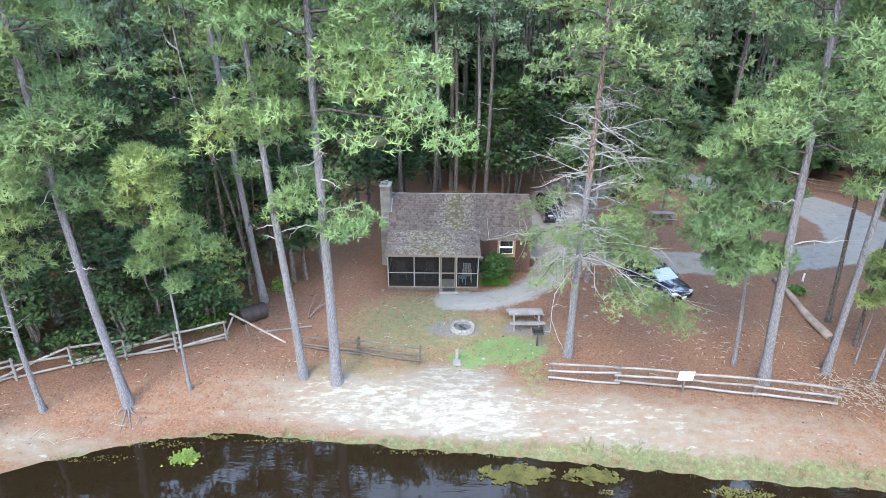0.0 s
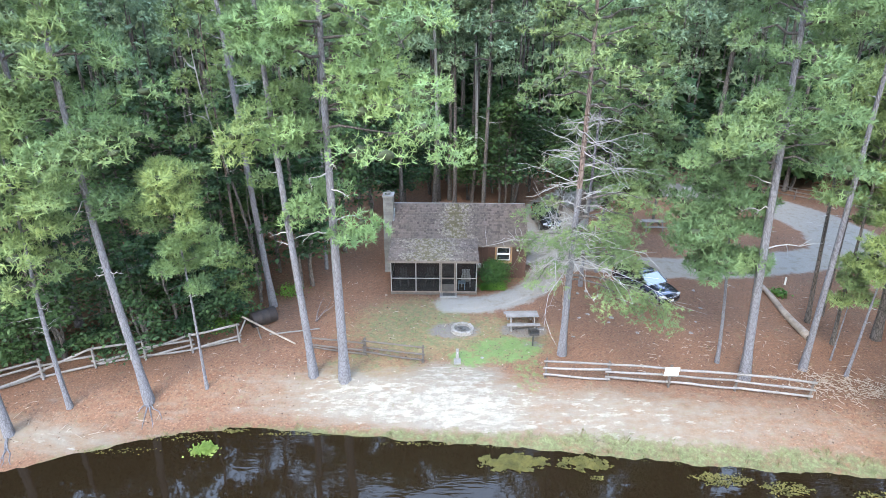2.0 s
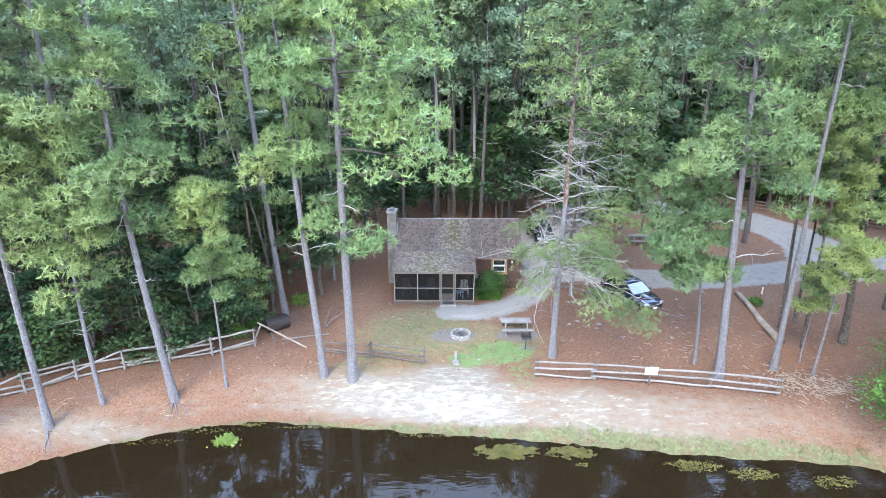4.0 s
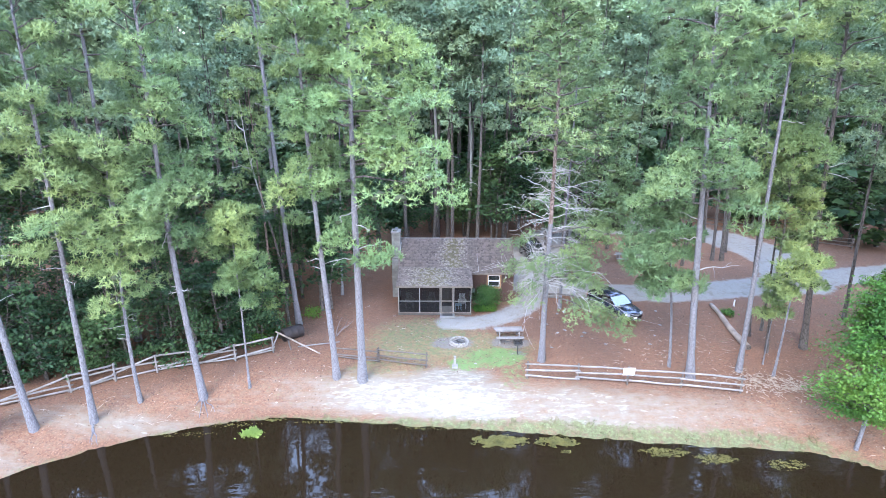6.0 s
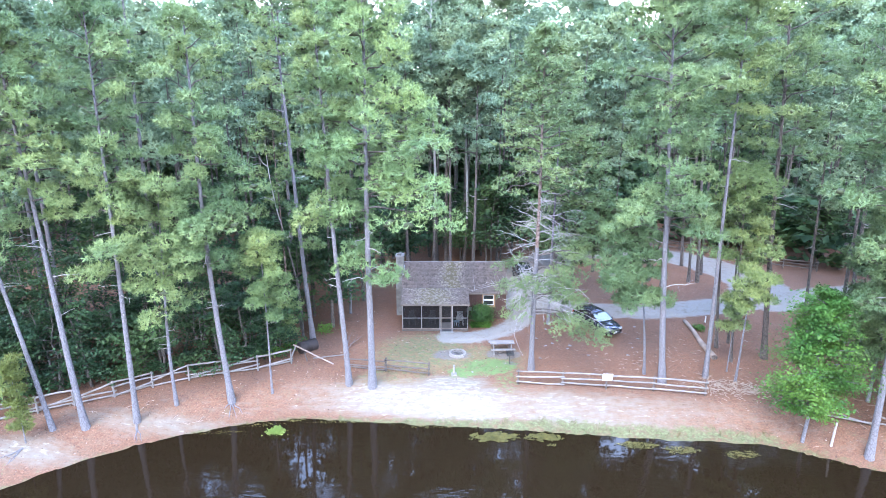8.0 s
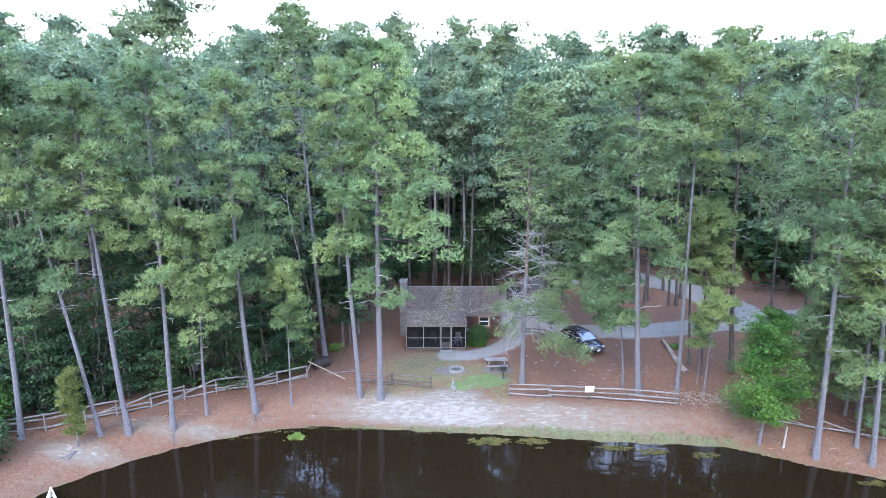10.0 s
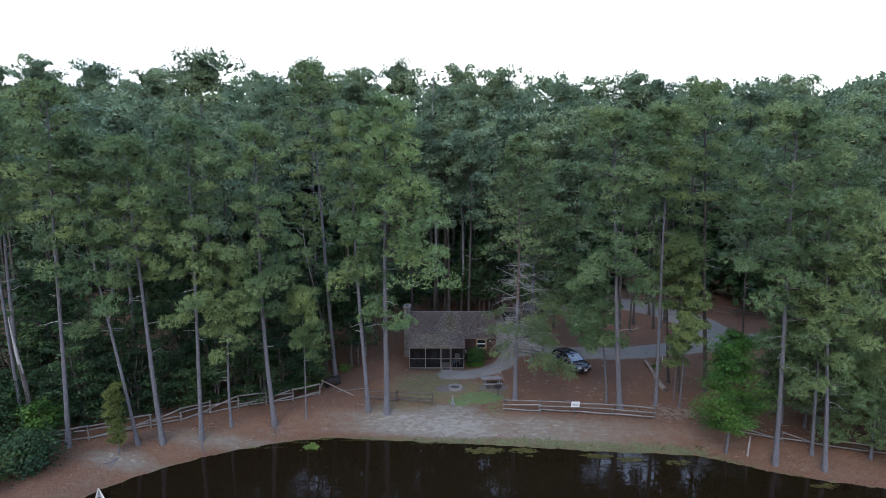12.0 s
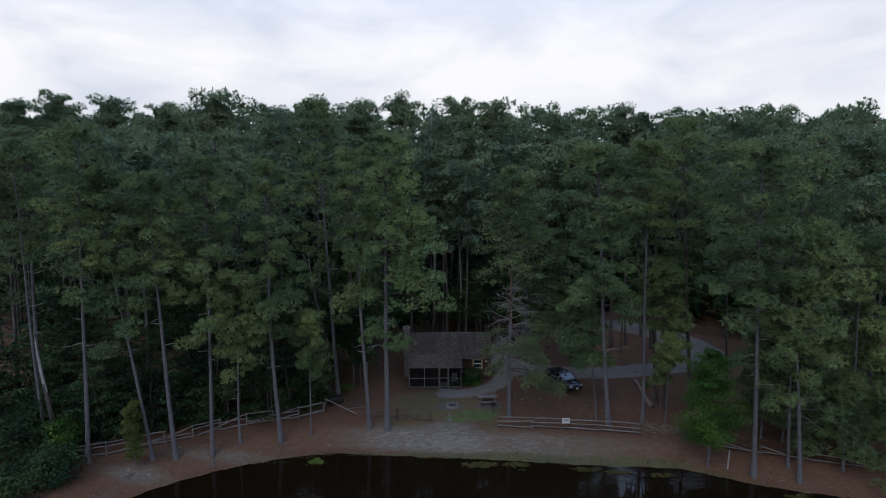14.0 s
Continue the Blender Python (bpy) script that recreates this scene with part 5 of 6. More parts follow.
def build_chimney():
    ch = thing("chimney", pose(0, 0, 0), "grey block chimney with shoulders on the gable wall", "chimney")
    x0, x1 = -4.08, -3.42
    part("core", box((x1 - x0 - 0.05, 1.55, 3.3), pose((x0 + x1) / 2, 34.55, FLOOR + 1.5)), M_MORTAR, ch)
    stack = part("stack", box((x1 - x0 - 0.05, 0.95, 2.3), pose((x0 + x1) / 2, 34.5, 5.6)), M_MORTAR, ch)
    unit_mesh = {}
    for c in range(26):
        z = FLOOR - 0.02 + c * 0.205
        y0, y1 = (33.75, 35.35) if z < 4.5 else (34.0, 35.0)
        for face in "fblr":
            a, b = (x0, x1) if face in "fb" else (y0 + 0.1, y1 - 0.1)
            s = a - (0.2 if c % 2 else 0.0)
            while s < b - 0.02:
                lo, hi = max(s, a), min(s + 0.4, b)
                s += 0.4
                if hi - lo < 0.06:
                    continue
                ln = round(hi - lo - 0.012, 3)
                if ln not in unit_mesh:
                    bm = box((ln, 0.1, 0.193), None, 0.008)
                    me = bpy.data.meshes.new("block")
                    bm.to_mesh(me)
                    bm.free()
                    me.materials.append(M_BLOCK)
                    unit_mesh[ln] = me
                m = (lo + hi) / 2
                at = {"f": pose(m, y0 + 0.05, z + 0.1), "b": pose(m, y1 - 0.05, z + 0.1), "l": pose(x0 + 0.05, m, z + 0.1, 0, 0, 90), "r": pose(x1 - 0.05, m, z + 0.1, 0, 0, 90)}[face]
                ob = new("block", unit_mesh[ln])
                ob.parent = ch
                ob.matrix_basis = at
    part("shoulder", box((x1 - x0 + 0.04, 1.62, 0.08), pose((x0 + x1) / 2, 34.55, 4.7), 0.02), M_CONCRETE, ch)
    part("cap", box((x1 - x0 + 0.1, 1.12, 0.1), pose((x0 + x1) / 2, 34.5, 6.72), 0.02), M_CONCRETE, ch, "concrete cap")
    for dy in (-0.22, 0.22):
        part("flue", rod(((x0 + x1) / 2, 34.5 + dy, 6.76), ((x0 + x1) / 2, 34.5 + dy, 6.92), 0.15, 0.14, 12), M_BLOCK, ch, "clay flue pipe")
    part("flashing", box((0.06, 1.1, 0.16), pose(x1 + 0.02, 34.5, 5.3, 33.8)), M_METAL, ch, "metal flashing")


build_chimney()


def porch_chair(x, y, turn, material, label):
    t = thing("porch_chair", pose(x, y, FLOOR + 0.09, 0, 0, turn), label, "chair", "chairs on the porch")
    part("seat", box((0.5, 0.5, 0.04), pose(0, 0, 0.42, -6), 0.01), material, t)
    for i in range(5):
        part("back_slat", box((0.08, 0.025, 0.62), pose(-0.2 + 0.1 * i, 0.26, 0.76, -14), 0.006), material, t)
    for sx in (-0.27, 0.27):
        part("armrest", box((0.09, 0.55, 0.03), pose(sx, 0.0, 0.64), 0.006), material, t)
        for sy in (-0.22, 0.22):
            part("leg", box((0.05, 0.05, 0.62), pose(sx, sy, 0.31), 0.006), material, t)


porch_chair(1.45, 31.4, 0, M_WHITE, "pale slatted porch armchair behind the screen")
porch_chair(-2.6, 31.6, 10, M_FASCIA, "dark wooden porch armchair behind the screen")
porch_chair(-0.9, 31.7, -8, M_FASCIA, "dark wooden porch armchair behind the screen")
tbl = thing("porch_table", pose(1.15, 31.0, FLOOR + 0.09), "small pale blue side table on the porch", "table")
part("tabletop", box((0.5, 0.45, 0.04), pose(0, 0, 0.46), 0.01), M_BLUE, tbl)
for sx in (-0.2, 0.2):
    for sy in (-0.17, 0.17):
        part("leg", box((0.04, 0.04, 0.44), pose(sx, sy, 0.22)), M_BLUE, tbl)

step = thing("door_step", on_ground(0.3, 30.2), "grey concrete step with a dark mat", "step")
part("slab", box((1.1, 0.55, 0.2), pose(0, 0, 0.02), 0.02), M_CONCRETE, step)
mat_ob = thing("door_mat", pose(0.32, 30.2, ground(0.3, 30.2) + 0.12), "dark ribbed door mat on the step", "mat")
part("pad", box((0.75, 0.42, 0.02), pose(0, 0, 0.01), 0.005), M_BLACK, mat_ob)
leafy("foundation_shrub", 3.35, 31.95, 1.75, 1.0, 401, "ragged bright green shrub against the cabin wall", "shrub", 4200, M_SHRUB, leaf=0.07, first=0.1, stems=6, sprays=42, r0=0.03)

# ---- shrubs and trees near the water ----
leafy("sweetgum_tree", 20.9, 16.4, 9.8, 2.45, 402, "leafy bright green young tree at the water's edge", "tree", 26000, M_LEAF_BRIGHT, M_BARK, leaf=0.085, first=0.2, stems=1, sprays=140, fluff=0.7, r0=0.11, narrow=0.3)
stump = thing("dead_stub", on_ground(22.2, 16.0), "pale bare broken stem beside the leafy tree", "stump")
part("stem", rod((0, 0, -0.1), (0.08, 0, 1.5), 0.07, 0.05, 8), M_DEADWOOD, stump)
for i, (px, py, tall, sp, leaf_m) in enumerate([(-27.7, 13.3, 2.7, 2.0, M_LEAF), (-32.0, 14.8, 4.4, 2.0, M_LEAF), (-29.6, 16.6, 3.7, 1.2, M_LEAF_BRIGHT), (-34.0, 17.4, 5.0, 2.2, M_LEAF), (-29.9, 11.0, 2.0, 1.5, M_LEAF)]):
    leafy("bank_shrub", px, py, tall, sp, 410 + i, "bright green shrub under the pines by the bank" if leaf_m is M_LEAF_BRIGHT else "dark leafy shrub crowding the pond bank", "shrub", 3600, leaf_m,
          group="shrubs on the bank", leaf=0.12, first=0.03, stems=4, sprays=80, r0=0.05)
pine(-23.5, 15.8, 4.9, 0.05, 0.12, 0.55, 36, "pine sapling with yellow-green needles on the bank", boughs=24, clumps=1, tufts=20, puff=0.9, dead=0, needles=M_NEEDLE_SAPLING)
pine(20.0, 23.4, 5.2, 0.06, 0.62, 0.9, 37, "small pine with a drooping green crown", boughs=9, clumps=1, dead=1)
pine(-12.5, 27.1, 4.4, 0.06, 0.2, 1.5, 38, "small bushy pine beside the rail fence", boughs=20, dead=0)
for i, (px, py) in enumerate([(-11.6, 27.2), (-12.6, 26.3), (-9.6, 30.2), (-14.2, 26.2), (21.4, 30.4)]):
    leafy("ground_plant", px, py, 0.7 if i < 4 else 0.3, 0.7 if i < 4 else 0.25, 430 + i, "low tangle of green undergrowth on pine straw", "plant", 420, M_LEAF_BRIGHT, group="undergrowth", leaf=0.09, first=0.05, stems=3, sprays=20, r0=0.012)


def canoe(x, y, turn, label):
    """A cream hull lofted from stations, its bow along +y, with gunwales, thwarts and seats."""
    t = thing("canoe", pose(x, y, 0.0, 0, 0, turn), label, "boat")
    ys = np.linspace(-4.2, 0.0, 15)
    u = np.abs(ys + 2.1) / 2.1
    half, rise = 0.42 * (1 - u ** 1.25) + 0.012, 0.26 + 0.2 * u ** 3
    keel = -0.1 + 0.2 * np.clip(u - 0.8, 0, 1) / 0.2 * u
    bm = bmesh.new()
    rows = []
    for yy, w, top, low in zip(ys, half, rise, keel):
        ring = [(-w, top), (-w * 1.03, low + (top - low) * 0.5), (-w * 0.7, low + (top - low) * 0.12), (0, low), (w * 0.7, low + (top - low) * 0.12), (w * 1.03, low + (top - low) * 0.5), (w, top)]
        rows.append([bm.verts.new((a, yy, b)) for a, b in ring])
    for a, b in zip(rows[:-1], rows[1:]):
        for i in range(6):
            bm.faces.new((a[i], a[i + 1], b[i + 1], b[i]))
    for r in (rows[0], rows[-1]):
        bm.faces.new(r)
    bmesh.ops.recalc_face_normals(bm, faces=bm.faces)
    bmesh.ops.solidify(bm, geom=bm.faces[:], thickness=0.012)
    hull = part("hull", bm, M_CREAM, t, smooth=True)
    for sgn in (-1, 1):
        h = Heap()
        v, q = tube(np.column_stack([sgn * half, ys, rise + 0.01]), np.full(15, 0.018), 6)
        h.add(v, quads=q)
        mesh_part("gunwale", h.mesh("gunwale", True), M_CREAM, hull)
    for yy in (-3.1, -2.1, -1.1):
        part("thwart" if yy == -2.1 else "seat", box((0.76 if yy == -2.1 else 0.62, 0.06 if yy == -2.1 else 0.24, 0.025), pose(0, yy, 0.22), 0.006), M_RAIL, t)


M_CREAM = surface("cream_hull", (0.5, 0.47, 0.4), (0.62, 0.59, 0.52), 2.0, 0.4)
canoe(-22.77, 12.2, 34, "cream canoe with a pointed bow floating by the bank")

# ---- dead trees ----
def snag(name, x, y, tall, r0, lean, seed, label, limbs=10, reach=2.5, start=0.5, bend=0.25):
    rng = np.random.default_rng(seed)
    t = thing(name, on_ground(x, y), label, "dead tree")
    h = Heap()
    u = np.linspace(0, 1, 14)
    sp = np.column_stack([lean * tall * u + bend * np.sin(u * 6), 0.6 * bend * np.sin(u * 5), tall * u])
    v, q = tube(np.vstack([sp[0] - [0, 0, 0.2], sp]), np.concatenate([[r0], r0 * (1 - 0.8 * u)]), 8)
    h.add(v, quads=q)
    barked = int(len(q) * (0.62 if tall < 20 else 0.3))
    for i in range(limbs):
        w = rng.uniform(start, 0.98)
        p0 = np.array([np.interp(w, u, sp[:, j]) for j in range(3)])
        a = rng.uniform(0, 6.28)
        out = np.array([math.cos(a), math.sin(a), rng.uniform(0.2, 1.1)])
        k = np.linspace(0, 1, 5)[:, None]
        pts = p0 + out * k * reach * rng.uniform(0.4, 1) + rng.normal(0, 0.1, (5, 3)) * k
        v, q = tube(pts, 0.05 * (1 - 0.85 * k[:, 0]), 5)
        h.add(v, quads=q)
        for _ in range(4):
            p1 = pts[rng.integers(2, 5)]
            v, q = tube(np.stack([p1, p1 + unit(out + rng.normal(size=3)) * rng.uniform(0.3, 1.0)]), [0.015, 0.004], 4)
            h.add(v, quads=q)
    me = h.mesh("trunk", True)
    mesh_part("trunk", me, M_DEADWOOD, t)
    me.materials.append(M_BARK_DARK)
    slot = np.zeros(len(me.polygons), np.int32)
    slot[:barked] = 1
    me.polygons.foreach_set("material_index", slot)


snag("dead_tree", -0.9, 47.6, 30.5, 0.2, 0.0, 51, "bare grey dead pine standing among living pines", 16, 3.2, 0.62)
snag("dead_tree", 2.6, 47.8, 23.0, 0.18, 0.01, 52, "bare grey dead pine standing among living pines", 9, 2.0, 0.7)
snag("broken_tree", -11.3, 29.4, 15.6, 0.11, -0.115, 53, "splintered pale broken trunk leaning over the thicket", 3, 1.3, 0.7)
snag("broken_tree", -30.55, 17.5, 9.3, 0.24, -0.1, 54, "splintered pale broken trunk leaning over the thicket", 0, bend=0.05)


# ---- rail fences ----
def rail_mesh(ln, seed, wide=0.11, thick=0.075):
    rng = np.random.default_rng(seed)
    k = np.linspace(0, 1, 7)
    h = Heap()
    pts = np.column_stack([k * ln, 0.02 * np.sin(k * 5 + seed), 0.025 * np.sin(k * 4 + 2 * seed)])
    v, q = tube(pts, np.full(7, 1.0), 6)
    c = np.repeat(pts, 6, 0)
    off = v - c
    v = c + off * np.array([1, thick / 2, wide / 2]) * rng.uniform(0.85, 1.15, (42, 1))
    v = np.vstack([v, pts[0], pts[-1]])
    caps = [(i, 42, (i + 1) % 6) for i in range(6)] + [(36 + (i + 1) % 6, 43, 36 + i) for i in range(6)]
    h.add(v, tris=np.array(caps), quads=q)
    return h.mesh("rail", False)


def fence(posts, levels, label, post_h=1.12, material=None, crossed=(), down=(), dark_posts=False, group="rail fences", wide=0.11, skip=()):
    x0, y0 = posts[0]
    f = thing("rail_fence", pose(x0, y0, ground(x0, y0)), label, "fence", group)
    base = Vector((x0, y0, ground(x0, y0)))
    rng = random.Random(len(posts) * 7 + len(levels))
    material = material or M_RAIL
    for i, (px, py) in enumerate(posts):
        g = ground(px, py)
        bm = bmesh.new()
        add_rod(bm, (0, 0, -0.3), (rng.uniform(-0.04, 0.04), rng.uniform(-0.04, 0.04), post_h), 0.06, 0.05, 8)
        part("post", bm, M_RAIL_DARK if dark_posts else material, f, at=Matrix.Translation(Vector((px, py, g)) - base))
    seed = 0
    for i, ((ax, ay), (bx, by)) in enumerate(zip(posts[:-1], posts[1:])):
        for j, z in enumerate(levels):
            seed += 1
            if (i, j) in skip:
                continue
            za, zb = z, z
            if (i, j) in crossed:
                za, zb = z, max(0.12, z - 0.55)
            if (i, j) in down:
                za, zb = z, 0.08
            a = Vector((ax, ay, ground(ax, ay) + za + rng.uniform(-0.03, 0.03)))
            b = Vector((bx, by, ground(bx, by) + zb + rng.uniform(-0.03, 0.03)))
            d = (b - a).normalized()
            side = Vector((-d.y, d.x, 0)).normalized() * (-0.06 if (i + j) % 2 else -0.085)
            a, b = a - d * 0.12 + side, b + d * 0.12 + side
            me = rail_mesh((b - a).length, seed, wide)
            mesh_part("rail", me, material, f, at=Matrix.Translation(a - base) @ (b - a).to_track_quat("X", "Z").to_matrix().to_4x4())
    return f


fence([(-11.1, 24.95), (-13.2, 23.95), (-15.3, 23.25), (-17.4, 22.5), (-19.36, 21.53), (-21.15, 20.3), (-23.0, 19.25), (-24.6, 18.35), (-26.6, 17.35), (-28.8, 16.5), (-31.5, 15.6)], (0.16, 0.42, 0.72, 1.04),
      "weathered grey split-rail fence with sagging crossed rails", 1.16, crossed=[(1, 3), (3, 3), (5, 3), (2, 2), (6, 2), (0, 1)], down=[(4, 1), (7, 1), (1, 1)], skip=[(0, 2), (3, 1), (5, 2), (8, 1)], wide=0.13)
fence([(-7.05, 24.4), (-4.17, 23.86)], (0.12, 0.3, 0.75), "dark weathered rail fence section with low rails", 0.98, M_RAIL_DARK, dark_posts=True)
fence([(-4.1, 23.84), (-1.09, 23.22)], (0.2, 0.5, 0.92), "grey rail fence section ending at an open gap", 1.02, M_RAIL_DARK, dark_posts=True, wide=0.1)
fence([(5.0, 22.0), (7.97, 21.78), (10.8, 21.42), (13.82, 21.0), (16.98, 20.4)], (0.22, 0.6, 0.98), "pale weathered split-rail fence with a small sign", 1.12, dark_posts=True, crossed=[(0, 0)], wide=0.13)
fence([(22.6, 18.0), (25.3, 16.9), (28.0, 15.9), (30.6, 15.0), (33.4, 14.0)], (0.25, 0.7), "fallen grey rails of an old fence under pines", 0.85, dark_posts=True, down=[(0, 1), (1, 1), (3, 1)])
fence([(27.5, 55.2), (29.9, 53.4), (32.0, 51.3), (33.9, 49.4), (35.9, 47.6), (38.2, 45.8), (41.0, 44.4)], (0.4, 0.8, 1.1), "brown rail fence beyond the gravel loop road", 1.2, M_RAIL_DARK)

brace = thing("fallen_rail", on_ground(-9.6, 25.2), "pale fallen fence rail propped across broken posts", "rail")
bz = Vector((-9.6, 25.2, ground(-9.6, 25.2)))


def loose(parent, a, b, r, material, sides=7, name="rail", taper=0.8):
    part(name, rod(Vector(a) - bz, Vector(b) - bz, r, r * taper, sides), material, parent)


g0 = ground(-9.6, 25.2)
loose(brace, (-11.15, 25.9, g0 + 1.05), (-8.0, 24.72, g0 + 0.07), 0.06, M_FRESHWOOD)
loose(brace, (-10.95, 25.75, g0 + 0.95), (-11.35, 25.3, g0 - 0.05), 0.055, M_RAIL)
loose(brace, (-10.25, 25.5, g0 + 0.62), (-10.05, 25.35, g0 - 0.1), 0.05, M_RAIL_DARK)
loose(brace, (-9.7, 25.75, g0 + 0.03), (-7.0, 26.2, g0 + 0.16), 0.045, M_RAIL)

sign = thing("sign_board", pose(10.78, 21.25, ground(10.8, 21.25)), "small white sign board on the rail fence", "sign")
part("board", box((0.68, 0.025, 0.52), pose(0, -0.06, 0.92, 8), 0.006), M_WHITE, sign)
M_INK = surface("faded_ink", (0.0744, 0.0806, 0.0868), (0.136, 0.143, 0.149), 4.0, 0.8)
for i, w in enumerate((0.5, 0.56, 0.42)):
    part("text_bar", box((w, 0.006, 0.035), pose(0, -0.078 - 0.012 * (1 - i), 1.05 - 0.12 * i, 8)), M_INK, sign)
part("post", box((0.08, 0.08, 1.5), pose(0, 0.02, 0.5), 0.008), M_RAIL_DARK, sign)


# ---- yard furniture ----
def picnic_table(x, y, turn, label):
    t = thing("picnic_table", on_ground(x, y, turn), label, "table", "picnic tables")
    for i in range(5):
        part("top_plank", box((1.85, 0.135, 0.04), pose(0, -0.29 + 0.145 * i, 0.75), 0.006), M_RAIL, t)
    for s in (-1, 1):
        for k in (0, 1):
            part("bench_plank", box((1.85, 0.135, 0.04), pose(0, s * (0.62 + 0.145 * k), 0.45), 0.006), M_RAIL, t)
        part("cleat", box((0.05, 0.66, 0.08), pose(s * 0.62, 0, 0.69), 0.005), M_RAIL_DARK, t)
        part("bench_beam", box((0.05, 1.55, 0.09), pose(s * 0.62, 0, 0.385), 0.005), M_RAIL_DARK, t)
        for d in (-1, 1):
            part("leg", rod((s * 0.67, d * 0.28, 0.72), (s * 0.67, d * 0.66, -0.03), 0.045, 0.045, 6), M_RAIL, t)
    part("brace", rod((-0.6, 0, 0.4), (0, 0, 0.7), 0.03, 0.03, 6), M_RAIL_DARK, t)
    part("brace", rod((0.6, 0, 0.4), (0, 0, 0.7), 0.03, 0.03, 6), M_RAIL_DARK, t)


picnic_table(4.45, 26.75, 2, "weathered grey wooden picnic table beside the fire pit")
picnic_table(17.4, 41.7, -4, "weathered grey wooden picnic table among trees")


def grill():
    t = thing("park_grill", on_ground(4.8, 24.75, 4), "black iron park grill on a single post", "grill")
    part("post", rod((0, 0, -0.2), (0, 0, 0.72), 0.04, 0.04, 10), M_BLACK, t)
    bm = bmesh.new()
    for size, at in (((0.52, 0.4, 0.02), pose(0, 0, 0.73)), ((0.52, 0.02, 0.24), pose(0, 0.19, 0.85)), ((0.02, 0.4, 0.24), pose(-0.25, 0, 0.85)), ((0.02, 0.4, 0.24), pose(0.25, 0, 0.85)), ((0.52, 0.02, 0.1), pose(0, -0.19, 0.78))):
        add_box(bm, size, at)
    part("fire_box", bm, M_BLACK, t)
    for i in range(9):
        part("grate_bar", rod((-0.24 + 0.06 * i, -0.18, 0.9), (-0.24 + 0.06 * i, 0.17, 0.9), 0.007, 0.007, 5), M_BLACK, t)
    part("handle", rod((0.26, -0.15, 0.92), (0.36, -0.15, 0.92), 0.012, 0.012, 6), M_METAL, t)


grill()


def fire_pit():
    x, y = 1.05, 26.15
    t = thing("fire_pit", on_ground(x, y), "round fire pit of pale stones with dark ash", "fire pit")
    rng = random.Random(9)
    for row in range(2):
        for i in range(15):
            a = (i + 0.5 * row) * 2 * math.pi / 15
            bm = box((0.22, 0.17, 0.135), None, 0.03, 0.02)
            part("stone", bm, M_STONE, t, at=pose(0.55 * math.cos(a), 0.55 * math.sin(a), 0.06 + 0.135 * row, rng.uniform(-5, 5), rng.uniform(-5, 5), math.degrees(a) + 90 + rng.uniform(-5, 5)))
    bm = bmesh.new()
    bmesh.ops.create_cone(bm, cap_ends=True, segments=24, radius1=0.5, radius2=0.42, depth=0.1)
    part("ash_bed", bm, M_ASH, t, "dark grey ash", at=pose(0, 0, 0.06))
    for i in range(4):
        a = rng.uniform(0, 6.28)
        part("charred_stick", rod((-0.25 * math.cos(a), -0.25 * math.sin(a), 0.12), (0.25 * math.cos(a), 0.25 * math.sin(a), 0.17), 0.03, 0.02, 6), M_BLACK, t)


M_STONE = surface("pale_stone", (0.12, 0.112, 0.106), (0.25, 0.24, 0.228), 3.0, 0.9, relief=0.5, random_tint=0.3)
M_ASH = surface("ash", (0.031, 0.0291, 0.0279), (0.124, 0.118, 0.112), 8.0, 1.0)
fire_pit()

tap = thing("water_tap_post", on_ground(0.7, 23.4), "grey water tap post on a concrete pad", "tap")
part("pad", box((0.36, 0.5, 0.12), pose(0, -0.15, 0.03), 0.02), M_CONCRETE, tap)
part("post", box((0.16, 0.16, 0.65), pose(0, 0.05, 0.3), 0.015), M_CONCRETE, tap)
part("pipe", rod((0, -0.02, 0.5), (0, -0.16, 0.46), 0.02, 0.018, 8), M_METAL, tap)


def drum():
    t = thing("metal_drum", pose(-10.35, 26.9, ground(-10.35, 26.9), 0, 0, 40), "rusty dark steel drum lying on its side", "drum")
    bm = bmesh.new()
    prof = [(-0.75, 0.0), (-0.72, 0.3), (-0.7, 0.42), (-0.66, 0.45), (-0.25, 0.45), (-0.22, 0.465), (-0.19, 0.45), (0.19, 0.45), (0.22, 0.465), (0.25, 0.45), (0.66, 0.45), (0.7, 0.43), (0.71, 0.36), (0.6, 0.35), (0.6, 0.0)]
    vs = [bm.verts.new((a, 0, r)) for a, r in prof]
    es = [bm.edges.new(p) for p in zip(vs[:-1], vs[1:])]
    bmesh.ops.spin(bm, geom=vs + es, cent=(0, 0, 0), axis=(1, 0, 0), angle=2 * math.pi, steps=24, use_merge=True)
    bmesh.ops.remove_doubles(bm, verts=bm.verts, dist=0.002)
    bmesh.ops.recalc_face_normals(bm, faces=bm.faces)
    part("shell", bm, M_RUST, t, at=pose(0, 0, 0.42), smooth=True)


M_RUST = surface("rusty_steel", (0.012, 0.009, 0.009), (0.036, 0.026, 0.024), 2.5, 0.75, 0.2)
drum()


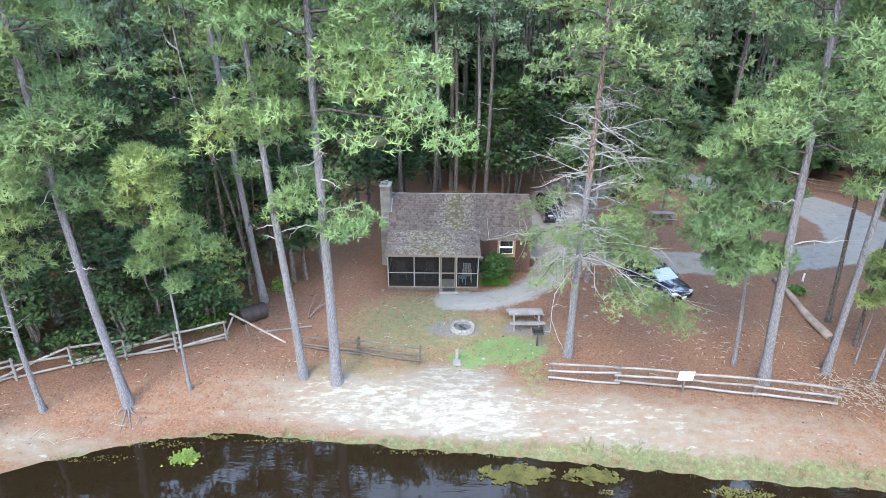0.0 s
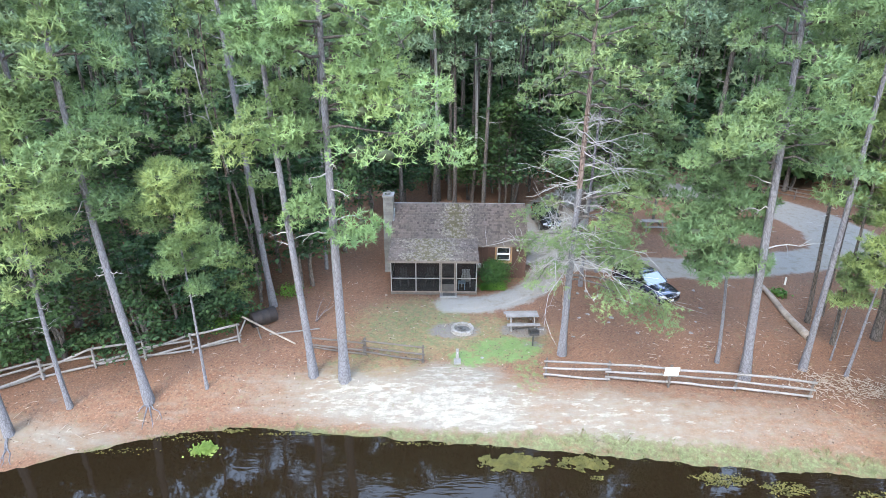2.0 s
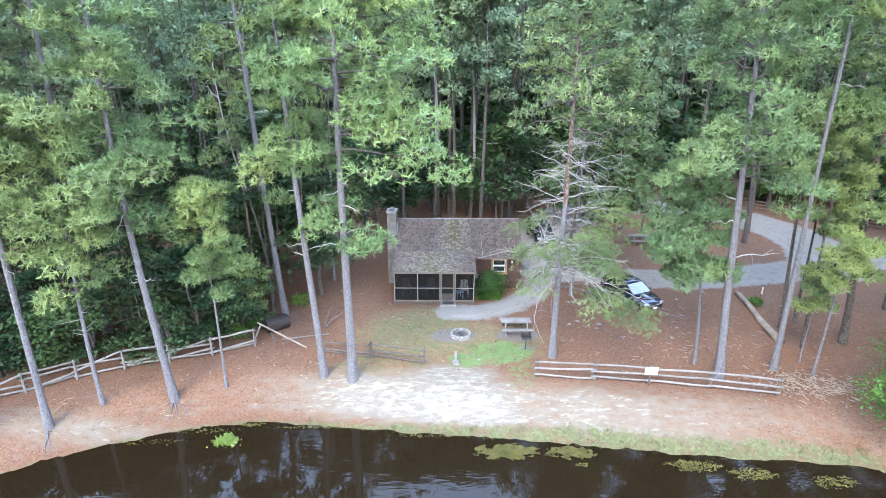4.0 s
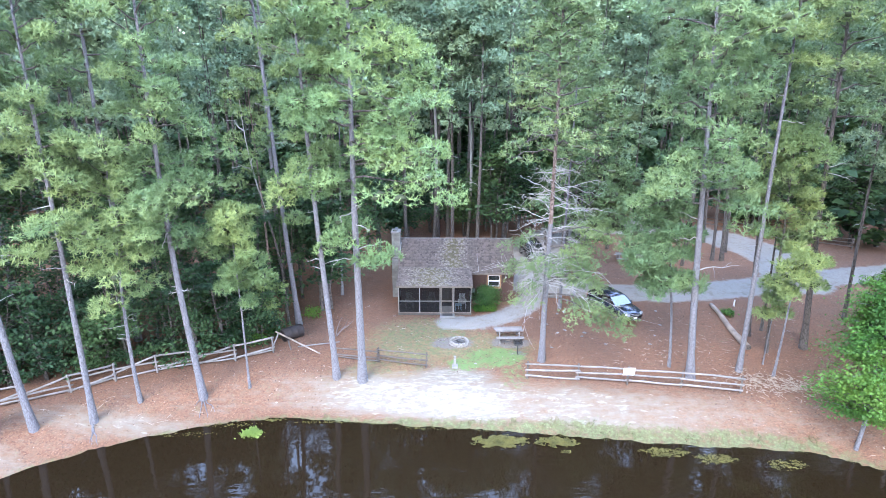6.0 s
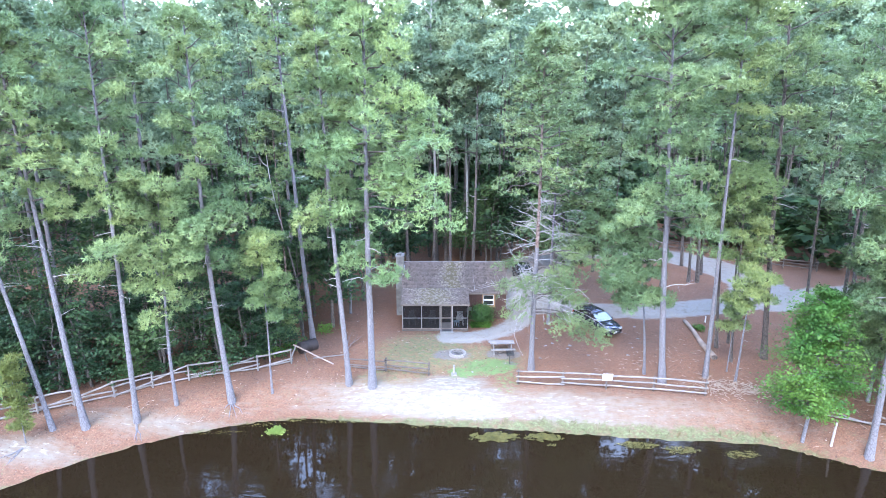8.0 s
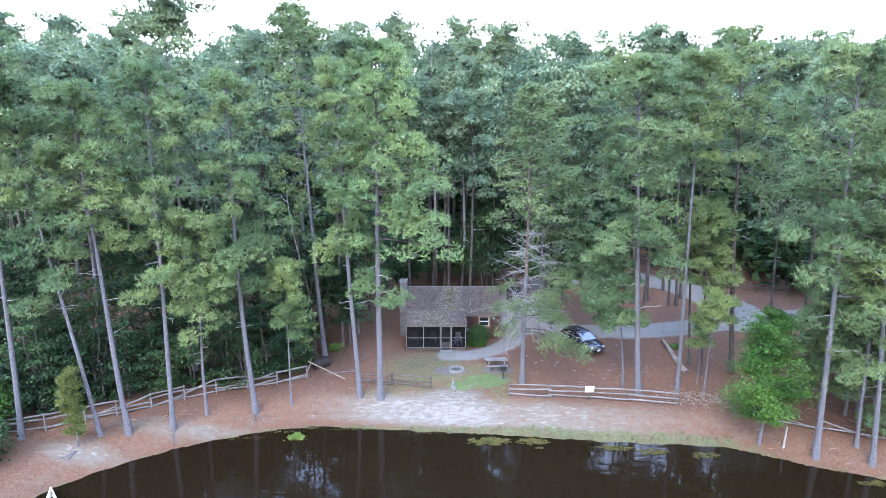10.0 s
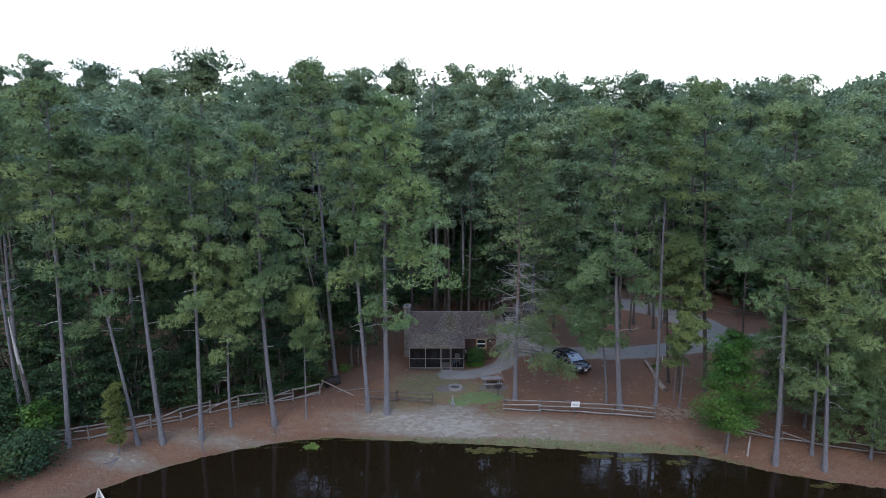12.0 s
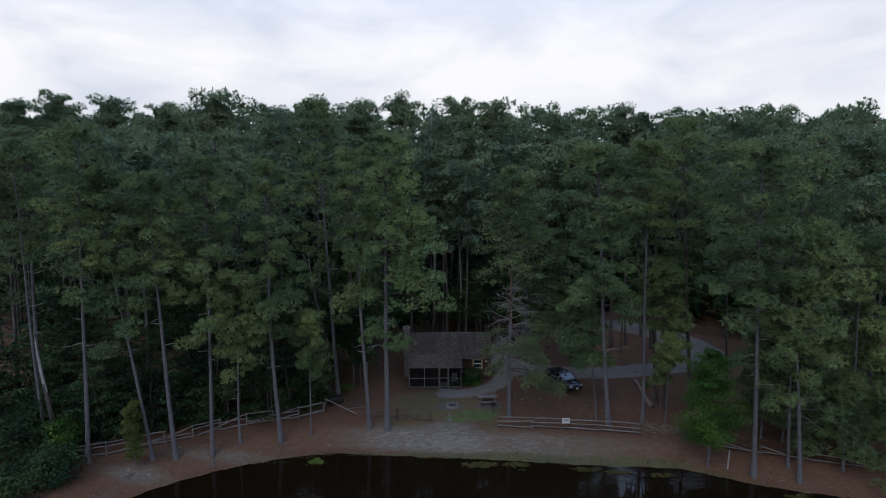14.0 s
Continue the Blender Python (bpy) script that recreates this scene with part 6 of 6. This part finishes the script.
def fallen_log():
    t = thing("fallen_log", pose(0, 0, 0), "long pale peeled pine log lying on the ground", "log")
    a, b = np.array([20.85, 31.9, ground(20.85, 31.9) + 0.12]), np.array([20.0, 25.2, ground(20, 25.2) + 0.17])
    k = np.linspace(0, 1, 12)[:, None]
    pts = a + (b - a) * k + np.column_stack([0.06 * np.sin(k[:, 0] * 7), 0 * k[:, 0], 0.02 * np.sin(k[:, 0] * 9)])
    h = Heap()
    v, q = tube(pts, 0.14 + 0.09 * k[:, 0] + 0.01 * np.sin(k[:, 0] * 23), 12)
    n = len(v)
    h.add(np.vstack([v, pts[0], pts[-1]]), tris=np.array([(i, n, (i + 1) % 12) for i in range(12)] + [(n - 12 + (i + 1) % 12, n + 1, n - 12 + i) for i in range(12)]), quads=q)
    mesh_part("log_body", h.mesh("log_body", False), M_FRESHWOOD, t)
    part("cut_face", rod(pts[-1], pts[-1] + (pts[-1] - pts[-2]) * 0.02, 0.215, 0.215, 16), M_BARK_DARK, t, "dark sawn end")


fallen_log()

post = thing("white_marker_post", on_ground(22.6, 31.8), "short white marker post among pine straw", "post")
part("stake", box((0.1, 0.06, 0.6), pose(0, 0, 0.25), 0.01), M_WHITE, post)


# ---- the parked car ----
def car_paint(name, colour):
    m, nt, b = start_material(name, 0.25)
    b.inputs["Base Color"].default_value = (*colour, 1)
    b.inputs["Coat Weight"].default_value, b.inputs["Coat Roughness"].default_value = 1.0, 0.05
    b.inputs["Metallic"].default_value = 0.3
    return m


def build_car(x, y, turn, paint, label):
    """A dark compact crossover, its nose along -y."""
    tyre = surface("tyre_rubber", (0.012, 0.012, 0.012), (0.03, 0.03, 0.03), 6.0, 0.9)
    glass, lamp, dark = glass_material("car_glass", (0.012, 0.014, 0.016), 0.02, 0.5), glass_material("lamp_lens", (0.3, 0.31, 0.33), 0.1), surface("black_plastic", (0.01, 0.01, 0.01), (0.025, 0.025, 0.025), 5.0, 0.6)
    glass.node_tree.nodes["Principled BSDF"].inputs["IOR"].default_value = 2.1
    chrome = surface("chrome", (0.6, 0.6, 0.6), (0.8, 0.8, 0.8), 5.0, 0.12, 1.0)
    t = thing("parked_car", on_ground(x, y, turn), label, "car", "parked cars")
    # stations along the length: y, half width, sill, belt
    st = [(-2.26, 0.55, 0.42, 0.62), (-2.2, 0.72, 0.32, 0.74), (-2.05, 0.83, 0.27, 0.86), (-1.6, 0.89, 0.25, 0.97), (-0.95, 0.905, 0.25, 1.04), (0.0, 0.91, 0.25, 1.06), (1.0, 0.91, 0.25, 1.08), (1.7, 0.89, 0.27, 1.08), (2.1, 0.84, 0.32, 1.04), (2.24, 0.7, 0.42, 0.95)]
    ring = lambda y, w, lo, hi: [(-w * 0.86, y, lo), (-w, y, lo + 0.16), (-w * 1.0, y, lo + (hi - lo) * 0.62), (-w * 0.95, y, hi - 0.05), (-w * 0.86, y, hi), (0, y, hi + 0.05), (w * 0.86, y, hi), (w * 0.95, y, hi - 0.05), (w * 1.0, y, lo + (hi - lo) * 0.62), (w, y, lo + 0.16), (w * 0.86, y, lo)]

    def loft(rings, ends=True):
        bm = bmesh.new()
        rows = [[bm.verts.new(p) for p in r] for r in rings]
        for a, b in zip(rows[:-1], rows[1:]):
            for i in range(len(a)):
                j = (i + 1) % len(a)
                bm.faces.new((a[i], a[j], b[j], b[i]))
        if ends:
            bm.faces.new(rows[0][::-1])
            bm.faces.new(rows[-1])
        bmesh.ops.recalc_face_normals(bm, faces=bm.faces)
        return bm

    body = part("body", loft([ring(*s) for s in st]), paint, t, smooth=True)
    # greenhouse: glass volume under a painted roof
    gh = [(-1.02, 0.80, 1.06, 1.08), (-0.28, 0.70, 1.06, 1.50), (0.35, 0.68, 1.06, 1.58), (1.2, 0.67, 1.06, 1.56), (1.75, 0.66, 1.06, 1.47), (2.12, 0.74, 1.02, 1.08)]
    cabin_ring = lambda y, w, lo, hi: [(-0.83, y, lo), (-w, y, hi - 0.02), (-w * 0.9, y, hi), (w * 0.9, y, hi), (w, y, hi - 0.02), (0.83, y, lo)]
    part("windows", loft([cabin_ring(*g) for g in gh]), glass, body, "dark window glass")
    part("roof_panel", loft([[(x, y, z + 0.012) for x, y, z in ((-w, yy, h - 0.05), (-w * 0.9, yy, h + 0.01), (0, yy, h + 0.035), (w * 0.9, yy, h + 0.01), (w, yy, h - 0.05), (0, yy, h - 0.03)) for y in (yy,)] for yy, w, h in ((-0.24, 0.705, 1.51), (0.35, 0.685, 1.585), (1.2, 0.675, 1.565), (1.78, 0.665, 1.475))]), paint, body, smooth=True)
    for s in (-1, 1):
        part("pillar", rod((s * 0.80, -1.0, 1.07), (s * 0.695, -0.26, 1.5), 0.035, 0.03, 6), paint, body)
        part("pillar", box((0.03, 0.09, 0.5), pose(s * 0.765, 0.38, 1.3, 0, s * -16)), dark, body)
        part("pillar", rod((s * 0.79, 2.02, 1.08), (s * 0.675, 1.72, 1.48), 0.06, 0.05, 6), paint, body)
        part("roof_rail", rod((s * 0.6, -0.1, 1.6), (s * 0.58, 1.6, 1.57), 0.018, 0.018, 6), chrome, body)
        part("mirror", box((0.16, 0.1, 0.12), pose(s * 0.98, -0.68, 1.1), 0.03), paint, body)
        part("headlight", box((0.34, 0.2, 0.13), pose(s * 0.62, -2.1, 0.78, 18, 0, s * 26), 0.03), lamp, body, "clear headlight")
        part("fog_lamp", box((0.16, 0.06, 0.08), pose(s * 0.6, -2.2, 0.46, 0, 0, s * 14), 0.015), dark, body)
        part("tail_light", box((0.16, 0.1, 0.3), pose(s * 0.75, 2.12, 0.93, 0, 0, s * -16), 0.02), car_red, body, "red tail light")
        part("door_seam", box((0.006, 0.012, 0.7), pose(s * 0.912, 0.38, 0.7)), dark, body)
        part("door_handle", box((0.02, 0.14, 0.025), pose(s * 0.915, 0.2, 0.93), 0.006), chrome, body)
        for y in (-1.38, 1.36):
            wheel = part("wheel", rod((s * 0.70, y, 0.335), (s * 0.915, y, 0.335), 0.335, 0.335, 22), tyre, t)
            part("rim", rod((s * 0.90, y, 0.335), (s * 0.925, y, 0.335), 0.22, 0.2, 14), chrome, wheel)
            part("arch", rod((s * 0.80, y, 0.36), (s * 0.908, y, 0.36), 0.39, 0.39, 22), dark, t)
    part("grille", box((0.85, 0.05, 0.16), pose(0, -2.245, 0.68), 0.02), dark, body)
    part("grille_bar", box((0.95, 0.05, 0.035), pose(0, -2.262, 0.73), 0.012), chrome, body)
    part("bumper_intake", box((1.0, 0.05, 0.13), pose(0, -2.235, 0.43), 0.02), dark, body)
    part("plate_bar", box((0.32, 0.02, 0.14), pose(0, -2.275, 0.53), 0.005), M_WHITE, body)
    part("wiper", rod((-0.5, -0.98, 1.1), (0.1, -0.84, 1.17), 0.01, 0.008, 5), dark, body)
    part("wiper", rod((0.1, -0.98, 1.1), (0.62, -0.86, 1.16), 0.01, 0.008, 5), dark, body)


car_red = surface("red_lens", (0.2, 0.008, 0.008), (0.35, 0.015, 0.015), 4.0, 0.15)
build_car(12.85, 30.7, 24, car_paint("navy_paint", (0.012, 0.016, 0.035)), "dark navy compact crossover car parked on pine straw")
build_car(8.7, 42.7, 4, car_paint("black_paint", (0.012, 0.012, 0.014)), "black car parked on gravel beyond the cabin")


# ---- litter, stones, grass, water weed ----
def scatter_sticks():
    rng = np.random.default_rng(31)
    h = Heap()
    spots = [(18.6, 21.4, 1.7, 1.0, 300, 0.24), (20.6, 21.0, 1.6, 0.9, 160, 0.26), (14.5, 24.6, 3.0, 1.4, 40, 0.25), (-10, 22.8, 9, 1.6, 40, 0.25), (10, 26, 5, 4, 30, 0.3), (-15, 18.9, 6, 0.8, 24, 0.45), (19.0, 26.5, 4, 3, 40, 0.35), (-4, 29, 5, 4, 30, 0.3), (25, 18, 5, 3, 50, 0.5)]
    for cx, cy, sx, sy, n, ln in spots:
        for _ in range(n):
            x, y = cx + rng.normal() * sx * 0.6, cy + rng.normal() * sy * 0.6
            if inland(x, y) < 0.4:
                continue
            a, l = rng.uniform(0, 6.28), ln * rng.uniform(0.4, 1.5)
            d = np.array([math.cos(a), math.sin(a), 0])
            z = ground(x, y) + rng.uniform(0.02, 0.14 if n > 100 else 0.05)
            c = np.array([x, y, z])
            v, q = tube(np.stack([c - d * l / 2, c + [0, 0, rng.uniform(-0.01, 0.05)], c + d * l / 2 + [0, 0, rng.uniform(-0.03, 0.1 if n > 100 else 0.02)]]), [0.014, 0.016, 0.008], 4)
            h.add(v, quads=q)
    tagged(mesh_part("fallen_twigs", h.mesh("fallen_twigs"), M_STICK), "pale twigs and wood chips scattered on the ground", "twigs", kind="stuff")


M_STICK = surface("stick", (0.155, 0.112, 0.0806), (0.341, 0.285, 0.236), 1.5, 0.9)
scatter_sticks()


def scatter_litter():
    """Pine cones, bark flakes and leaf litter."""
    rng = np.random.default_rng(32)
    n = 5200
    x, y = rng.uniform(-30, 34, n), rng.uniform(13, 42, n)
    d = inland(x, y)
    road = np.min([line_distance(x, y, l) - w for l, w in GRAVEL], axis=0)
    ok = (d > np.where((x > -7) & (x < 15), 4.2, 0.9)) & (road > 0.2) & ~((x > -4.6) & (x < 6) & (y > 30.2) & (y < 38.5))
    x, y = x[ok], y[ok]
    n = len(x)
    s = rng.uniform(0.015, 0.042, n) * np.where(rng.random(n) < 0.08, 1.8, 1)
    c = np.column_stack([x, y, height(x, y) + s * 0.4 + 0.015])
    octa = np.array([[1, 0, 0], [-1, 0, 0], [0, 1, 0], [0, -1, 0], [0, 0, 0.6], [0, 0, -0.6]])
    v = c[:, None] + octa[None] * s[:, None, None] * rng.uniform(0.5, 1.3, (n, 6, 1))
    f = np.array([[0, 2, 4], [2, 1, 4], [1, 3, 4], [3, 0, 4], [2, 0, 5], [1, 2, 5], [3, 1, 5], [0, 3, 5]])
    t = (np.arange(n)[:, None, None] * 6 + f[None]).reshape(-1, 3)
    flakes = 15000
    x, y = rng.uniform(-30, 34, flakes), rng.uniform(13, 40, flakes)
    road = np.min([line_distance(x, y, l) - w for l, w in GRAVEL], axis=0)
    ok = (inland(x, y) > np.where((x > -7) & (x < 15), 4.2, 0.7)) & (road > 0.0) & ~((x > -4.6) & (x < 6) & (y > 30.2) & (y < 38.5))
    x, y = x[ok], y[ok]
    fv, ft = leaf_cards(np.column_stack([x, y, height(x, y) + 0.035]), np.tile([0, 0, 2.0], (len(x), 1)), 0.055, rng)
    t = np.concatenate([t, ft + v.shape[0] * 6])
    v = np.concatenate([v.reshape(-1, 3), fv])
    tagged(mesh_part("pine_cones", fast_mesh("pine_cones", v.reshape(-1, 3), tris=t), M_LITTER), "pine cones and bark flakes strewn over pine straw", "litter", kind="stuff")


def litter_material():
    m, nt, b = start_material("litter", 0.95)
    isle = nt.nodes.new("ShaderNodeNewGeometry").outputs["Random Per Island"]
    nt.links.new(ramp(nt, isle, [(0.0, (0.031, 0.0186, 0.0124)), (0.55, (0.0868, 0.0527, 0.0341)), (0.86, (0.16, 0.11, 0.078)), (1.0, (0.3, 0.25, 0.21))]), b.inputs["Base Color"])
    return m


M_LITTER = litter_material()
scatter_litter()


def stone(x, y, s, seed, label):
    rng = random.Random(seed)
    bm = bmesh.new()
    bmesh.ops.create_icosphere(bm, subdivisions=2, radius=1.0)
    for v in bm.verts:
        v.co *= 1 + 0.25 * noise.noise(v.co * 1.3 + Vector((seed, 0, 0)))
    bmesh.ops.scale(bm, vec=(s, s * rng.uniform(0.6, 0.9), s * 0.32), verts=bm.verts)
    t = thing("flat_stone", on_ground(x, y, rng.uniform(0, 180)), label, "stone", "stones on the ground")
    part("body", bm, M_STONE, t, at=pose(0, 0, s * 0.08), smooth=True)


for i, (sx, sy, ss) in enumerate([(15.66, 28.75, 0.2), (14.65, 27.15, 0.18), (3.95, 31.35, 0.13), (8.0, 27.6, 0.18), (8.6, 28.0, 0.2), (9.9, 27.6, 0.22), (9.6, 27.1, 0.16), (7.2, 25.6, 0.15), (16.2, 31.0, 0.2), (9.2, 30.9, 0.24), (8.6, 30.6, 0.2), (10.9, 26.0, 0.18), (13.9, 26.0, 0.2), (7.5, 28.9, 0.2), (2.0, 23.6, 0.15)]):
    stone(sx, sy, ss * 0.7, i + 1, "pale flat stone half sunk in pine straw")


def blades(name, spots, tall, material, label, category, seed, bend=0.35, width=0.016):
    rng = np.random.default_rng(seed)
    n = len(spots)
    p = np.column_stack([spots, height(spots[:, 0], spots[:, 1]) - 0.01])
    a = rng.uniform(0, 6.28, n)
    s = np.column_stack([np.cos(a), np.sin(a), 0 * a]) * width / 2
    lean = rng.normal(size=(n, 3)) * bend * np.array([1, 1, 0]) + np.array([0, 0, 1])
    tip = p + lean * (tall * rng.uniform(0.5, 1.2, n))[:, None]
    v = np.stack([p - s, p + s, tip], 1).reshape(-1, 3)
    return tagged(mesh_part(name, fast_mesh(name, v, tris=np.arange(3 * n).reshape(-1, 3)), material), label, category, kind="stuff")


def grass():
    rng = np.random.default_rng(33)
    n = 85000
    x, y = rng.uniform(-14, 25, n), rng.uniform(12, 22, n)
    d = inland(x, y)
    w = np.interp(x, [-14, -10, -6, 2, 8, 18, 24], [0.2, 0.25, 0.4, 0.8, 1.25, 1.1, 0.45])
    patch = np.array([noise.noise(Vector((a * 0.9, b * 0.9, 3))) for a, b in zip(x, y)])
    ok = (d > -0.12) & (d < w * (0.8 + 0.8 * patch)) & (patch > -0.35)
    tuft = np.array([noise.noise(Vector((a * 3.1, b * 3.1, 9))) for a, b in zip(x, y)])
    ok &= tuft > 0.02
    blades("shore_grass", np.column_stack([x, y])[ok], 0.2, M_GRASS, "ragged green grass along the water's edge", "grass", 34)
    n = 26000
    x, y = rng.uniform(-5, 7, n), rng.uniform(21.5, 30, n)
    q = np.maximum.reduce([1 - np.hypot((x - 3.3) / 2.1, (y - 24.4) / 1.3), 1 - np.hypot((x - 1.3) / 1.2, (y - 23.5) / 0.8), 0.45 - 0.45 * np.hypot((x + 1.2) / 3.5, (y - 27) / 3.2)])
    patch = np.array([noise.noise(Vector((a * 1.4, b * 1.4, 5))) for a, b in zip(x, y)])
    blades("lawn_grass", np.column_stack([x, y])[q + 0.75 * patch > 0.3], 0.06, M_LUSH, "short bright green lawn grass near the grill", "grass", 35, 0.5)
    c = rng.uniform(-1, 1, (420, 2)) * np.array([0.75, 0.3]) + np.array([3.2, 31.25])
    blades("lily_turf", np.repeat(c, 5, 0), 0.4, M_LEAF_BRIGHT, "arching green lily turf edging the shrub bed", "plant", 36, 0.7, 0.03)


M_LUSH = foliage("lush_grass", (0.045, 0.085, 0.026), (0.1, 0.165, 0.05), (0.165, 0.21, 0.07), 0.3, 0.9, 0.6)
grass()


M_WATER_PLANT = foliage("pale_water_plant", (0.085, 0.135, 0.03), (0.165, 0.24, 0.06), (0.23, 0.28, 0.08), 0.3, 2.0, 0.6)


def water_weed():
    rng = np.random.default_rng(37)
    pos = []
    for cx, cy, sx, sy, n in ((2.9, 17.35, 1.25, 0.42, 5200), (5.9, 17.3, 0.95, 0.35, 2600), (6.2, 16.5, 0.25, 0.12, 70), (11.2, 16.5, 1.1, 0.32, 800), (13.6, 16.0, 0.9, 0.35, 700), (16.8, 15.6, 0.9, 0.32, 400), (-9.3, 19.15, 0.6, 0.12, 300), (-14, 17.9, 1.8, 0.2, 130), (-11.5, 18.7, 1.4, 0.2, 130), (-6.5, 19.0, 1.8, 0.12, 130), (-1.0, 18.4, 1.6, 0.12, 90), (25.5, 12.6, 0.9, 0.25, 500)):
        a, r = rng.uniform(0, 6.28, n), np.sqrt(rng.random(n))
        p = np.column_stack([cx + sx * 1.25 * r * np.cos(a) + rng.normal(0, 0.06, n), cy + sy * 1.25 * r * np.sin(a) + rng.normal(0, 0.05, n)])
        keep = np.array([noise.fractal(Vector((q[0] * 2.0, q[1] * 4.0, 1)), 0.5, 2.3, 5) > 0.62 * math.hypot((q[0] - cx) / sx, (q[1] - cy) / sy) ** 2 - 0.72 for q in p])
        pos.append(p[keep])
    p = np.concatenate(pos)
    n = len(p)
    a = rng.uniform(0, 6.28, (n, 1)) + np.arange(6)[None] * 1.047
    s = rng.uniform(0.014, 0.042, (n, 1))
    v = np.stack([p[:, :1] + s * np.cos(a), p[:, 1:] + s * np.sin(a), np.full(a.shape, 0.012) + rng.uniform(0, 0.045, (n, 6))], -1).reshape(-1, 3)
    k = np.arange(n)[:, None] * 6
    t = np.concatenate([k + np.array(f) for f in ((0, 1, 2), (0, 2, 3), (0, 3, 4), (0, 4, 5))])
    tagged(mesh_part("lily_pads", fast_mesh("lily_pads", v, tris=t), M_PAD), "yellow-green mats of floating water weed near shore", "water weed", kind="stuff")
    c = rng.normal(size=(700, 2)) * np.array([0.24, 0.15]) + np.array([-10.25, 17.95])
    v, t = leaf_cards(np.column_stack([c, rng.uniform(0.02, 0.3, 700) * np.exp(-((c[:, 0] + 10.25) / 0.4) ** 2)]), np.tile([0, -0.3, 0.8], (700, 1)), 0.07, rng)
    tuft = thing("water_plant", pose(0, 0, 0), "bright green clump of water plants in the pond", "plant")
    mesh_part("crown", fast_mesh("crown", v, tris=t), M_WATER_PLANT, tuft)


water_weed()


def roots_and_branches():
    rng = np.random.default_rng(41)
    for bx, by in ((-13.8, 20.5), (-18.7, 18.2), (-23.4, 15.4)):
        t = thing("bank_roots", pose(bx, by, ground(bx, by)), "bare grey roots exposed on the washed bank", "roots", "roots on the bank")
        for i in range(4):
            h = Heap()
            a = radians(rng.uniform(215, 325))
            k = np.linspace(0, 1, 6)
            ln = rng.uniform(0.6, 1.5)
            x = bx + math.cos(a) * ln * k + rng.normal(0, 0.04, 6)
            y = by + math.sin(a) * ln * k + rng.normal(0, 0.04, 6)
            z = height(x, y) + 0.05 * (1 - k)
            v, q = tube(np.column_stack([x - bx, y - by, z - ground(bx, by)]), 0.045 * (1 - 0.8 * k), 6)
            h.add(v, quads=q)
            mesh_part("root", h.mesh("root", True), M_BARK, t)
    br = thing("fallen_branch", on_ground(-7.4, 27.1), "forked dark bare fallen branch on the ground", "branch")
    h = Heap()
    for pts in ([(0, 0, 0), (0.25, 0.5, 0.25), (0.45, 1.1, 0.35), (0.55, 1.7, 0.55)], [(0, 0, 0.05), (-0.05, 0.6, 0.25), (0.0, 1.3, 0.5), (0.1, 1.9, 0.6)], [(0.3, 0.6, 0.28), (0.7, 1.0, 0.4), (0.95, 1.5, 0.5)]):
        v, q = tube(np.array(pts), np.linspace(0.05, 0.02, len(pts)), 6)
        h.add(v, quads=q)
    mesh_part("branch_wood", h.mesh("branch_wood", True), M_BARK_RED, br)


roots_and_branches()
